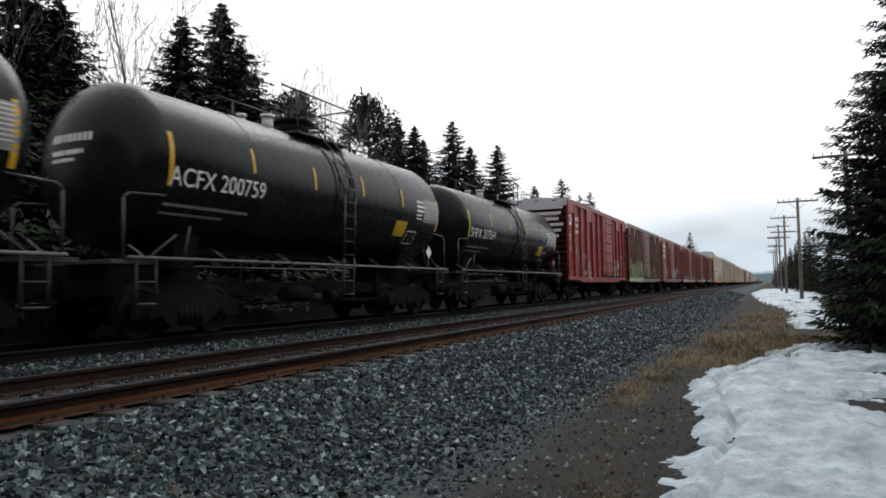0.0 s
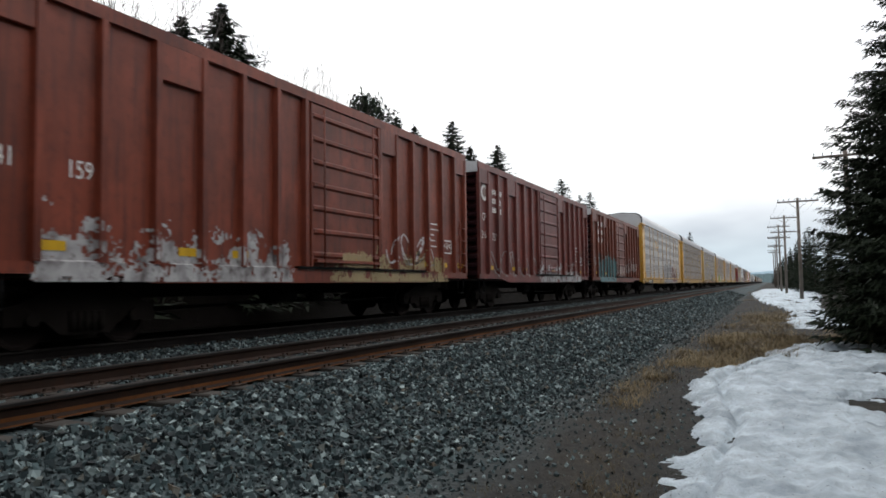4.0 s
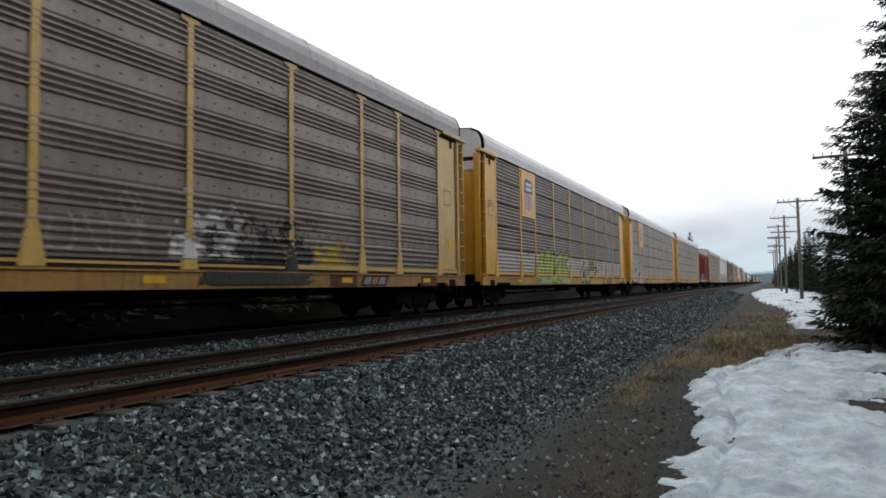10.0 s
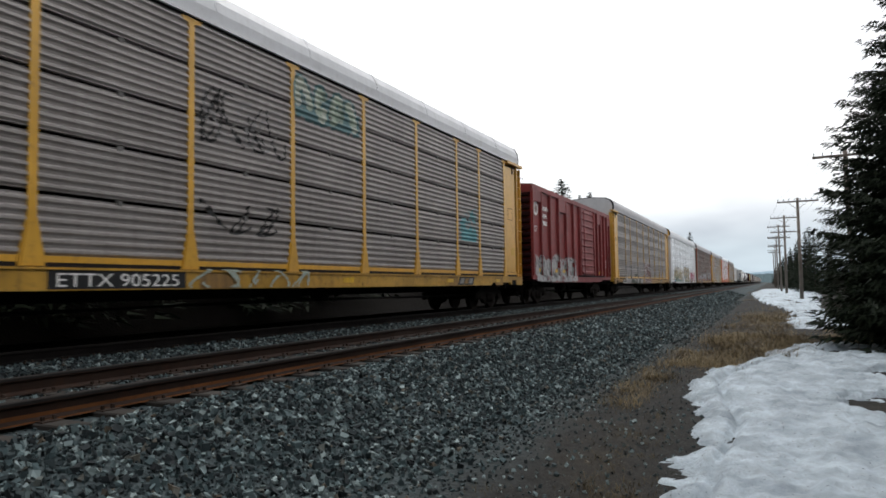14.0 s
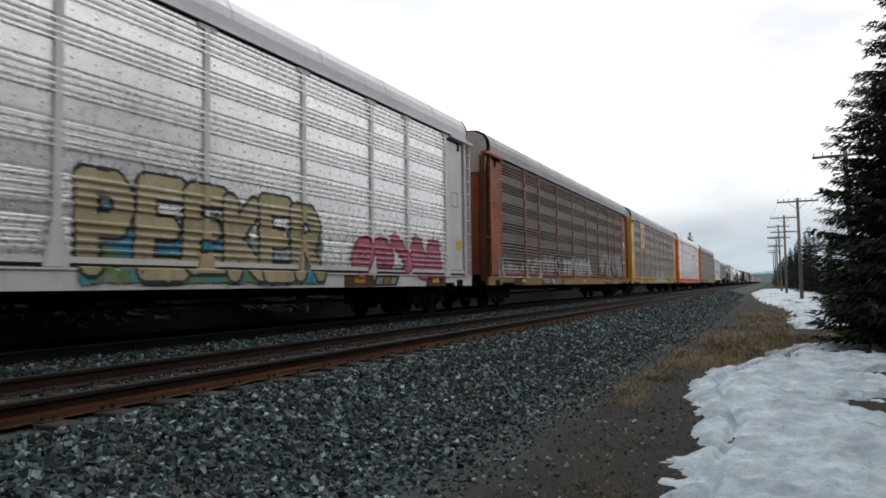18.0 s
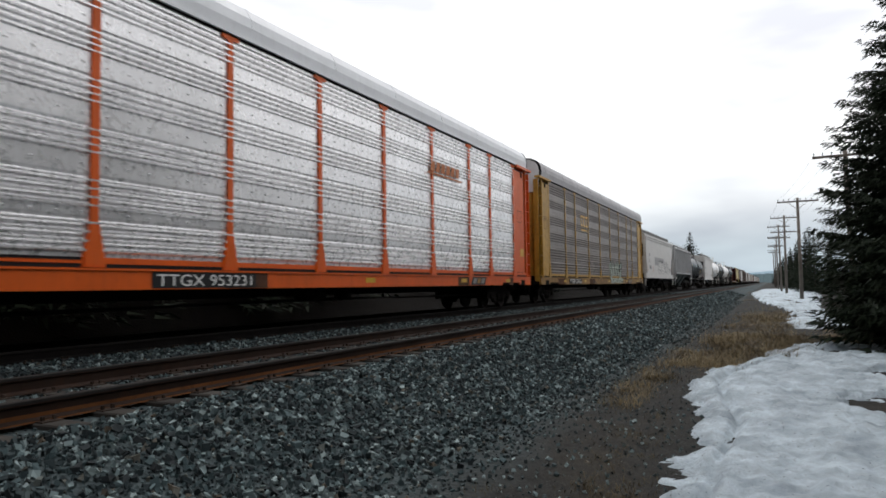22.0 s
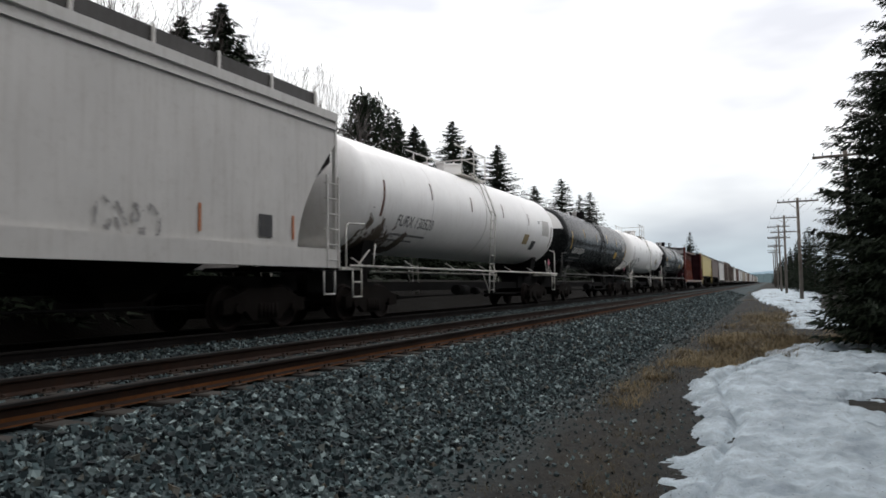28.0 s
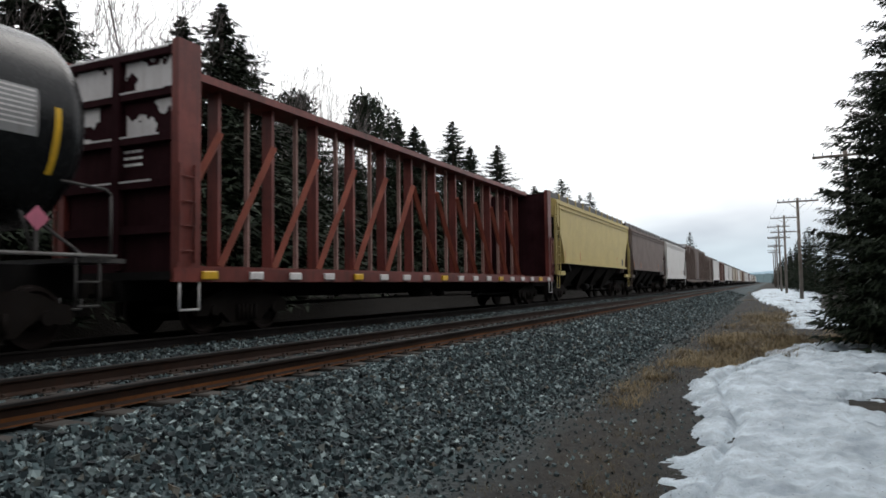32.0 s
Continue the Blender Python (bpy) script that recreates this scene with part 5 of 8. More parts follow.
# ---- covered hoppers ----
def covered_hopper(s0, s1, label, body, ribs=0, seed=1, low=1.72, sill=True, top=4.86, number=None, tags=(), deck=1.30, chutes=3, hood=True, cutz=3.75, cutin=1.35, dark=M_GAPSHADE, mark=None):
    car, half = railcar("covered_hopper", s0, s1, label, "covered hopper car")
    running_gear(car, half, 2.0, (0.78, 1.12))
    W = 1.52
    if ribs:
        edge = [(0.15, top), (0.15, cutz), (0.45, cutz - 0.4), (cutin, cutz - 1.15), (cutin, low)]
    else:   # the rounded side sheet curves back under its ends
        edge = [(0.12, top)] + [(0.12 + 1.43 * (1 - (1 - q / 9) ** 1.7), 4.15 - (4.15 - low) * q / 9) for q in range(10)]
    out = [(-half + u, z) for u, z in edge] + [(half - u, z) for u, z in reversed(edge)]
    bm = bmesh.new()
    if ribs:
        slab(bm, out, "x", -W + 0.06, W - 0.06)
    else:   # bulging smooth sides
        slab(bm, out, "x", -W + 0.02, W - 0.02)
    part("body", bm, body, car)
    bm = bmesh.new()
    slab(bm, [(-W, top), (W, top), (W - 0.04, top + 0.06), (0.9, top + 0.24), (-0.9, top + 0.24), (-W + 0.04, top + 0.06)], "y", -half + 0.12, half - 0.12)
    part("roof", bm, body, car)
    for x in (-1, 1):
        bm = box(bmesh.new(), *sorted((x * (W - 0.02), x * (W + 0.05))), -half + 0.1, half - 0.1, top - 0.16, top + 0.03)
        if not ribs:
            box(bm, *sorted((x * (W - 0.02), x * (W + 0.035))), -half + 0.1, half - 0.1, top - 0.36, top - 0.30)
        part("top_rail", bm, body, car)
        if sill:
            part("side_sill", box(bmesh.new(), *sorted((x * (W - 0.06), x * (W + 0.04))), -half + 0.02, half - 0.02, deck, low), body, car)
        else:
            part("side_sill", box(bmesh.new(), *sorted((x * (W - 0.06), x * (W + 0.04))), -half + cutin - 0.05, half - cutin + 0.05, low - 0.02, low + 0.09), body, car)
            for s in (-1, 1):
                part("end_sill", box(bmesh.new(), *sorted((x * (W - 0.1), x * (W + 0.04))), *sorted((s * (half - 0.02), s * (half - cutin - 0.1))), deck, deck + 0.2), body, car)
        if ribs:
            rib = shared(("hopper_rib", low, top), lambda: box(bmesh.new(), 0, 0.09, -0.035, 0.035, low + 0.05, top - 0.1))
            span = 2 * (half - cutin)
            for q in range(ribs):
                o = part("rib", rib, body, car, "", (x * (W - 0.06), -half + cutin + q * span / (ribs - 1), 0))
                if x < 0:
                    o.rotation_euler = (0, 0, math.pi)
        for s in (-1, 1):
            ladder(car, x * (W - 0.02), s * (half - 0.32), deck, top - 0.1 if s < 0 else 3.4, body, 0.44, 9 if s < 0 else 6, 0 if x > 0 else math.pi)
            part("corner_post", box(bmesh.new(), *sorted((x * (W - 0.09), x * W)), *sorted((s * (half - 0.06), s * (half - 0.14))), deck, top), body, car)
            bm = bmesh.new()
            pipe(bm, [(x * 1.5, s * (half - 0.15), deck), (x * 1.5, s * (half - 0.15), deck - 0.6), (x * 1.5, s * (half - 0.58), deck - 0.6), (x * 1.5, s * (half - 0.58), deck)], 0.022)
            part("sill_step", bm, body, car)
    for s in (-1, 1):
        # smooth hoppers get near-black end sheets for the shade in the opening
        part("end_sheet", slab(bmesh.new(), [(s * (half - 0.2), top), (s * (half - 0.2), cutz), (s * (half - 3.0), 1.5), (s * (half - 3.1), 1.6), (s * (half - 0.35), cutz + 0.05), (s * (half - 0.35), top)], "x", -W + 0.1, W - 0.1), M_CHUTE if ribs else dark, car)
        part("end_platform", box(bmesh.new(), -W, W, *sorted((s * (half - 0.02), s * (half - 1.2))), deck - 0.05, deck + 0.04), M_UNDER, car)
        bm = tube(bmesh.new(), (-0.8, s * (half - 1.1), deck + 0.6), (0.8, s * (half - 1.1), deck + 0.6), 0.24, 14)
        part("air_tank", bm, body if not ribs else M_UNDER, car)
    # discharge chutes
    span = 2 * (half - 3.2)
    for q in range(chutes):
        yc = -half + 3.2 + (q + 0.5) * span / chutes
        w = span / chutes / 2
        bm = bmesh.new()
        vs = [bm.verts.new(v) for v in ((-1.35, yc - w, low), (1.35, yc - w, low), (1.35, yc + w, low), (-1.35, yc + w, low), (-0.5, yc - 0.35, 0.62), (0.5, yc - 0.35, 0.62), (0.5, yc + 0.35, 0.62), (-0.5, yc + 0.35, 0.62))]
        for f in ((0, 1, 5, 4), (1, 2, 6, 5), (2, 3, 7, 6), (3, 0, 4, 7), (4, 5, 6, 7), (3, 2, 1, 0)):
            bm.faces.new([vs[i] for i in f])
        box(bm, -0.6, 0.6, yc - 0.42, yc + 0.42, 0.5, 0.64)
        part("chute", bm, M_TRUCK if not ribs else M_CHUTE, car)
    # roof walk and hatches
    bm = bmesh.new()
    for x in (-0.75, 0.75):
        box(bm, x - 0.22, x + 0.22, -half + 0.2, half - 0.2, top + 0.40, top + 0.44)
        for q in range(14):
            y = -half + 0.5 + q * (2 * half - 1) / 13
            box(bm, x - 0.03, x + 0.03, y - 0.03, y + 0.03, top + 0.2, top + 0.37)
    part("roof_walk", bm, M_UNDER, car)
    for x in (-1, 1):
        bm = bmesh.new()
        for q in range(12):
            y = -half + 0.4 + q * (2 * half - 0.8) / 11
            if x > 0 and s0 < 700:
                part("walk_post", shared(("walk_post", top), lambda: box(bmesh.new(), -0.02, 0.02, -0.03, 0.03, top + 0.1, top + 0.54)), body, car, "", (x * 1.16, y, 0))
            else:
                box(bm, *sorted((x * 1.14, x * 1.18)), y - 0.03, y + 0.03, top + 0.1, top + 0.54)
        if hood:
            box(bm, *sorted((x * 1.11, x * 1.13)), -half + 0.35, half - 0.35, top + 0.14, top + 0.50)
        else:
            box(bm, *sorted((x * 1.11, x * 1.14)), -half + 0.35, half - 0.35, top + 0.3, top + 0.36)
        part("walk_edge", bm, M_STEELBAR if hood else body, car)
    for q in range(4):
        y = -half + (q + 0.5) * half / 2
        part("hatch", bevelled(box(bmesh.new(), -0.42, 0.42, y - half * 0.22, y + half * 0.22, top + 0.23, top + 0.33), 0.03), body, car)
    xs = W + 0.0 if not ribs else W - 0.03
    ink = M_INK
    if number:
        bars(car, xs, -half + 2.2, 3.35, [(0.85, 0.24, 0.2)], ink, seed=seed) if mark is None else lettering(car, mark, xs, -half + 2.2, 3.12, 0.36, ink, squeeze=0.95)
        lettering(car, number, xs, -half + 2.2, 2.65, 0.36, ink, squeeze=0.85)
        bars(car, xs, -half + 2.5, 2.35, [(1.2, 0.05, 0.06)] * 3, ink, seed=seed + 1)
    for y in (-half + 1.6, -half + 4.6, half - 4.4, half - 1.75):
        patch(car, "reflector", xs, y, y + 0.06, low + 0.15, low + 0.65, TAGS["orange"])
    patch(car, "stencil_box", xs, half - 2.8, half - 2.4, low + 0.15, low + 0.6, M_INK)
    for t in tags:
        spray(car, xs + 0.001, t[0] - (s0 + s1) / 2, t[1] - (s0 + s1) / 2, *t[2:])
    return car


# ---- lumber and flat cars ----
def centrebeam_flat(s0, s1, label, paint_m):
    car, half = railcar("centrebeam_flat_car", s0, s1, label, "flat car")
    running_gear(car, half, 2.4, (0.66, 1.0))
    W = 1.48
    part("deck", box(bmesh.new(), -W, W, -half + 0.1, half - 0.1, 1.02, 1.16), M_UNDER, car)
    for x in (-1, 1):
        part("side_sill", box(bmesh.new(), *sorted((x * (W - 0.03), x * (W + 0.06))), -half + 0.1, half - 0.1, 0.98, 1.22), paint_m, car)
        for q in range(18):
            y = -half + 0.9 + q * (2 * half - 1.8) / 17
            part("winch", bevelled(box(bmesh.new(), -0.05, 0.07, -0.19, 0.19, -0.08, 0.07), 0.015), (M_REFLECT if q % 4 == 0 else M_LIGHTGREY), car, "", (x * (W + 0.04), y, 1.1))
    for s in (-1, 1):
        y = s * (half - 0.35)
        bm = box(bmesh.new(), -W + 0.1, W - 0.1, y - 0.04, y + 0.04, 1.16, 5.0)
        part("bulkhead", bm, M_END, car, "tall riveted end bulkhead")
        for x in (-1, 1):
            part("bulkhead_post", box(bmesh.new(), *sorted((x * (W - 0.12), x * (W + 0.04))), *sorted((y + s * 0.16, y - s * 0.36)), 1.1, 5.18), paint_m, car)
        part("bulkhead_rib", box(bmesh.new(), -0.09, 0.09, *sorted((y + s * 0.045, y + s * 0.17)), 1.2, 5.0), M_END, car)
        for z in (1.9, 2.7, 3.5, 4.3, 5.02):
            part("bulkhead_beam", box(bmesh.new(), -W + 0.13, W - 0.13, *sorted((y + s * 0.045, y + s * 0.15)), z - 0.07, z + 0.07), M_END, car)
        for q, (xa, xb, za, zb) in enumerate(((-1.28, -0.12, 4.40, 4.93), (0.12, 1.30, 4.40, 4.93), (-1.30, -0.55, 3.60, 4.20), (0.15, 1.30, 3.60, 4.18))):
            grid = np.meshgrid(np.arange(xa, xb, 0.03), np.arange(za, zb, 0.03), indexing="ij")
            gx_, gz_ = grid[0].ravel(), grid[1].ravel()
            worn = 0.7 * lattice_noise(gx_, gz_, 0.4, q + 70) + 0.3 * lattice_noise(gx_, gz_, 0.1, q + 80) > (0.36 if q < 2 else 0.52)
            bm = bmesh.new()
            for u, w in zip(gx_[worn], gz_[worn]):
                bm.faces.new([bm.verts.new((u + a, y + s * 0.048, w + b)) for a, b in ((0, 0), (0.03, 0), (0.03, 0.03), (0, 0.03))])
            part("worn_patch", bm, M_LIGHTGREY, car, "bare frosted patches of worn paint")
        for z, ln in ((4.37, 1.2), (3.57, 1.1), (2.77, 0.9), (5.09, 1.3)):
            part("frosted_edge", box(bmesh.new(), -ln, ln * 0.96, *sorted((y + s * 0.150, y + s * 0.153)), z - 0.02, z + 0.012), M_LIGHTGREY, car)
        bars(car, 0.55, y + s * 0.05, 3.35, [(0.6, 0.05, 0.07)] * 3, M_BAR, seed=4).rotation_euler = (0, 0, math.pi / 2 * -s)
        for x in (-1, 1):
            ladder(car, x * (W + 0.02), s * (half - 0.35), 1.3, 3.0, paint_m, 0.34, 4, 0 if x > 0 else math.pi)
            bm = bmesh.new()
            pipe(bm, [(x * 1.5, s * (half - 0.25), 1.0), (x * 1.5, s * (half - 0.25), 0.5), (x * 1.5, s * (half - 0.7), 0.5), (x * 1.5, s * (half - 0.7), 1.0)], 0.022)
            part("sill_step", bm, M_LIGHTGREY, car)
    # centre truss
    part("top_chord", box(bmesh.new(), -0.42, 0.42, -half + 0.4, half - 0.4, 5.0, 5.16), paint_m, car)
    part("bottom_chord", box(bmesh.new(), -0.25, 0.25, -half + 0.4, half - 0.4, 1.16, 1.32), paint_m, car)
    n = 12
    ys = [-half + 0.9 + q * (2 * half - 1.8) / n for q in range(n + 1)]
    for i, y in enumerate(ys):
        part("truss_post", shared(("truss_post",), lambda: box(bmesh.new(), -0.14, 0.14, -0.05, 0.05, 1.3, 5.0)), paint_m, car, "", (0, y, 0))
        if i < n:
            part("thin_post", shared(("thin_post",), lambda: box(bmesh.new(), -0.05, 0.05, -0.035, 0.035, 1.3, 5.0)), M_PALEPOST, car, "", (0.12, (y + ys[i + 1]) / 2, 0))
    for i in range(n):
        a, b = (ys[i], ys[i + 1])
        bm = bmesh.new()
        pa, pb = ((0.16, a, 1.3), (0.16, b, 4.1)) if i < n / 2 else ((0.16, b, 1.3), (0.16, a, 4.1))
        tube(bm, pa, pb, 0.10, 4)
        part("truss_brace", bm, M_BRACE, car)
    return car


# ---- the train, from its visible head backwards ----
tank_car(-6.0, 7.0, "black tank car with yellow reflectors on the far track", M_BLACK, M_STEELBAR, seed=1)
tank_car(7.45, 20.0, "black tank car with white numbers and yellow panel", M_BLACK, M_STEELBAR, seed=2, number="ACFX 200759", text_y=-0.55)
tank_car(20.5, 33.2, "shorter dark tank car with faded white lettering", M_BLACK, M_STEELBAR, seed=3, r=1.42, zc=2.95, number="SHPX 207564", text_y=-0.4)
boxcar(33.8, 49.15, "red boxcar with white lettering and rusty frosted end", M_RED, 1, (8.0, 11.0), 5, 3, data=(2.75, 1.75), frost=6, number=("214", "852"), beads=6,
       tag=[(35.3, 36.6, 1.3, 2.75, "line", "faint", "faint", 3, 2), (36.7, 37.9, 1.25, 2.65, "line", "faint", "faint", 5, 2), (37.9, 38.8, 1.2, 2.8, "scuff", "softwhite", "white", 6, 3), (44.6, 46.2, 1.3, 2.6, "scuff", "softwhite", "white", 8)])
boxcar(50.4, 66.2, "brown boxcar with lime green sprayed tag", M_BROWN, 2, (6.5, 9.6), 8, 6, number=None, beads=7, name_rows=False,
       tag=[(50.6, 56.6, 0.98, 2.75, "cloud", "limepatch", "white", 11, 5, None, "", 0.24), (50.9, 56.3, 1.1, 2.4, "line", "softwhite", "softwhite", 13, 6), (58.9, 59.4, 1.5, 2.4, "scuff", "yellow", "white", 14), (59.7, 61.3, 1.5, 2.45, "line", "softwhite", "softwhite", 15, 3), (61.5, 63.3, 1.5, 2.3, "line", "yellow", "yellow", 16, 3), (63.9, 65.2, 2.8, 3.9, "line", "softwhite", "softwhite", 17, 3), (57.0, 65.6, 1.0, 1.8, "scuff", "faint", "white", 18, 4, None, "", 0.1, "scraped paint", 0.1)])
boxcar(67.3, 83.1, "rusty red boxcar with white name lettering", M_OXIDE, 3, (6.1, 9.3), 7, 4, number=("216", "123"), big_name=True, ribs_left=(0.8, 3.8, 4.8),
       tag=[(70.4, 71.7, 1.4, 2.2, "line", "mint", "mint", 21, 3), (68.9, 69.5, 1.25, 1.7, "scuff", "softwhite", "white", 22), (73.7, 76.2, 1.32, 2.55, "scuff", "dirtywhite", "white", 23, 4, None, "", 0.1, "scraped white paint", -0.03), (77.0, 78.2, 1.35, 2.6, "scuff", "lavender", "softwhite", 24, 1, None, "", 0.1, "pale spray patch", -0.06), (79.0, 80.2, 1.4, 2.6, "line", "white", "white", 25, 2)])
boxcar(84.3, 100.2, "red-brown boxcar with peeling paint along its foot", M_OXIDE, 4, (7.2, 10.2), 6, 5, number=("41", "159"), name_rows=False,
       tag=[(85.2, 91.0, 1.05, 2.1, "scuff", "dirtywhite", "white", 31, 4, None, "", 0.1, "peeling pale paint", 0.02), (92.0, 98.8, 1.05, 2.1, "scuff", "tan", "white", 32, 4, None, "", 0.1, "peeling pale paint", 0.04), (95.0, 98.0, 1.4, 2.3, "line", "white", "white", 33, 4)])
boxcar(101.2, 117.1, "maroon boxcar with scraped white paint patches", M_MAROON, 5, (7.0, 10.0), 6, 5, number=("216", "337"),
       tag=[(102.5, 108.0, 1.1, 2.2, "line", "softwhite", "softwhite", 41, 6), (108.0, 115.5, 1.05, 2.0, "scuff", "dirtywhite", "white", 42, 4, None, "", 0.1, "scraped white paint", 0.03)])
boxcar(118.2, 134.0, "dark red boxcar with blue-grey sprayed tag", M_RUSTBOX, 6, (6.7, 9.7), 7, 5, number=("214", "068"), beads=7, big_name=True, name_at=1.46, ribs_left=(1.36, 2.2, 3.09, 3.9, 4.72, 5.58),
       tag=[(120.2, 124.8, 0.98, 2.85, "cloud", "teal", "black", 51, 5, None, "", 0.08), (120.3, 124.7, 1.05, 2.7, "line", "black", "black", 55, 5, None, "", 0.05), (118.5, 119.4, 1.9, 2.5, "line", "softwhite", "softwhite", 56, 3), (120.4, 124.8, 1.5, 2.6, "line", "softwhite", "softwhite", 52, 5, None, "", 0.55), (125.1, 127.9, 1.4, 2.3, "scuff", "warmwhite", "white", 53, 4, None, "", 0.1, "scraped paint on the door", 0.02), (127.9, 132.0, 1.6, 2.7, "piece", "warmwhite", "faint", 54, 5, None, "", 0.4)])
auto_rack(135.3, 162.4, "yellow auto rack with pale ribbed sides", M_YELLOW, M_PANELL, "bands", M_ROOF, seed=1, sign=("letters", 7.15), mark=("TTGX 852", 3.0),
       tags=[(137.7, 139.0, 1.35, 2.2, "line", "faint", "faint", 61, 3), (142.2, 144.0, 1.95, 2.6, "line", "softwhite", "softwhite", 62, 4), (147.5, 153.6, 0.75, 2.7, "piece", "softwhite", "black", 63, 4, "faint"), (153.7, 157.7, 0.8, 2.7, "piece", "brick", "white", 64, 4, "brick"), (157.9, 160.4, 1.28, 2.6, "line", "softwhite", "softwhite", 65, 5)])
auto_rack(163.5, 190.7, "yellow auto rack with dark slotted side panels", M_YELLOW, M_PANELB, "slots", M_ROOFBR, seed=2, mark=("TTGX 961907", 4.6))
rack = CARS[-1][0]
for st_y0, st_y1, st_z0, st_z1 in ((12.5, 13.0, 2.6, 4.4), (-13.1, -12.5, 2.5, 3.6), (-12.9, -12.2, 1.5, 2.2), (11.9, 12.6, 1.4, 2.4)):
    spray(rack, 1.535, st_y0, st_y1, st_z0, st_z1, "scuff", "rust", "rust", int(st_z0 * 10), 4, None, "", 0.1, "brown rust stain", -0.05)
part("round_emblem", slab(bmesh.new(), [(0.27 * math.cos(a * math.tau / 20), 0.27 * math.sin(a * math.tau / 20)) for a in range(20)], "x", 0, 0.004), TAGS["rust"], rack, "faded round emblem", (1.537, -12.6, 4.75))
patch(rack, "emblem_bar", 1.543, -12.95, -12.2, 4.66, 4.84, M_GREYMARK)
auto_rack(192.0, 218.9, "dirty yellow auto rack with brown stained sides", M_YELPALE, M_PANELD, "bands", M_ROOFBR, seed=3, sill_m=M_YELDARK, sign=("yellow", 6.75), mark=("ETTX 703681", 6.5),
       tags=[(198.7, 200.4, 1.25, 2.2, "line", "faint", "faint", 71, 3), (201.1, 203.7, 1.3, 2.3, "line", "faint", "faint", 72, 4), (204.2, 206.0, 1.3, 2.4, "line", "softwhite", "softwhite", 73, 3), (206.4, 208.3, 1.5, 2.5, "scuff", "white", "white", 74), (207.0, 210.5, 1.05, 2.2, "scuff", "black", "white", 75, 4, None, "", 0.1, "black spray cloud", -0.06), (210.5, 212.0, 1.4, 2.1, "scuff", "yellow", "white", 76, 4, None, "", 0.1, "faded yellow spray", 0.0), (214.7, 216.3, 1.3, 2.2, "line", "softwhite", "softwhite", 77, 3)])
auto_rack(220.1, 247.25, "yellow auto rack with two-tone panels and shield", M_YELLOW, M_PANELD, "slots", M_ROOF, seed=4, lower_m=M_PANELL, sign=("shield", 4.6),
       tags=[(226.6, 231.9, 0.9, 2.5, "piece", "lime", "black", 80, 5, "limepatch"), (234.2, 236.2, 0.9, 2.1, "piece", "mintpatch", "black", 81, 2, "olive"), (236.3, 237.6, 1.7, 2.35, "scuff", "olive", "white", 82, 4, None, "", 0.1, "olive spray", -0.1), (237.5, 238.1, 1.2, 1.8, "piece", "mint", "black", 83, 1), (238.0, 239.8, 1.5, 2.4, "line", "black", "black", 84, 3), (241.4, 241.95, 2.4, 3.2, "scuff", "cyan", "white", 85, 4, None, "", 0.1, "cyan spray spot", -0.12), (240.5, 244.3, 1.5, 2.2, "line", "softwhite", "softwhite", 86, 5), (239.5, 241.0, 0.7, 1.0, "line", "softwhite", "softwhite", 87, 3)])
auto_rack(248.35, 275.5, "clean yellow auto rack with shield board", M_YELLOW, M_PANEL, "slots", M_ROOF, seed=5, sign=("faded_shield", 4.6), mark=("ETTX 907960", 6.6),
       tags=[(250.0, 253.6, 0.90, 2.62, "bubble", "dirtywhite", "white", 91, 2, "black")])
auto_rack(276.75, 303.9, "yellow auto rack with tagged grey panels", M_YELLOW, M_PANEL, "slots", M_ROOF, seed=6, mark=("ETTX 905225", 6.75),
       tags=[(286.2, 288.7, 3.45, 4.55, "line", "black", "black", 95, 4), (286.3, 288.6, 3.5, 4.5, "line", "softwhite", "softwhite", 94, 3), (289.0, 291.5, 4.5, 5.45, "piece", "mintpatch", "teal", 96, 4, "teal"), (286.2, 288.5, 1.85, 2.5, "line", "black", "black", 97, 3), (285.9, 289.5, 0.72, 1.3, "line", "mint", "mint", 98, 5), (297.7, 299.1, 2.45, 3.5, "scuff", "aqua", "white", 99, 4, None, "", 0.1, "aqua spray patch", -0.02), (277.8, 281.0, 1.3, 2.0, "line", "faint", "faint", 93, 4)])
boxcar(305.1, 321.0, "faded crimson boxcar with grey sprayed foot", M_CRIMSON, 7, (8.3, 11.4), 5, 4, number=None, name_rows=True, beads=10, cap=M_CRIMSON,
       tag=[(305.8, 312.6, 0.98, 2.4, "cloud", "dirtywhite", "black", 101, 5, None, "", 0.3), (306.2, 312.2, 1.1, 2.2, "line", "black", "black", 102, 6)])
auto_rack(322.0, 349.4, "brown-stained auto rack with yellow posts and tags", M_YELLOW, M_PANELD, "bands", M_ROOFBR, seed=7, sill_m=M_YELDARK, mark=("TTGX 704", 3.0),
       tags=[(334.2, 337.5, 0.8, 2.6, "piece", "brick", "white", 111, 5, "darkgreen", "RIVER"), (326.0, 333.2, 0.72, 2.2, "piece", "faint", "softwhite", 112, 5, "darkgreen"), (338.5, 342.5, 1.2, 2.55, "line", "softwhite", "softwhite", 113, 6), (345.2, 347.3, 1.35, 2.4, "line", "white", "white", 114, 4, None, "", 0.3)])
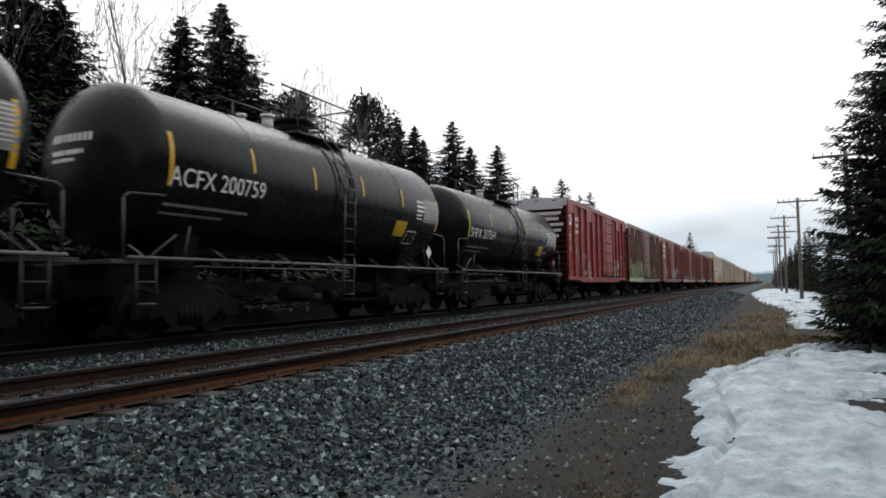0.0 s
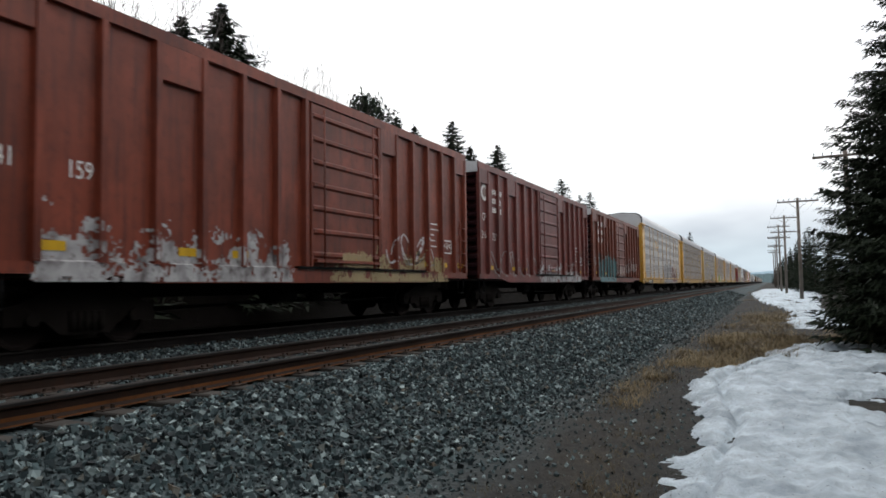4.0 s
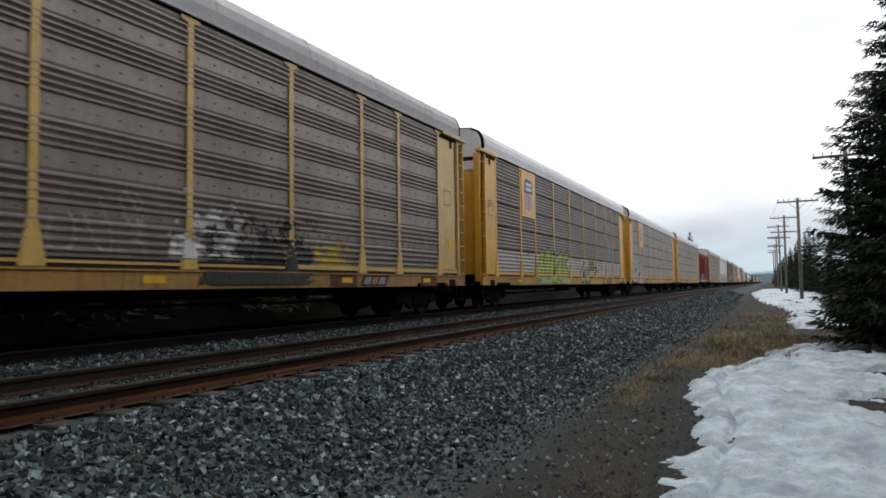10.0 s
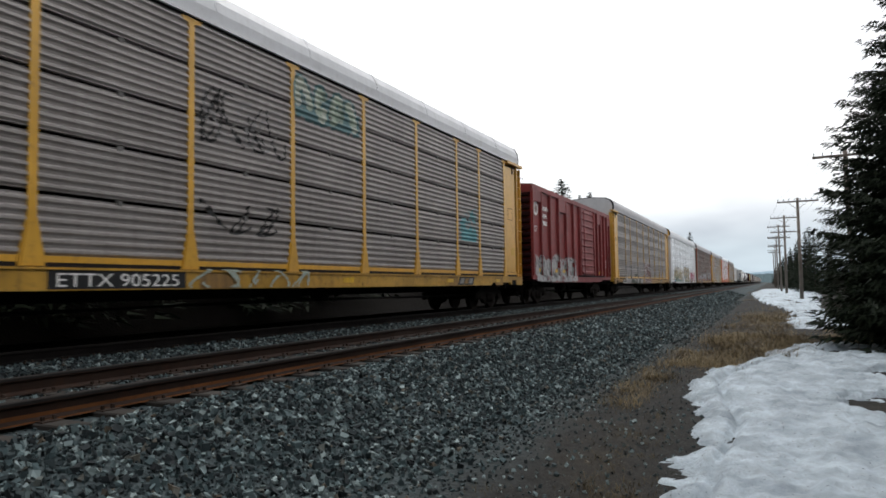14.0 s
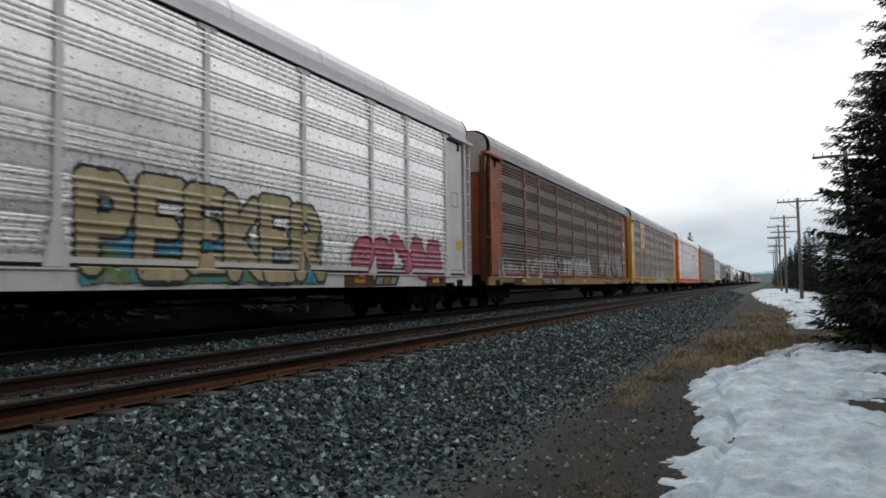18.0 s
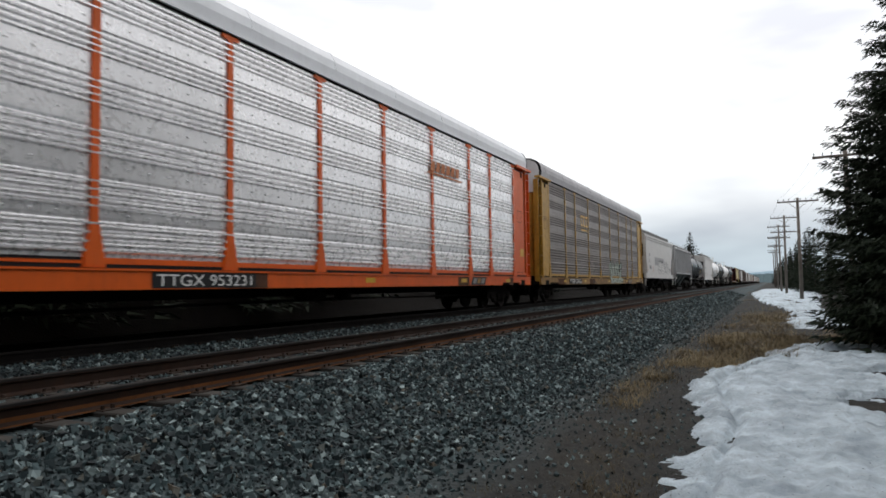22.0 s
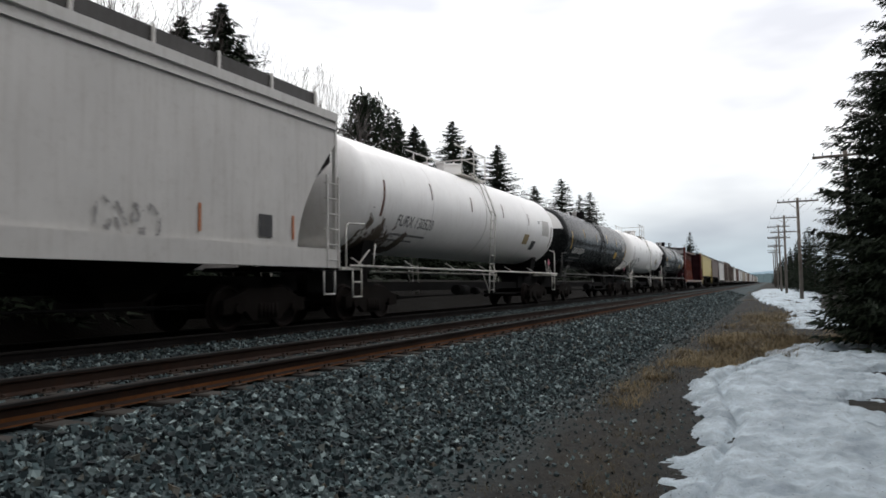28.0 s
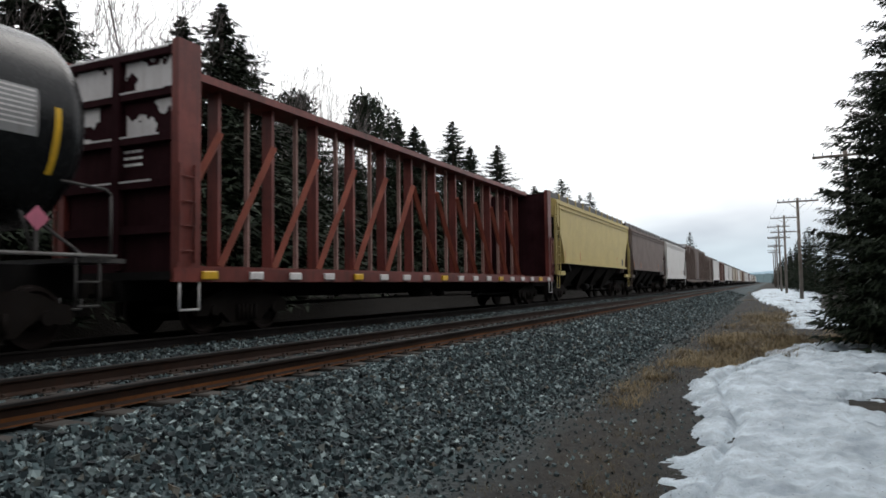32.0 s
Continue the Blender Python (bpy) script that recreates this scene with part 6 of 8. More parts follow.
auto_rack(350.5, 377.8, "silver auto rack with colourful sprayed tags", M_LIGHTGREY, M_SILVER, "bands", M_ROOF, seed=8, cap_m=M_YELLOW, sill_m=M_LIGHTGREY, sign=None,
       tags=[(353.5, 361.7, 1.0, 2.7, "piece", "gold", "black", 121, 6, "bluecloud"), (363.1, 369.1, 0.95, 2.75, "piece", "gold", "black", 122, 6, "bluecloud", "PEEKER"), (370.4, 375.4, 1.05, 2.3, "piece", "pink", "crimson", 123, 5)])
auto_rack(378.95, 406.4, "rust-brown auto rack with pale tags along its foot", M_RUSTPOST, M_RUSTP, "bands", M_ROOFBR, seed=9, sill_m=M_YELDARK, dirty=True, mark=("TTGX 159632", 6.7), cap_m=M_ROOFBR,
       tags=[(380.2, 385.6, 1.25, 2.1, "scuff", "dirtywhite", "black", 131, 4, None, "", 0.1, "white sprayed patches", 0.0), (385.85, 387.5, 1.25, 2.2, "piece", "softwhite", "faint", 132, 2), (387.8, 388.8, 1.25, 2.25, "piece", "softwhite", "black", 133, 1), (389.1, 391.0, 1.25, 2.25, "piece", "dirtywhite", "black", 134, 2), (390.9, 395.3, 1.1, 2.3, "piece", "dirtywhite", "softwhite", 135, 5), (397.5, 404.4, 1.25, 2.7, "piece", "faint", "softwhite", 136, 4, "black")])
auto_rack(407.35, 434.8, "yellow auto rack with grey ribbed sides and shield", M_YELLOW, M_PANELD, "bands", M_ROOFBR, seed=10, sign=("shield", 4.7), mark=("TTGX 942670", 5.8),
       tags=[(418.9, 422.3, 0.95, 2.1, "piece", "faint", "white", 141, 4, "mint"), (422.3, 425.9, 0.9, 2.1, "piece", "mintpatch", "softwhite", 142, 3, "mintpatch")])
auto_rack(436.0, 463.3, "orange auto rack with bright silver sides", M_ORANGE, M_SILVER, "bands", M_ROOFW, seed=11, sign=("script", 17.8), mark=("TTGX 953231", 7.6))
auto_rack(464.4, 491.85, "weathered yellow auto rack with dark ribbed sides", M_YELMID, M_PANELD, "bands", M_ROOFBR, seed=12, sill_m=M_YELDARK, sign=("letters", 7.6), mark=("TTGX 157674", 5.0),
       tags=[(471.6, 473.5, 1.4, 2.5, "scuff", "softwhite", "white", 151, 4, None, "", 0.1, "pale spray patch", 0.02), (473.9, 477.8, 0.86, 2.1, "line", "black", "black", 152, 5), (479.2, 483.2, 0.9, 2.3, "piece", "mint", "black", 153, 5, "mintpatch", "SASSE"), (485.2, 488.5, 1.5, 2.1, "line", "softwhite", "softwhite", 154, 5, None, "", 0.5)])
covered_hopper(492.9, 511.25, "off-white covered hopper with black outlined tags", M_HOPWHITE, 0, 1, number="98120", mark="ACFX",
       tags=[(504.7, 507.2, 1.5, 2.85, "piece", "hopper", "black", 161, 4, None, "BORD", 0.0), (500.8, 503.75, 1.30, 2.9, "bubble", "hopper", "black", 162, 4)])
patch(CARS[-1][0], "painted_out_strip", 1.503, -3.4, 2.4, 2.45, 3.15, M_PAINTOUT, "grey strip of overpainting")
covered_hopper(512.7, 530.1, "grey ribbed covered hopper with dark ends", M_HOPGREY, 16, 2, low=1.9, sill=False, top=4.72, number="482267", hood=False)
tank_car(530.6, 549.3, "black tank car behind a ribbed hopper", M_BLACK, M_STEELBAR, r=1.5, zc=3.1, seed=4)
covered_hopper(549.7, 567.7, "white covered hopper with orange reflector strips", M_HOPWHITE, 0, 3, number="59682",
       tags=[(561.2, 562.5, 1.65, 2.3, "line", "softwhite", "softwhite", 165, 4, None, "", 0.45)])
tank_car(567.95, 586.5, "white tank car with black numbers and white rails", M_WHITE, M_RAILWHITE, r=1.55, zc=3.35, seed=5, number="FURX 130520", text_y=0.45)
tank_car(587.2, 604.8, "long black tank car with white head cap", M_BLACK, M_STEELBAR, r=1.55, zc=3.3, seed=7, number="DBUX 300394", text_y=0.1, head_patch=True, top="low")
tank_car(605.4, 622.85, "white tank car with stained leading end", M_WHITE, M_RAILWHITE, r=1.55, zc=3.35, seed=6, number="FURX 130467", text_y=0.3)
tank_car(623.7, 641.1, "black tank car with white head and small rails", M_BLACK, M_STEELBAR, r=1.55, zc=3.3, seed=9, number="DBUX 300914", text_y=0.1, head_patch=True, top="low")
centrebeam_flat(641.8, 664.6, "empty dark red centre-beam lumber car", M_MAROON)
covered_hopper(665.1, 684.0, "pale yellow covered hopper with slanted ends", M_HOPYEL, 0, 5, low=1.9, sill=False, chutes=4)
covered_hopper(684.5, 703.0, "grey-brown covered hopper with sloping ends", M_HOPBRN, 0, 6, low=1.9, sill=False, chutes=4)
covered_hopper(703.5, 721.3, "off-white covered hopper behind a brown one", M_HOPWHITE, 0, 7)
boxcar(722.0, 749.2, "long dark brown high boxcar", M_HOPBRN, 11, (10.5, 16.5), 8, 8, top=5.6, name_rows=False)
boxcar(750.2, 765.6, "dark grey-brown boxcar behind a longer one", M_HOPBRN, 12, (7, 10), 5, 5, name_rows=False)
FAR = (("hopper", M_HOPWHITE, "off-white covered hopper far down the train"), ("boxcar", M_BROWN, "brown boxcar far down the train"),
       ("hopper", M_LIGHTGREY, "pale grey covered hopper far down the train"), ("hopper", M_HOPTAN, "tan covered hopper far down the train"))
s_at = 766.6
for far_i in range(25):
    far_kind, far_m, far_label = FAR[(0, 1, 2, 0, 3, 3, 2, 3, 1, 3, 2, 0)[far_i % 12]]
    if far_kind == "hopper":
        covered_hopper(s_at, s_at + 17.6, far_label, far_m, 0, far_i)
    else:
        boxcar(s_at, s_at + 15.8, far_label, far_m, far_i, name_rows=False)
    s_at += 18.6 if far_kind == "hopper" else 16.9


# ---- ground ----
def ground_height(x, y):
    """Cross-section of the line: two ballasted tracks, a shoulder, then the service path and the verge."""
    if x > -4.55:
        t = min(1.0, (x + 4.55) / 2.0)
        z = -0.17 + (SOIL + 0.17) * (t * t * (3 - 2 * t))
    elif x > -4.72:
        z = -0.17
    elif x > -12.9:
        z = -0.20 if -6.9 < x < -5.2 else -0.22
        if -9.5 < x < -7.4:     # ballast heaped a little between the tracks
            z += 0.07 * min(1.0, (x + 9.5) / 0.4, (-7.4 - x) / 0.4)
    else:
        t = min(1.0, (-12.9 - x) / 2.0)
        z = -0.17 - 0.75 * t
    if x > 3.0:
        z += min(0.5, (x - 3.0) * 0.10)
    if x < -14.5:
        z += min(1.2, (-14.5 - x) * 0.12)
    if -18.5 < x < -13.2:   # unseen low bank beside the far track, added to block the view beneath the train
        z += 1.95 * math.exp(-((x + 15.8) / 0.8) ** 2)
    return z


def soil_noise(x, y):
    if -4.55 > x > -12.9:
        return 0.012 * noise.noise((x * 3, y * 3, 0))
    return 0.035 * noise.noise((x * 0.9, y * 0.9, 3)) + 0.018 * noise.noise((x * 4, y * 4, 1))


def spread(stops):
    out = []
    for a, b, n in stops:
        out += [a + (b - a) * i / n for i in range(n)]
    return out + [stops[-1][1]]


gx = spread([(-3000, -200, 6), (-200, -40, 8), (-40, -18, 12), (-18, -13, 16), (-13, -4.6, 42), (-4.6, 3, 76), (3, 10, 20), (10, 60, 10), (60, 200, 6), (200, 3000, 6)])
gy = spread([(-3000, -100, 5), (-100, -5, 10), (-5, 2, 10), (2, 30, 220), (30, 80, 80), (80, 300, 40), (300, 4800, 20)])
gverts = [(x, y, ground_height(x, y) + (soil_noise(x, y) if -40 < x < 40 and -10 < y < 150 else 0)) for y in gy for x in gx]
gw = len(gx)
gfaces = [(j * gw + i, j * gw + i + 1, (j + 1) * gw + i + 1, (j + 1) * gw + i) for j in range(len(gy) - 1) for i in range(gw - 1)]
gme = bpy.data.meshes.new("ground")
gme.from_pydata(gverts, [], gfaces)
for p in gme.polygons:
    p.use_smooth = True


def ground_material():
    m, n, l, b = nodes_of("ballast, dirt and forest floor", 0.95, 0, 0.2)
    v = coords(n, l, shift=False)
    sep = n.new("ShaderNodeSeparateXYZ")
    l.new(v, sep.inputs[0])
    wob = noise_of(n, l, v, 0.8, 4)
    add = n.new("ShaderNodeMath")
    add.operation = "MULTIPLY_ADD"
    add.inputs[1].default_value = 1.6
    l.new(wob, add.inputs[0])
    l.new(sep.outputs["X"], add.inputs[2])
    # ballast to dirt across the path's edge, dirt to grassy verge
    edge = n.new("ShaderNodeMapRange")
    edge.inputs["From Min"].default_value, edge.inputs["From Max"].default_value = -2.0, -1.0
    l.new(add.outputs[0], edge.inputs["Value"])
    cell = n.new("ShaderNodeTexVoronoi")
    cell.inputs["Scale"].default_value = 22.0
    l.new(v, cell.inputs[0])
    grey = mix_of(n, l, noise_of(n, l, v, 1.2, 4), (0.01968, 0.02788, 0.03034), (0.04592, 0.06068, 0.06396))
    stone = mix_of(n, l, ramp_of(n, l, cell.outputs["Color"], 0.2, 0.9), grey, (0.05904, 0.07544, 0.0779))
    fine = noise_of(n, l, v, 9.0, 6, 0.7)
    dirt = mix_of(n, l, ramp_of(n, l, fine, 0.35, 0.7), (0.0123, 0.0123, 0.01148), (0.0328, 0.03362, 0.03116))
    dirt = mix_of(n, l, ramp_of(n, l, noise_of(n, l, v, 1.1, 4), 0.52, 0.68), dirt, (0.03772, 0.03116, 0.02214))
    grit = n.new("ShaderNodeTexVoronoi")
    grit.inputs["Scale"].default_value = 70.0
    l.new(v, grit.inputs[0])
    dirt = mix_of(n, l, ramp_of(n, l, grit.outputs["Color"], 0.72, 0.9), dirt, (0.0697, 0.06724, 0.06232))
    dirt = mix_of(n, l, ramp_of(n, l, grit.outputs["Distance"], 0.35, 0.7), dirt, (0.00984, 0.00902, 0.00738))
    c = mix_of(n, l, edge.outputs[0], stone, dirt)
    # forest floor taken near-black, with the trees' shade in its colour
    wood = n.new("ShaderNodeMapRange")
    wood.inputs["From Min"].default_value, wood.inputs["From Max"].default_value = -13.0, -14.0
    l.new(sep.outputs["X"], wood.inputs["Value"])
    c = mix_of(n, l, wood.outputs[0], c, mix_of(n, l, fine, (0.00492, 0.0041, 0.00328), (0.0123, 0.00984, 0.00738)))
    bed_shade = n.new("ShaderNodeMapRange")   # shade beneath the train, painted near-black into the bed
    bed_shade.inputs["From Min"].default_value, bed_shade.inputs["From Max"].default_value = 1.5, 1.15
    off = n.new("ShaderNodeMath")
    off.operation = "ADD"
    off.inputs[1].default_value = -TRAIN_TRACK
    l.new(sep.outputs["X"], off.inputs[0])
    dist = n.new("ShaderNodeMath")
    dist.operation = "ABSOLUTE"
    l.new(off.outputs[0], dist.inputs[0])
    l.new(dist.outputs[0], bed_shade.inputs["Value"])
    c = mix_of(n, l, bed_shade.outputs[0], c, (0.009, 0.008, 0.0075))
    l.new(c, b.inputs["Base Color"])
    hgt = mix_of(n, l, edge.outputs[0], cell.outputs["Distance"], fine)
    bump_of(n, l, b, hgt, 0.8, 0.03)
    return m


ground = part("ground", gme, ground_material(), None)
tagged(ground, "dark crushed-stone ballast beside bare brown soil", "ground", kind="structure")

# ---- tracks ----
M_RAIL = paint("brown rusty rail web", (0.020, 0.010, 0.006), 0.8, 0.0, dirt=(0.05, 0.019, 0.007), amount=0.5, streak=0.1, vary=0.3, spec=0.15)
M_RAILFOOT = paint("orange rusty rail foot", (0.105, 0.040, 0.012), 0.9, 0.0, dirt=(0.022, 0.011, 0.007), amount=0.9, streak=0.1, vary=0.35, spec=0.1)
M_RAILTOP = paint("worn rail head", (0.016, 0.014, 0.013), 0.75, 0.0, dirt=(0.028, 0.018, 0.012), amount=0.4, streak=0.0, vary=0.2, spec=0.10)
M_TIE = paint("weathered timber sleeper", (0.040, 0.036, 0.032), 0.9, dirt=(0.018, 0.015, 0.013), amount=0.6, streak=0.1, vary=0.3, spec=0.1)
# sleepers and rails under the train carry its shade in their colour
M_SHADETIE = paint("timber and rail in painted shade", (0.009, 0.0075, 0.007), 0.9, dirt=(0.015, 0.011, 0.009), amount=0.4, streak=0.1, vary=0.2, spec=0.08)
M_PLATE = paint("rusted tie plate", (0.028, 0.018, 0.013), 0.85, 0.0, amount=0.4, spec=0.1)


def rail_mesh(y0, y1):
    bm = bmesh.new()
    slab(bm, [(-0.075, -0.175), (0.075, -0.175), (0.07, -0.160), (0.014, -0.14), (0.012, -0.05), (0.034, -0.04), (0.034, -0.012), (-0.034, -0.012), (-0.034, -0.04), (-0.012, -0.05), (-0.014, -0.14), (-0.07, -0.160)], "y", y0, y1)
    return bm


def head_mesh(y0, y1):
    return slab(bmesh.new(), [(-0.035, -0.030), (0.035, -0.030), (0.035, -0.008), (0.026, 0.0), (-0.026, 0.0), (-0.035, -0.008)], "y", y0, y1)


def tie_mesh():
    return bevelled(box(bmesh.new(), -1.28, 1.28, -0.11, 0.11, -0.36, -0.178), 0.012)


def plate_mesh():
    bm = box(bmesh.new(), -0.17, 0.17, -0.09, 0.09, -0.180, -0.168)
    for x, y in ((-0.11, 0.05), (0.11, -0.05), (0.11, 0.05), (-0.11, -0.05)):
        box(bm, x - 0.012, x + 0.012, y - 0.012, y + 0.012, -0.17, -0.135)
    return bm


def foot_strip(y0, y1):
    return slab(bmesh.new(), [(0.0160, -0.112), (0.022, -0.146), (0.072, -0.165), (0.078, -0.177), (0.016, -0.177)], "y", y0, y1)


def track(middle, label, first, last, web, timber, foot=None):
    root = new("railway_track")
    root.location = (middle, 0, 0)
    tagged(root, label, "railway track", kind="structure")
    for x in (-0.7535, 0.7535):
        r = part("rail", rail_mesh(-40, 1500), web, root, "brown rusty rail", (x, 0, 0))
        part("rail_head", head_mesh(-40, 1500), M_RAILTOP, r, "worn rail top")
        if foot and x > 0:
            part("rail_foot", foot_strip(-40, 1500), foot, r, "orange rust on the rail foot")
    rnd = random.Random(5)
    y = first
    while y < last:
        t = part("sleeper", shared(("sleeper",), tie_mesh), timber, root, "", (rnd.uniform(-0.06, 0.06), y, rnd.uniform(-0.012, 0.004)))
        t.rotation_euler = (0, 0, rnd.uniform(-0.02, 0.02))
        for x in (-0.7535, 0.7535):
            part("tie_plate", shared(("tie_plate",), plate_mesh), M_PLATE, t, "", (x - t.location.x, 0, -t.location.z))
        y += 0.54 + rnd.uniform(-0.03, 0.03)
    return root


track(NEAR_TRACK, "empty near track with rusty rails on timber sleepers", -12, 45, M_RAIL, M_TIE, M_RAILFOOT)
track(TRAIN_TRACK, "far track under the train on dark ballast", -8, 40, M_SHADETIE, M_SHADETIE)


# ---- loose ballast stones ----
def stone_field(name, label, zones, material, sink=0.3):
    """Very many small broken stones in one mesh; zones: x0, x1, y0, y1, spacing, least and most size, share kept."""
    rng = np.random.default_rng(7)
    cube = np.array([(-1, -1, -1), (1, -1, -1), (1, 1, -1), (-1, 1, -1), (-1, -1, 1), (1, -1, 1), (1, 1, 1), (-1, 1, 1)], float) * 0.8
    ctri = np.array([(0, 2, 1), (0, 3, 2), (4, 5, 6), (4, 6, 7), (0, 1, 5), (0, 5, 4), (1, 2, 6), (1, 6, 5), (2, 3, 7), (2, 7, 6), (3, 0, 4), (3, 4, 7)])
    octa = np.array([(1, 0, 0), (-1, 0, 0), (0, 1, 0), (0, -1, 0), (0, 0, 1), (0, 0, -1)], float)
    otri = np.array([(0, 2, 4), (2, 1, 4), (1, 3, 4), (3, 0, 4), (2, 0, 5), (1, 2, 5), (3, 1, 5), (0, 3, 5)])
    allv, allf, base = [], [], 0
    for x0, x1, y0, y1, step, s0, s1, keep in zones:
        nx, ny = int((x1 - x0) / step), int((y1 - y0) / step)
        px, py = np.meshgrid(np.arange(nx), np.arange(ny))
        px = x0 + (px.ravel() + rng.random(nx * ny)) * step
        py = y0 + (py.ravel() + rng.random(nx * ny)) * step
        sel = rng.random(len(px)) < keep * (np.clip((x1 - px) / 0.6, 0, 1) if -3 < x1 < -2 else 1)
        px, py = px[sel], py[sel]
        k = len(px)
        if not k:
            continue
        pz = np.array([ground_height(a, b) + soil_noise(a, b) for a, b in zip(px, py)])
        size = s0 + (s1 - s0) * rng.random(k) ** 2.2
        shape, faces = (cube, ctri) if step < 0.07 else (octa, otri)
        n = len(shape)
        v = shape[None] * (0.55 + 0.75 * rng.random((k, n, 1))) + (rng.random((k, n, 3)) - 0.5) * 0.5
        v = v * (size[:, None] * 0.5 * np.stack([0.8 + 0.5 * rng.random(k), 0.55 + 0.5 * rng.random(k), 0.35 + 0.5 * rng.random(k)], 1))[:, None, :]
        ang = rng.random((k, 3)) * 6.283
        for ax in range(3):
            c, s = np.cos(ang[:, ax])[:, None], np.sin(ang[:, ax])[:, None]
            i, j = [(1, 2), (0, 2), (0, 1)][ax]
            a, b = v[:, :, i].copy(), v[:, :, j].copy()
            v[:, :, i], v[:, :, j] = a * c - b * s, a * s + b * c
        v += np.stack([px, py, pz + size * (0.5 - sink) * 0.6], 1)[:, None, :]
        f = faces[None] + (np.arange(k) * n)[:, None, None] + base
        allv.append(v.reshape(-1, 3))
        allf.append(f.reshape(-1, 3))
        base += k * n
    v, f = np.concatenate(allv), np.concatenate(allf)
    me = bpy.data.meshes.new(name)
    me.vertices.add(len(v))
    me.vertices.foreach_set("co", v.ravel())
    me.loops.add(f.size)
    me.loops.foreach_set("vertex_index", f.ravel())
    me.polygons.add(len(f))
    me.polygons.foreach_set("loop_start", np.arange(0, f.size, 3))
    me.update(calc_edges=True)
    me.shade_flat()
    ob = part(name, me, material, None)
    return tagged(ob, label, "gravel", kind="stuff")


def stone_material(pale=1.0):
    m, n, l, b = nodes_of("broken trap rock", 0.8, 0, 0.25)
    geo = n.new("ShaderNodeNewGeometry")
    r = n.new("ShaderNodeValToRGB")
    e = r.color_ramp.elements
    e[0].position, e[0].color = 0.0, (0.005339, 0.0078, 0.00936, 1)
    e[1].position, e[1].color = 1.0, (0.2803, 0.3432, 0.3354, 1)
    for pos, col in ((0.46, (0.02336, 0.03588, 0.039, 1)), (0.74, (0.05873, 0.08736, 0.09204, 1)), (0.78, (0.08342, 0.0663, 0.0468, 1)), (0.82, (0.1001, 0.1404, 0.1443, 1)), (0.95, (0.2135, 0.2652, 0.2652, 1))):
        e.new(pos).color = col
    l.new(geo.outputs["Random Per Island"], r.inputs[0])
    v = coords(n, l, shift=False)
    for q in e if pale != 1 else ():
        q.color = (*(min(0.5, c * pale + (0.02 if pale > 1 else 0.0)) for c in q.color[:3]), 1)
    c = mix_of(n, l, noise_of(n, l, v, 60, 3), r.outputs[0], (0.5, 0.5, 0.5), "SOFT_LIGHT")
    l.new(c, b.inputs["Base Color"])
    bump_of(n, l, b, noise_of(n, l, v, 120, 3), 0.3, 0.004)
    return m


stone_field("ballast_stones", "loose dark grey crushed-stone ballast", [
    (-4.80, -2.3, 2.2, 12.0, 0.040, 0.028, 0.078, 1.0), (-4.80, -2.3, 12.0, 22.0, 0.058, 0.045, 0.095, 1.0), (-4.80, -2.3, 22.0, 46.0, 0.085, 0.06, 0.12, 1.0), (-4.80, -2.3, 46.0, 90.0, 0.14, 0.09, 0.17, 1.0),
    (-2.55, -2.0, 2.5, 16.0, 0.05, 0.02, 0.06, 0.45), (-2.55, -1.8, 16.0, 60.0, 0.09, 0.04, 0.09, 0.5), (-5.20, -4.80, 2.0, 26.0, 0.055, 0.025, 0.05, 0.35), (-2.3, -1.1, 2.6, 14.0, 0.07, 0.02, 0.06, 0.13)], stone_material())
stone_field("ballast_stones", "darker ballast along and between the tracks", [(-6.72, -5.36, 2.2, 30.0, 0.058, 0.03, 0.065, 0.85), (-9.65, -6.9, 3.5, 40.0, 0.058, 0.035, 0.085, 0.95), (-9.65, -6.9, 40.0, 70.0, 0.12, 0.07, 0.14, 0.95)], stone_material(0.68))


stone_field("path_pebbles", "small pale stones scattered over bare soil", [(-2.6, -0.6, 2.6, 9.0, 0.055, 0.010, 0.050, 0.30), (-2.6, -0.7, 9.0, 15.0, 0.070, 0.015, 0.055, 0.24), (-2.4, -1.0, 15.0, 40.0, 0.10, 0.02, 0.06, 0.2)], stone_material(1.25), 0.25)


# ---- snow ----
def snow_material():
    m, n, l, b = nodes_of("old granular snow", 0.7, 0, 0.3)
    v = coords(n, l, shift=False)
    big, fine = noise_of(n, l, v, 2.2, 5, 0.6), noise_of(n, l, v, 16, 5, 0.7)
    c = mix_of(n, l, ramp_of(n, l, big, 0.34, 0.62), (0.2774, 0.3296, 0.3715), (0.5304, 0.612, 0.6653))
    c = mix_of(n, l, ramp_of(n, l, noise_of(n, l, v, 6.5, 7, 0.75), 0.46, 0.66), c, (0.3427, 0.3895, 0.4234))
    c = mix_of(n, l, ramp_of(n, l, fine, 0.64, 0.76), c, (0.192, 0.168, 0.144))
    speck = noise_of(n, l, v, 34, 2)
    c = mix_of(n, l, ramp_of(n, l, speck, 0.675, 0.73), c, (0.056, 0.044, 0.032))
    l.new(c, b.inputs["Base Color"])
    bump_of(n, l, b, mix_of(n, l, 0.5, noise_of(n, l, v, 9, 6, 0.75), noise_of(n, l, v, 30, 5, 0.7)), 1.0, 0.06)
    return m


def lerp_table(table, y):
    for (a, u), (b, w) in zip(table[:-1], table[1:]):
        if a <= y <= b:
            return u + (w - u) * (y - a) / (b - a)
    return table[0][1] if y < table[0][0] else table[-1][1]


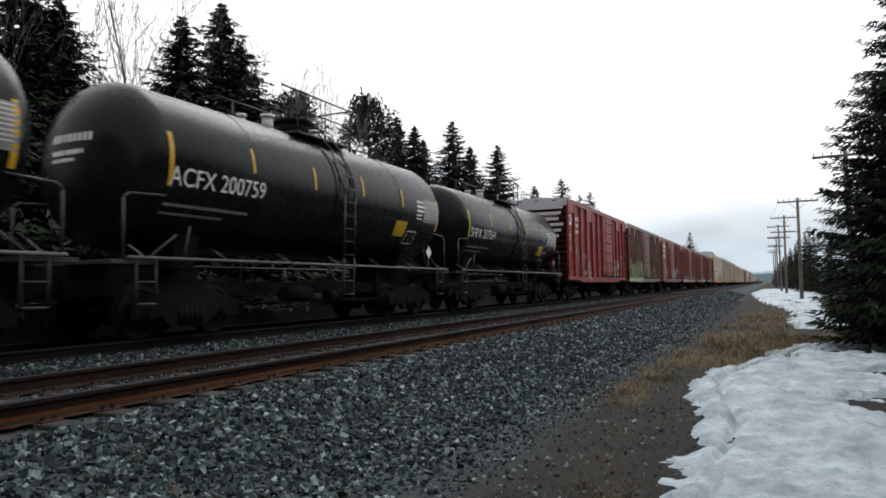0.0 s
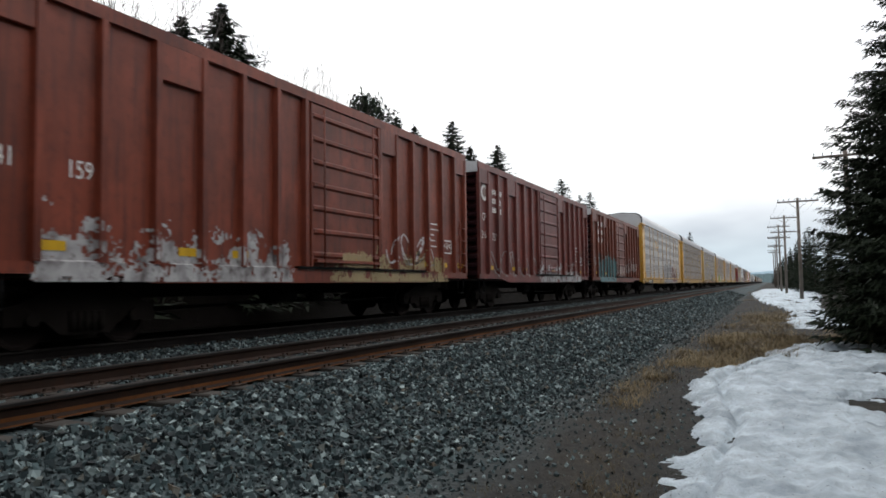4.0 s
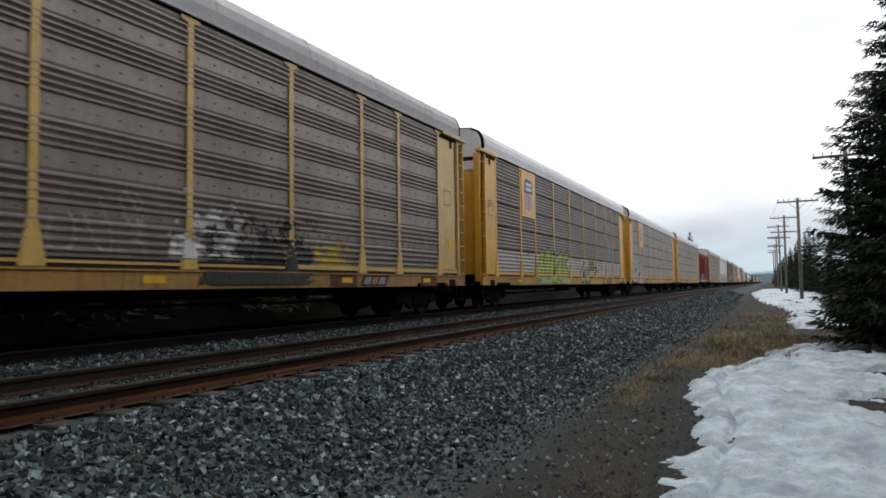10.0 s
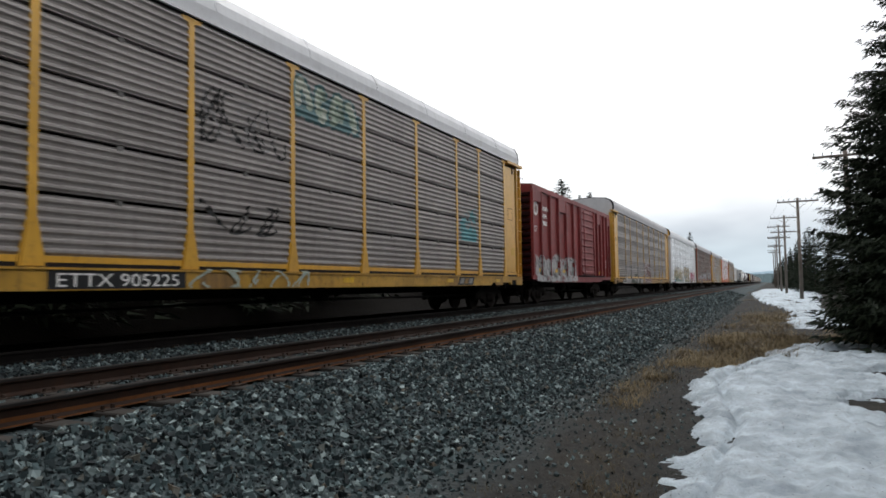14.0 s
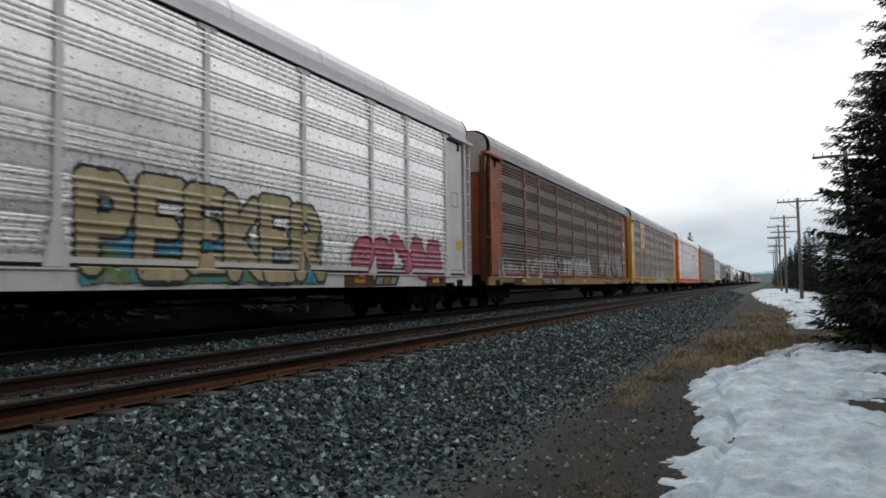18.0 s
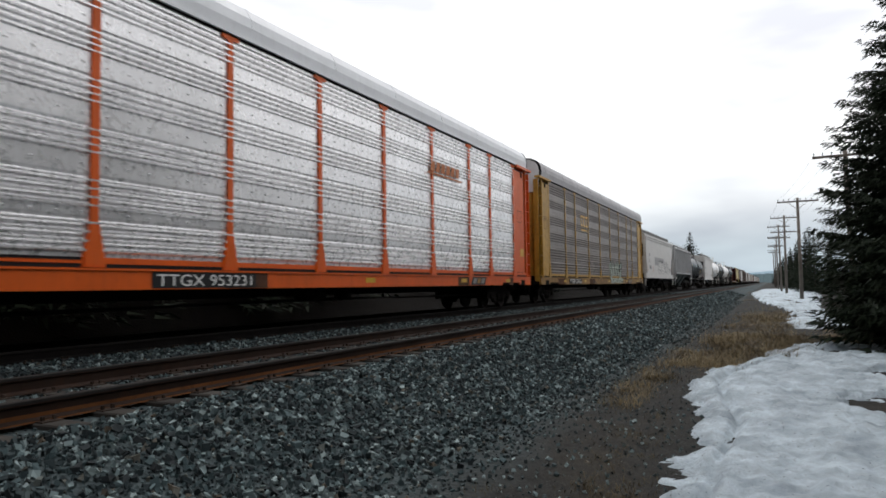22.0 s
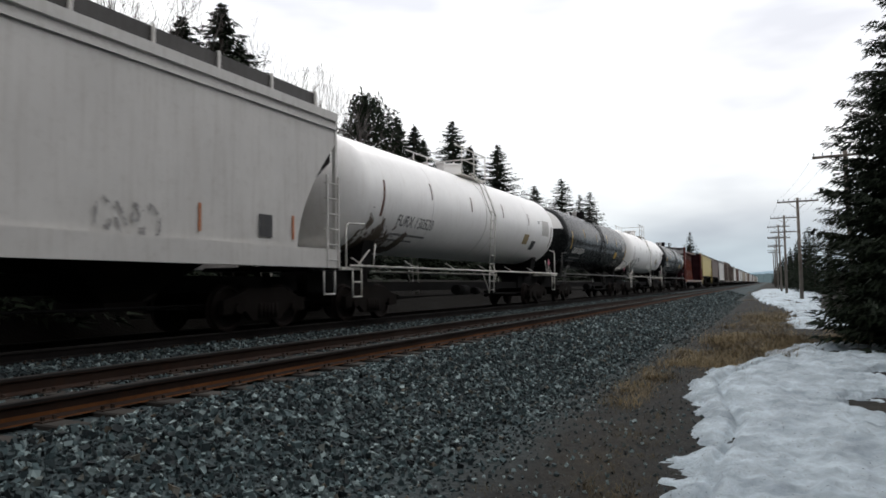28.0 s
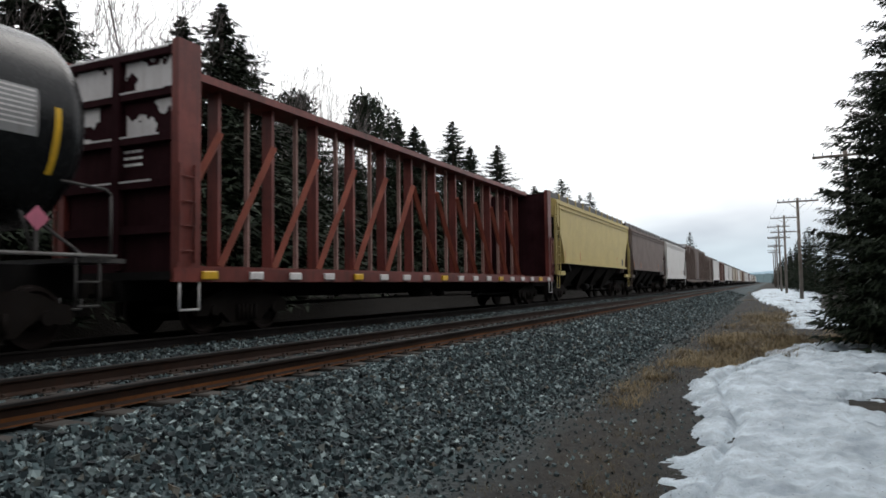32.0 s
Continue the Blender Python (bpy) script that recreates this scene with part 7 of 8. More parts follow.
def snow_patch(label, y0, y1, left, right, high, step, material, holes=()):
    bm = bmesh.new()
    grid = {}
    nx0, nx1 = min(u for _, u in left) - 0.4, max(u for _, u in right) + 0.4
    ys = [y0 - 0.3 + i * step for i in range(int((y1 - y0 + 0.6) / step) + 1)]
    xs = [nx0 + i * step for i in range(int((nx1 - nx0) / step) + 1)]
    for j, y in enumerate(ys):
        for i, x in enumerate(xs):
            rag = 0.20 * noise.noise((x * 0.9, y * 1.1, 7)) + 0.13 * noise.noise((x * 2.6, y * 2.6, 2)) + 0.085 * noise.noise((x * 7, y * 9, 4)) + 0.05 * noise.noise((x * 17, y * 23, 4))
            d = min(x - lerp_table(left, y), lerp_table(right, y) - x, (y - y0) * 0.7, (y1 - y) * 0.5) + rag
            for hx, hy, hr in holes:
                d = min(d, math.hypot(x - hx, (y - hy) * 0.6) - hr + rag * 1.5)
            if d < -0.12:
                continue
            t = max(-0.4, min(1.0, d / 0.28))
            rise = high * (1 - (1 - max(0, t)) ** 2.2) if t > 0 else t * 0.12
            lump = 0.050 * noise.noise((x * 1.3, y * 0.8, 9)) + 0.028 * noise.noise((x * 3.6, y * 2.0, 5)) + 0.040 * noise.noise((x * 8, y * 5, 5)) + 0.020 * noise.noise((x * 18, y * 12, 5))
            rut = -0.085 * math.exp(-((x - lerp_table(left, y) - 0.36 - 0.08 * noise.noise((y * 0.7, 3, 1))) / 0.05) ** 2)
            z = ground_height(x, y) + soil_noise(x, y) + rise + (lump + rut) * max(0, min(1, t * 1.5))
            grid[i, j] = bm.verts.new((x, y, z))
    for (i, j), v in grid.items():
        q = [grid.get(k) for k in ((i, j), (i + 1, j), (i + 1, j + 1), (i, j + 1))]
        if all(q):
            bm.faces.new(q)
    me = mesh_of("snow_patch", bm, True)
    ob = part("snow_patch", me, material, None)
    return tagged(ob, label, "snow", kind="structure")


M_SNOW = snow_material()
snow_patch("old granular snow bank with ragged edge on the verge", 1.5, 18.6,
           [(2.0, -0.52), (3.0, -0.62), (4.2, -0.80), (5.1, -0.82), (6.0, -0.76), (6.5, -0.72), (8.2, -0.74), (10.9, -1.08), (12.4, -0.95), (13.3, -0.62), (15.2, -0.15), (17.0, 0.36), (18.3, 0.85), (19, 1.2)],
           [(2.0, 3.0), (14.0, 3.8), (19.0, 3.4)], 0.10, 0.04, M_SNOW, holes=((1.30, 9.5, 0.46), (1.75, 12.9, 0.42), (1.15, 16.6, 0.24), (0.35, 14.9, 0.08), (1.9, 17.2, 0.45)))
snow_patch("thin melting snow by the foot of the poles", 33.0, 150.0,
           [(30, 0.9), (40, 0.8), (52, -0.3), (62, -0.9), (75, -1.4), (100, -2.2), (150, -1.0)], [(30, 2.4), (45, 2.6), (70, 4.2), (150, 7.0)], 0.12, 0.3, M_SNOW,
           holes=((1.2, 37.5, 0.45), (2.2, 41.5, 0.6), (0.4, 46.5, 0.5), (2.0, 52.0, 0.8), (0.9, 58.0, 0.5), (2.6, 64.0, 0.9), (0.2, 71.0, 0.7), (3.0, 80.0, 1.3), (0.0, 92.0, 0.9)))
snow_patch("small leftover snow patch in dry grass", 24.8, 32.0, [(24, 0.7), (32, 0.6)], [(24, 2.4), (32, 2.7)], 0.08, 0.12, M_SNOW)


# ---- dry grass ----
def grass_material(dull=1.0):
    m, n, l, b = nodes_of("dry grass blades", 0.8, 0, 0.15)
    geo = n.new("ShaderNodeNewGeometry")
    c = ramp_of(n, l, geo.outputs["Random Per Island"], 0.0, 1.0, (0.065 * dull, 0.050 * dull, 0.028 * dull, 1), (0.30 * dull, 0.23 * dull, 0.13 * dull, 1))
    l.new(c, b.inputs["Base Color"])
    return m


def grass_field(label, seed, spots, wide, material):
    """Leaning blades gathered in tufts; spots: x0, x1, y0, y1, number of tufts, blades, spread, height."""
    rng = np.random.default_rng(seed)
    v, f = [], []
    for x0, x1, y0, y1, tufts, blades, gap, tall in spots:
        for _ in range(tufts):
            cx, cy = rng.uniform(x0, x1), y0 + (y1 - y0) * rng.random() ** 1.2
            lay = rng.uniform(0, 6.283)
            big = rng.uniform(0.55, 1.2)
            for _ in range(int(blades * big)):
                x, y = cx + rng.normal() * gap, cy + rng.normal() * gap * 1.5
                z = ground_height(x, y) - 0.02
                h = tall * 0.85 * big * rng.uniform(0.3, 1.1)
                a, lean = lay + rng.normal() * 1.1, rng.uniform(0.4, 1.6) * h
                w = wide * (1 + y / 22) * rng.uniform(0.6, 1.3)
                dx, dy = math.cos(a), math.sin(a)
                i = len(v)
                v += [(x - dy * w, y + dx * w, z), (x + dy * w, y - dx * w, z), (x + dx * lean * 0.4 + dy * w * 0.7, y + dy * lean * 0.4 - dx * w * 0.7, z + h * 0.6), (x + dx * lean * 0.4 - dy * w * 0.7, y + dy * lean * 0.4 + dx * w * 0.7, z + h * 0.6), (x + dx * lean, y + dy * lean, z + h * rng.uniform(0.6, 0.9))]
                f += [(i, i + 1, i + 2, i + 3), (i + 3, i + 2, i + 4)]
    me = bpy.data.meshes.new("dry_grass")
    me.from_pydata(v, [], f)
    return tagged(part("dry_grass", me, material, None), label, "grass", kind="stuff")


M_GRASS = grass_material()
grass_field("dry tan grass tufts on the verge", 3, [(-1.95, -1.5, 8.8, 12.6, 20, 80, 0.12, 0.16), (-1.75, -0.6, 13.0, 16.0, 40, 110, 0.17, 0.24), (-1.4, 0.7, 15.5, 21.0, 62, 120, 0.24, 0.30), (-1.1, 0.8, 20, 34, 75, 70, 0.34, 0.24),
                                                  (-0.6, 1.4, 33, 60, 45, 45, 0.5, 0.26), (1.2, 4.2, 18.2, 24, 80, 90, 0.25, 0.28), (-2.0, 3.5, 60, 110, 50, 35, 0.6, 0.28)], 0.0024, M_GRASS)
grass_field("sparse dry weeds in bare soil", 4, [(-1.10, -0.82, 4.0, 5.6, 16, 40, 0.05, 0.13), (-1.6, -0.95, 5.6, 8.8, 22, 30, 0.07, 0.11), (-1.9, -0.8, 4.2, 8.6, 16, 26, 0.07, 0.10), (-1.30, -1.10, 4.9, 5.3, 3, 60, 0.06, 0.14), (-2.1, -1.2, 8.5, 14.0, 40, 22, 0.14, 0.10)], 0.0020, grass_material(0.45))


# ---- trees ----
M_BARK = paint("dark conifer bark", (0.045, 0.034, 0.027), 0.9, dirt=(0.03, 0.025, 0.02), amount=0.5, streak=0.3)
M_BIRCH = paint("grey birch bark", (0.15, 0.13, 0.125), 0.85, dirt=(0.07, 0.06, 0.055), amount=0.4, streak=0.1)


def needle_material():
    m, n, l, b = nodes_of("dark spruce needles", 0.75, 0, 0.15)
    geo = n.new("ShaderNodeNewGeometry")
    c = ramp_of(n, l, geo.outputs["Random Per Island"], 0.0, 1.0, (0.007, 0.012, 0.007, 1), (0.024, 0.034, 0.018, 1))
    v = coords(n, l)
    c = mix_of(n, l, ramp_of(n, l, noise_of(n, l, v, 0.8, 3), 0.58, 0.78), c, (0.022, 0.016, 0.011))
    l.new(c, b.inputs["Base Color"])
    return m


M_NEEDLE = needle_material()


def spruce_meshes(seed, high, radius, levels, per, sprays, size, ragged=0.35, bare=0.04, slim=0.2, cap=99.0, power=0.80, side=0.10):
    """Trunk, and a crown of drooping boughs set with many small needle sprays."""
    rng = np.random.default_rng(seed)
    tb = bmesh.new()
    tube(tb, (0, 0, -0.3), (0.05, 0, high * 0.5), radius * 0.065, 8, radius * 0.04)
    tube(tb, (0.05, 0, high * 0.5), (0, 0, high * 0.99), radius * 0.04, 6, 0.012)
    v, f = [], []
    for lv in range(levels):
        t = (lv + rng.random() * 0.6) / levels
        z0 = high * (bare + (1 - bare) * t)
        for k in range(per):
            z = z0 + rng.uniform(-0.7, 0.7) * high / levels
            a = k * math.tau / per + rng.uniform(-0.5, 0.5) + lv
            ln = radius * ((1 - t) ** power + 0.02) * rng.uniform(1 - ragged, 1.15)
            ln = min(ln, cap * rng.uniform(0.85, 1.08))
            if rng.random() < 0.08:
                ln *= 0.4
            droop = rng.uniform(0.10, 0.34)
            dx, dy = math.cos(a), math.sin(a)
            m = max(6, int(sprays * (0.40 + 0.60 * ln / radius)))
            for q in range(m):
                u = (q + rng.random()) / m
                u = 0.06 + 0.94 * u
                off = rng.uniform(-1, 1) * side * ln * (0.3 + u)
                bx, by = dx * ln * u - dy * off, dy * ln * u + dx * off
                bz = z - droop * ln * u + 0.24 * ln * u * u + rng.uniform(-0.5, 0.5) * side * ln * 0.6
                sd = rng.choice((-1, 0, 1))
                aa = a + sd * rng.uniform(0.5, 1.1)
                s = size * rng.uniform(0.6, 1.25) * (1.15 - 0.45 * u) * (0.30 + 0.70 * (1 - t) ** 0.8)
                ex, ey = math.cos(aa) * s, math.sin(aa) * s
                ez = rng.uniform(-0.95, 0.12) * s
                wx, wy = -math.sin(aa) * s * slim, math.cos(aa) * s * slim
                tilt = rng.uniform(-1.6, 1.6) * s * slim
                i = len(v)
                v += [(bx + wx, by + wy, bz + tilt), (bx + ex, by + ey, bz + ez), (bx - wx, by - wy, bz - tilt)]
                f += [(i, i + 1, i + 2)]
    for q in range(10):   # leader
        s = size * 0.6
        a = rng.uniform(0, 6.28)
        z = high * (0.95 + 0.05 * q / 10)
        i = len(v)
        v += [(0, 0, z), (math.cos(a) * s * 0.45, math.sin(a) * s * 0.45, z + 0.05), (0, 0, z + s * 0.5)]
        f += [(i, i + 1, i + 2)]
    me = bpy.data.meshes.new("crown")
    me.from_pydata(v, [], f)
    return mesh_of("trunk", tb), me


def spruce(label, meshes, x, y, turn=0.0, scale=1.0, group="spruces behind the line", wide=1.0):
    root = new("spruce")
    root.location = (x, y, ground_height(x, y))
    part("trunk", meshes[0], M_BARK, root)
    part("crown", meshes[1], M_NEEDLE, root, "dense dark needle boughs")
    root.rotation_euler = (0, 0, turn)
    root.scale = (scale * wide, scale * wide, scale)
    return tagged(root, label, "spruce tree", group)


def pine_meshes(seed, high, radius):
    """Rounder, clumpier crown on a bare lower trunk."""
    rng = np.random.default_rng(seed)
    tb = tube(bmesh.new(), (0, 0, -0.3), (0.1, 0, high * 0.95), radius * 0.07, 8, 0.04)
    v, f = [], []
    for c in range(46):
        t = rng.random() ** 0.8
        z = high * (0.35 + 0.63 * t)
        rr = radius * (1.0 - 0.75 * max(0, (t - 0.55) / 0.45)) * rng.uniform(0.25, 1.0)
        a = rng.uniform(0, 6.283)
        cx, cy = math.cos(a) * rr, math.sin(a) * rr
        tube(tb, (0, 0, z - 0.35 * rr), (cx, cy, z - 0.1), 0.045, 4, 0.015, False)
        for q in range(150):
            d = rng.normal(size=3)
            d /= np.linalg.norm(d) + 1e-6
            r = radius * 0.30 * rng.random() ** 0.5
            p = np.array((cx, cy, z)) + d * r * np.array((1.2, 1.2, 0.75))
            e = rng.normal(size=3) * 0.13
            g = rng.normal(size=3) * 0.06
            i = len(v)
            v += [tuple(p), tuple(p + e * 0.6 + g), tuple(p + e * 1.4)]
            f += [(i, i + 1, i + 2)]
    me = bpy.data.meshes.new("crown")
    me.from_pydata(v, [], f)
    return mesh_of("trunk", tb), me


def birch_meshes(seed, high, spreadw):
    rng = random.Random(seed)
    trunk, twigs = bmesh.new(), bmesh.new()

    def grow(bm, p, d, ln, r, depth):
        steps = 3 if depth < 2 else 2
        for k in range(steps):
            q = p + d * ln / steps
            tube(bm if depth == 0 else twigs, p, q, r, 5 if depth < 2 else 3, r * 0.78, False)
            r *= 0.78
            if depth < 5 and (depth > 0 or k > 0):
                for _ in range(2 if depth < 2 else 1):
                    a = rng.uniform(0, math.tau)
                    side = Vector((math.cos(a), math.sin(a), 0))
                    nd = (d * rng.uniform(0.9, 1.2) + side * rng.uniform(0.35, 0.75) * spreadw + Vector((0, 0, 0.22))).normalized()
                    grow(bm, q, nd, ln * rng.uniform(0.42, 0.62), max(0.0055, r * 0.55), depth + 1)
            p = q
            d = (d + Vector((rng.uniform(-0.1, 0.1), rng.uniform(-0.1, 0.1), 0.06))).normalized()
        if depth < 4:
            grow(bm, p, d, ln * 0.5, max(0.006, r), depth + 1)

    grow(trunk, Vector((0, 0, -0.2)), Vector((0, 0, 1)), high * 0.62, high * 0.0085, 0)
    return mesh_of("trunk", trunk), mesh_of("twigs", twigs)


def birch(label, meshes, x, y, turn, scale=1.0):
    root = new("bare_birch")
    root.location = (x, y, ground_height(x, y))
    part("trunk", meshes[0], M_BIRCH, root)
    part("bare_crown", meshes[1], M_BIRCH, root, "bare thin branches")
    root.rotation_euler = (0, 0, turn)
    root.scale = (scale,) * 3
    return tagged(root, label, "birch tree", "bare trees behind the line")


KINDS = [spruce_meshes(11, 10, 2.9, 46, 9, 62, 0.30, 0.45, 0.04, 0.16), spruce_meshes(12, 10, 2.5, 42, 9, 58, 0.28, 0.45, 0.04, 0.16), spruce_meshes(13, 10, 3.3, 44, 9, 66, 0.32, 0.55, 0.04, 0.16), spruce_meshes(14, 10, 2.3, 40, 8, 54, 0.28, 0.5, 0.04, 0.16)]
FULL = [spruce_meshes(15, 10, 3.5, 52, 10, 84, 0.32, 0.58, 0.08, 0.13, 99, 0.92, 0.13), spruce_meshes(16, 10, 3.3, 50, 10, 84, 0.32, 0.58, 0.08, 0.13, 99, 1.0, 0.13)]
MIDDLE = [spruce_meshes(18, 10, 3.0, 36, 9, 30, 0.46, 0.45, 0.03, 0.18), spruce_meshes(19, 10, 2.5, 36, 9, 28, 0.44, 0.45, 0.03, 0.18)]
COARSE = spruce_meshes(17, 10, 2.9, 26, 9, 18, 0.8, 0.4, 0.04, 0.3)
PINE = pine_meshes(21, 10, 2.1)
for i, (x, y, h) in enumerate(((-18.0, 9.6, 10.4), (-19.5, 12.9, 12.2), (-18.6, 13.4, 10.2), (-18.5, 18.0, 11.35), (-19.0, 20.5, 12.75), (-19.5, 22.1, 11.75),  (-20.5, 27.6, 10.9), (-20.2, 24.6, 9.6), (-21.0, 38.3, 12.1), (-20.0, 38.7, 11.7),
                               (-21.0, 46.8, 13.6), (-20.0, 47.9, 12.0), (-19.6, 52.6, 12.9), (-20.0, 63.5, 10.9), (-20.6, 66.2, 11.0), (-20.0, 73.3, 12.9), (-20.0, 81.3, 12.0), (-20.4, 88.2, 13.2),
                               (-19.0, 199.0, 15.5), (-20.0, 206.0, 12.0), (-19.0, 30.0, 8.6), (-21.5, 43.0, 11.6))):
    spruce("tall dark green spruce behind the railway", FULL[i % 2] if y < 60 else KINDS[(i * 3 + 1) % 4], x, y, i * 1.3, (h - 0.35) / 10, wide=1.55 if y < 25 else 1.4)
for i, (x, y, h) in enumerate(((-21.6, 35.7, 12.3), (-22.5, 29.4, 11.0))):
    p = spruce("broad dark pine with a rounded clumpy crown", PINE, x, y, i * 2.0, h / 10)
    p.name = "pine_tree"
    p["category"] = "pine tree"
rndt = random.Random(9)
y = 4.0
while y < 260:
    x = -rndt.uniform(23, 30)
    ratio = 0.36 if y < 85 else 0.27
    h = (0.84 + ratio * -x) * rndt.uniform(0.75, 1.0)
    spruce("dark spruce in the dense wood edge", MIDDLE[rndt.randrange(2)], x, y, rndt.uniform(0, 6), h / 10, "spruces of the wood edge")
    y += rndt.uniform(1.9, 3.2) * (1 if y < 90 else 2.2)
BIRCHES = [birch_meshes(31, 10, 0.9), birch_meshes(32, 10, 0.8), birch_meshes(33, 10, 1.15)]
for i, (x, y, h) in enumerate(((-19, 15.4, 13.0), (-19.5, 16.6, 13.4), (-18.5, 5.9, 12.0), (-20, 24.9, 11.9), (-19.6, 24.0, 11.6), (-20, 28.6, 12.1), (-20.4, 26.2, 11.5), (-21, 31.5, 11.4), (-19.5, 18.9, 12.6), (-19.4, 57.0, 10.5), (-20.5, 33.5, 10.6), (-21, 71.0, 10.0), (-18.4, 12.0, 11.0))):
    birch("bare leafless birch among the spruces", BIRCHES[i % 3], x, y, i * 2.1, h / 11.8)
# unseen wood on the camera's side, beside and behind it, cutting low light
y = -34.0
while y < 17:
    x = rndt.uniform(10.0, 13.5)
    spruce("unseen dark spruce of the wood beside the path", COARSE, x, y, rndt.uniform(0, 6), rndt.uniform(1.0, 1.3), "spruces beside the path", 1.3)
    spruce("unseen dark spruce of the wood beside the path", COARSE, rndt.uniform(7.6, 9.4), min(y, 13.0), rndt.uniform(0, 6), rndt.uniform(0.8, 1.1), "spruces beside the path", 1.35)
    y += rndt.uniform(1.7, 2.6)
y = 18.0
while y < 110:      # the wood goes on behind the verge, added to block low light
    spruce("unseen dark spruce of the wood beside the path", COARSE, 9.5 + 0.085 * y + rndt.uniform(-1.2, 1.8), y, rndt.uniform(0, 6), rndt.uniform(1.0, 1.35) * (1.0 if y < 34 else 0.62), "spruces beside the path", 1.35)
    y += rndt.uniform(2.0, 3.4)
# verge side: one big spruce near the camera, a dark row beyond the poles
BIG = spruce_meshes(41, 11.2, 3.75, 100, 24, 230, 0.27, 0.40, 0.03, 0.11, 2.95, 0.95, 0.06)
spruce("large dense spruce with boughs down to the ground", BIG, 3.95, 18.0, 0.6, 1.0, "spruces on the verge")
for i, (x, y, h) in enumerate(((6.4, 21.5, 10.0), (7.5, 26, 9.0), (6.6, 32, 8.5), (5.6, 42, 7.0), (5.0, 70, 5.6), (4.6, 86, 6.8), (4.4, 101, 7.6), (5.4, 112, 8.4), (4.5, 128, 8.2), (4.8, 150, 8.6), (4.6, 175, 9.0), (4.8, 205, 8.8), (4.2, 240, 9.2), (4.5, 280, 9.0), (4.0, 330, 9.4), (4.5, 400, 10.0), (4.2, 520, 11.0))):
    spruce("dark spruce in the row behind the poles", KINDS[(i + 2) % 4], x, y, i * 1.7, h / 10, "spruces on the verge")
for i, (x, y, h) in enumerate(((5.6, 62, 7.0), (5.2, 76, 7.8), (6.2, 90, 9.0))):
    birch("bare pale birch beside the pole line", BIRCHES[i % 3], x, y, i * 2.6, h / 13.5)


# ---- pole line ----
M_POLE = paint("grey weathered pole timber", (0.16, 0.135, 0.115), 0.85, dirt=(0.07, 0.055, 0.045), amount=0.4, streak=0.3)
M_GLASS = paint("glass insulator", (0.10, 0.16, 0.16), 0.2, amount=0.1, vary=0.1, spec=0.6)
POLES = ((3.8, 40.0, 7.43), (2.32, 62.0, 7.5), (1.82, 90.0, 8.55), (1.63, 112.0, 9.1), (1.51, 140.0, 9.2), (1.5, 180.0, 9.6), (1.5, 220.0, 10.0))


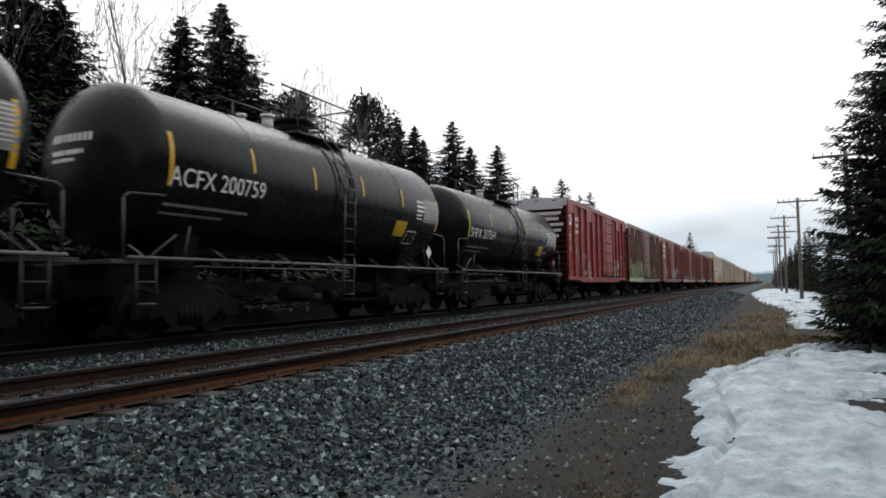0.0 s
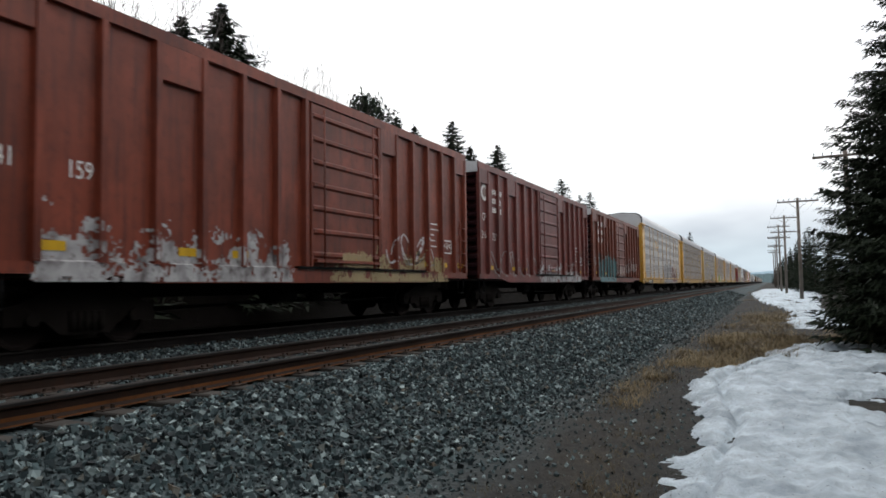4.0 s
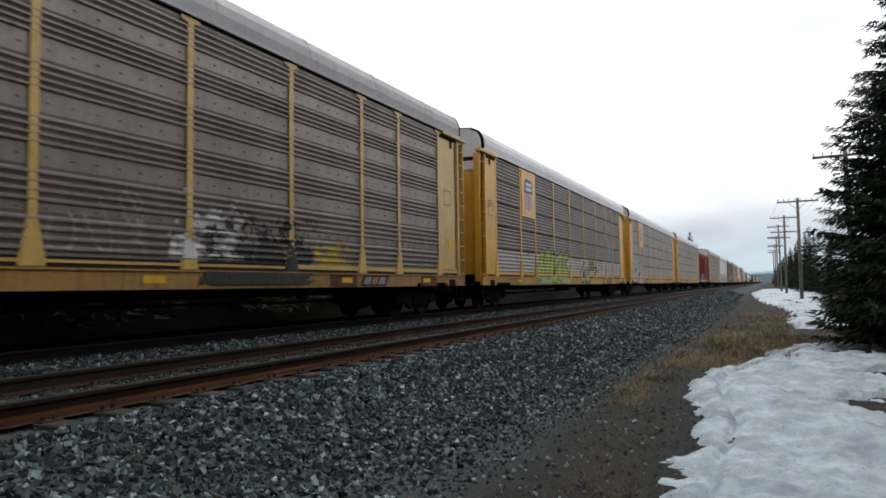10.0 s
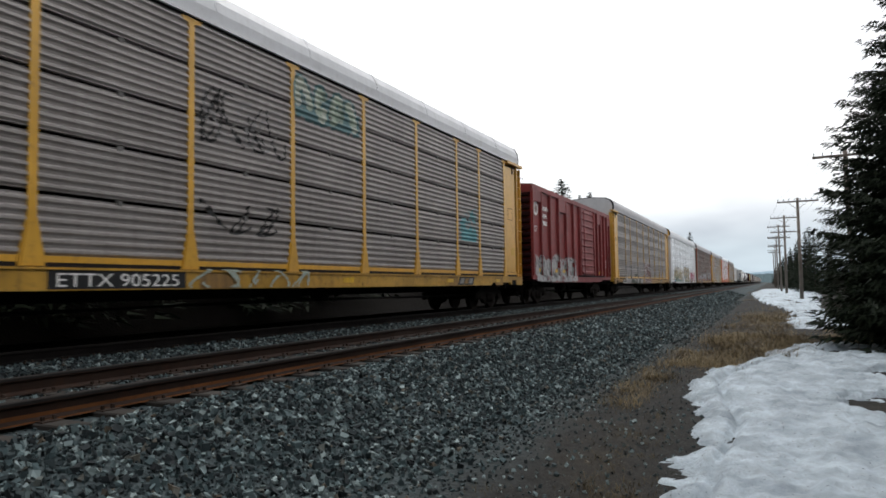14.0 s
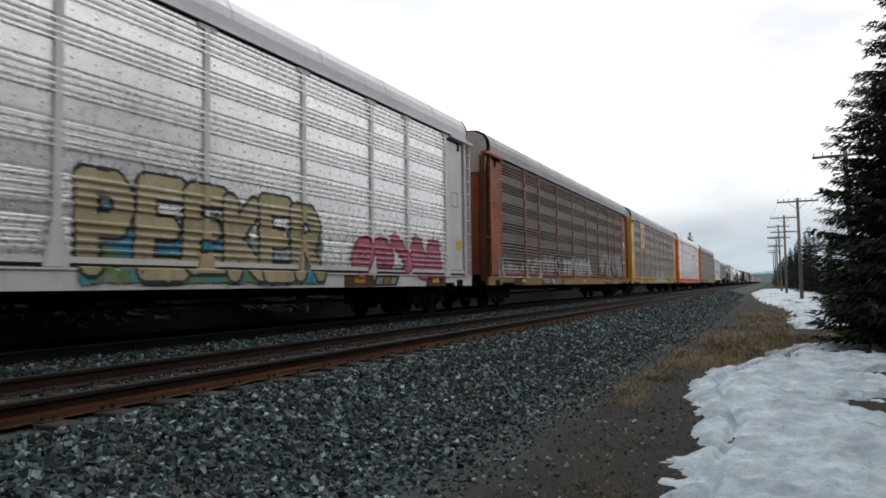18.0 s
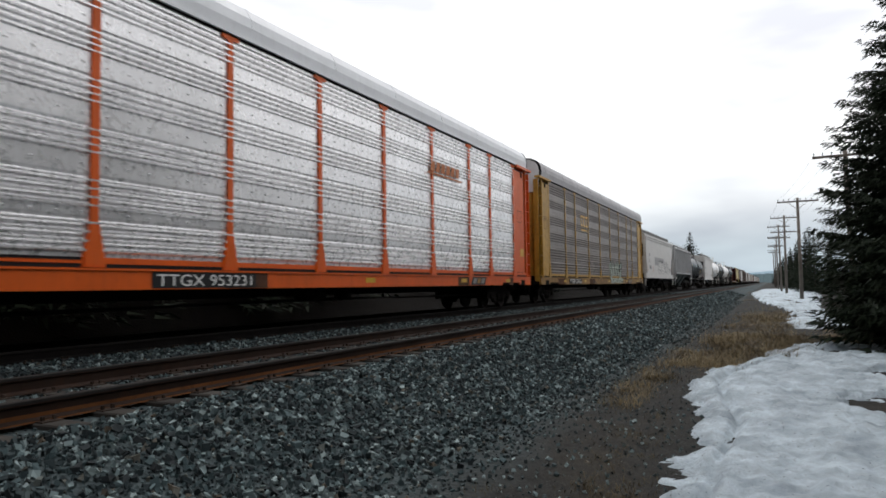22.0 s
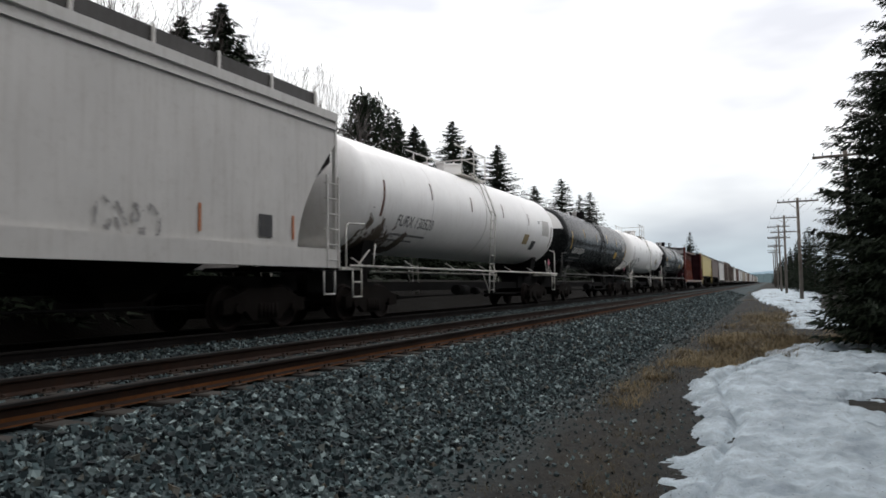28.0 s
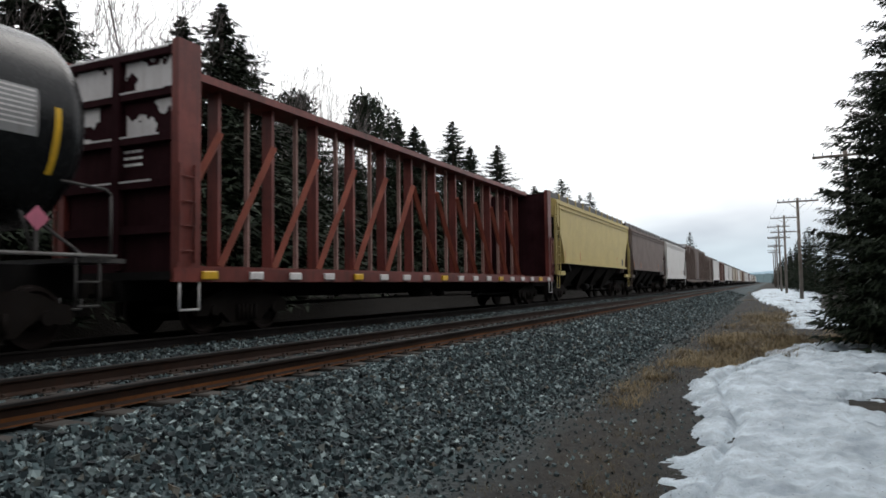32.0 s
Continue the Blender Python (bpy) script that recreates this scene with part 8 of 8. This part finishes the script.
def utility_pole(x, y, h, seed):
    root = new("utility_pole")
    g = ground_height(x, y)
    root.location = (x, y, g)
    root.rotation_euler = (0, radians(-0.8 + 0.5 * (seed % 3)), 0)
    tagged(root, "weathered timber telegraph pole with two crossarms", "utility pole", "poles along the line")
    part("pole", tube(bmesh.new(), (0, 0, -0.4), (0, 0, h - g), 0.15, 12, 0.10), M_POLE, root)
    for q, z in enumerate((h - g - 0.30, h - g - 1.95) if seed in (2, 3, 4, 5) else (h - g - 0.30,)):
        arm = part("crossarm", box(bmesh.new(), -1.48, 1.48, -0.06, 0.06, -0.06, 0.06), M_POLE, root, "", (0, -0.13, z))
        for k in range(8):
            xx = -1.4 + k * 0.4
            bm = tube(bmesh.new(), (0, 0, 0.06), (0, 0, 0.14), 0.012, 6)
            tube(bm, (0, 0, 0.13), (0, 0, 0.24), 0.04, 8, 0.025)
            part("insulator", shared(("insulator",), lambda: bm), M_GLASS, arm, "", (xx, 0, 0))
        for s in (-1, 1):
            part("arm_brace", tube(bmesh.new(), (0, 0.06, -0.65), (s * 0.7, 0.0, -0.05), 0.016, 6), M_POLE, arm)


for i, (x, y, h) in enumerate(POLES):
    utility_pole(x, y, h, i)
for k, off in enumerate((-1.4, -0.6, 0.6, 1.4)):
    bm = bmesh.new()
    ends = list(POLES)
    for (xa, ya, ha), (xb, yb, hb) in zip(ends[:-1], ends[1:]):
        pts = [(xa + (xb - xa) * t + off, ya + (yb - ya) * t - 0.13, ha + (hb - ha) * t - 0.02 - 1.2 * t * (1 - t)) for t in (q / 8 for q in range(9))]
        pipe(bm, pts, 0.006, 3)
    tagged(part("overhead_wire", bm, M_STEELBAR, None), "thin sagging wire strung between the poles", "wire", "wires of the pole line")


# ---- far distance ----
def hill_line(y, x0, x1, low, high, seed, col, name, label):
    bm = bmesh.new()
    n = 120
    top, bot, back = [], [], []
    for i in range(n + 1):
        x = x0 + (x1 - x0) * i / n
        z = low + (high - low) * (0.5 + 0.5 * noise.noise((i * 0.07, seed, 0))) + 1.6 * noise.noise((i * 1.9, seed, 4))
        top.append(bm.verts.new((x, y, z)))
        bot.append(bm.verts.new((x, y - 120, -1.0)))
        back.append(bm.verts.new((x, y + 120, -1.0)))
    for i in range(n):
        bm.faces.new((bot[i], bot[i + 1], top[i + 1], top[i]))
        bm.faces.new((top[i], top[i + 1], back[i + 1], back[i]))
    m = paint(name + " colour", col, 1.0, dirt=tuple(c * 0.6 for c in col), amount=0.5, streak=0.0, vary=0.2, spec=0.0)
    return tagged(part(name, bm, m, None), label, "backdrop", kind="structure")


# distance haze is mixed into both hill colours
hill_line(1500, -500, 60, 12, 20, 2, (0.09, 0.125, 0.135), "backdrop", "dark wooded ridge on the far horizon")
hill_line(3600, -1500, 1500, 30, 62, 5, (0.30, 0.40, 0.47), "backdrop", "distant hills in painted blue haze")
# ---- motion ----
def motions():
    for thing, s in CARS:
        walk(thing, [(t, pose(TRAIN_TRACK, s - SPEED * t, 0)) for t in (0, 8, 16, 24, 32)])


motions()
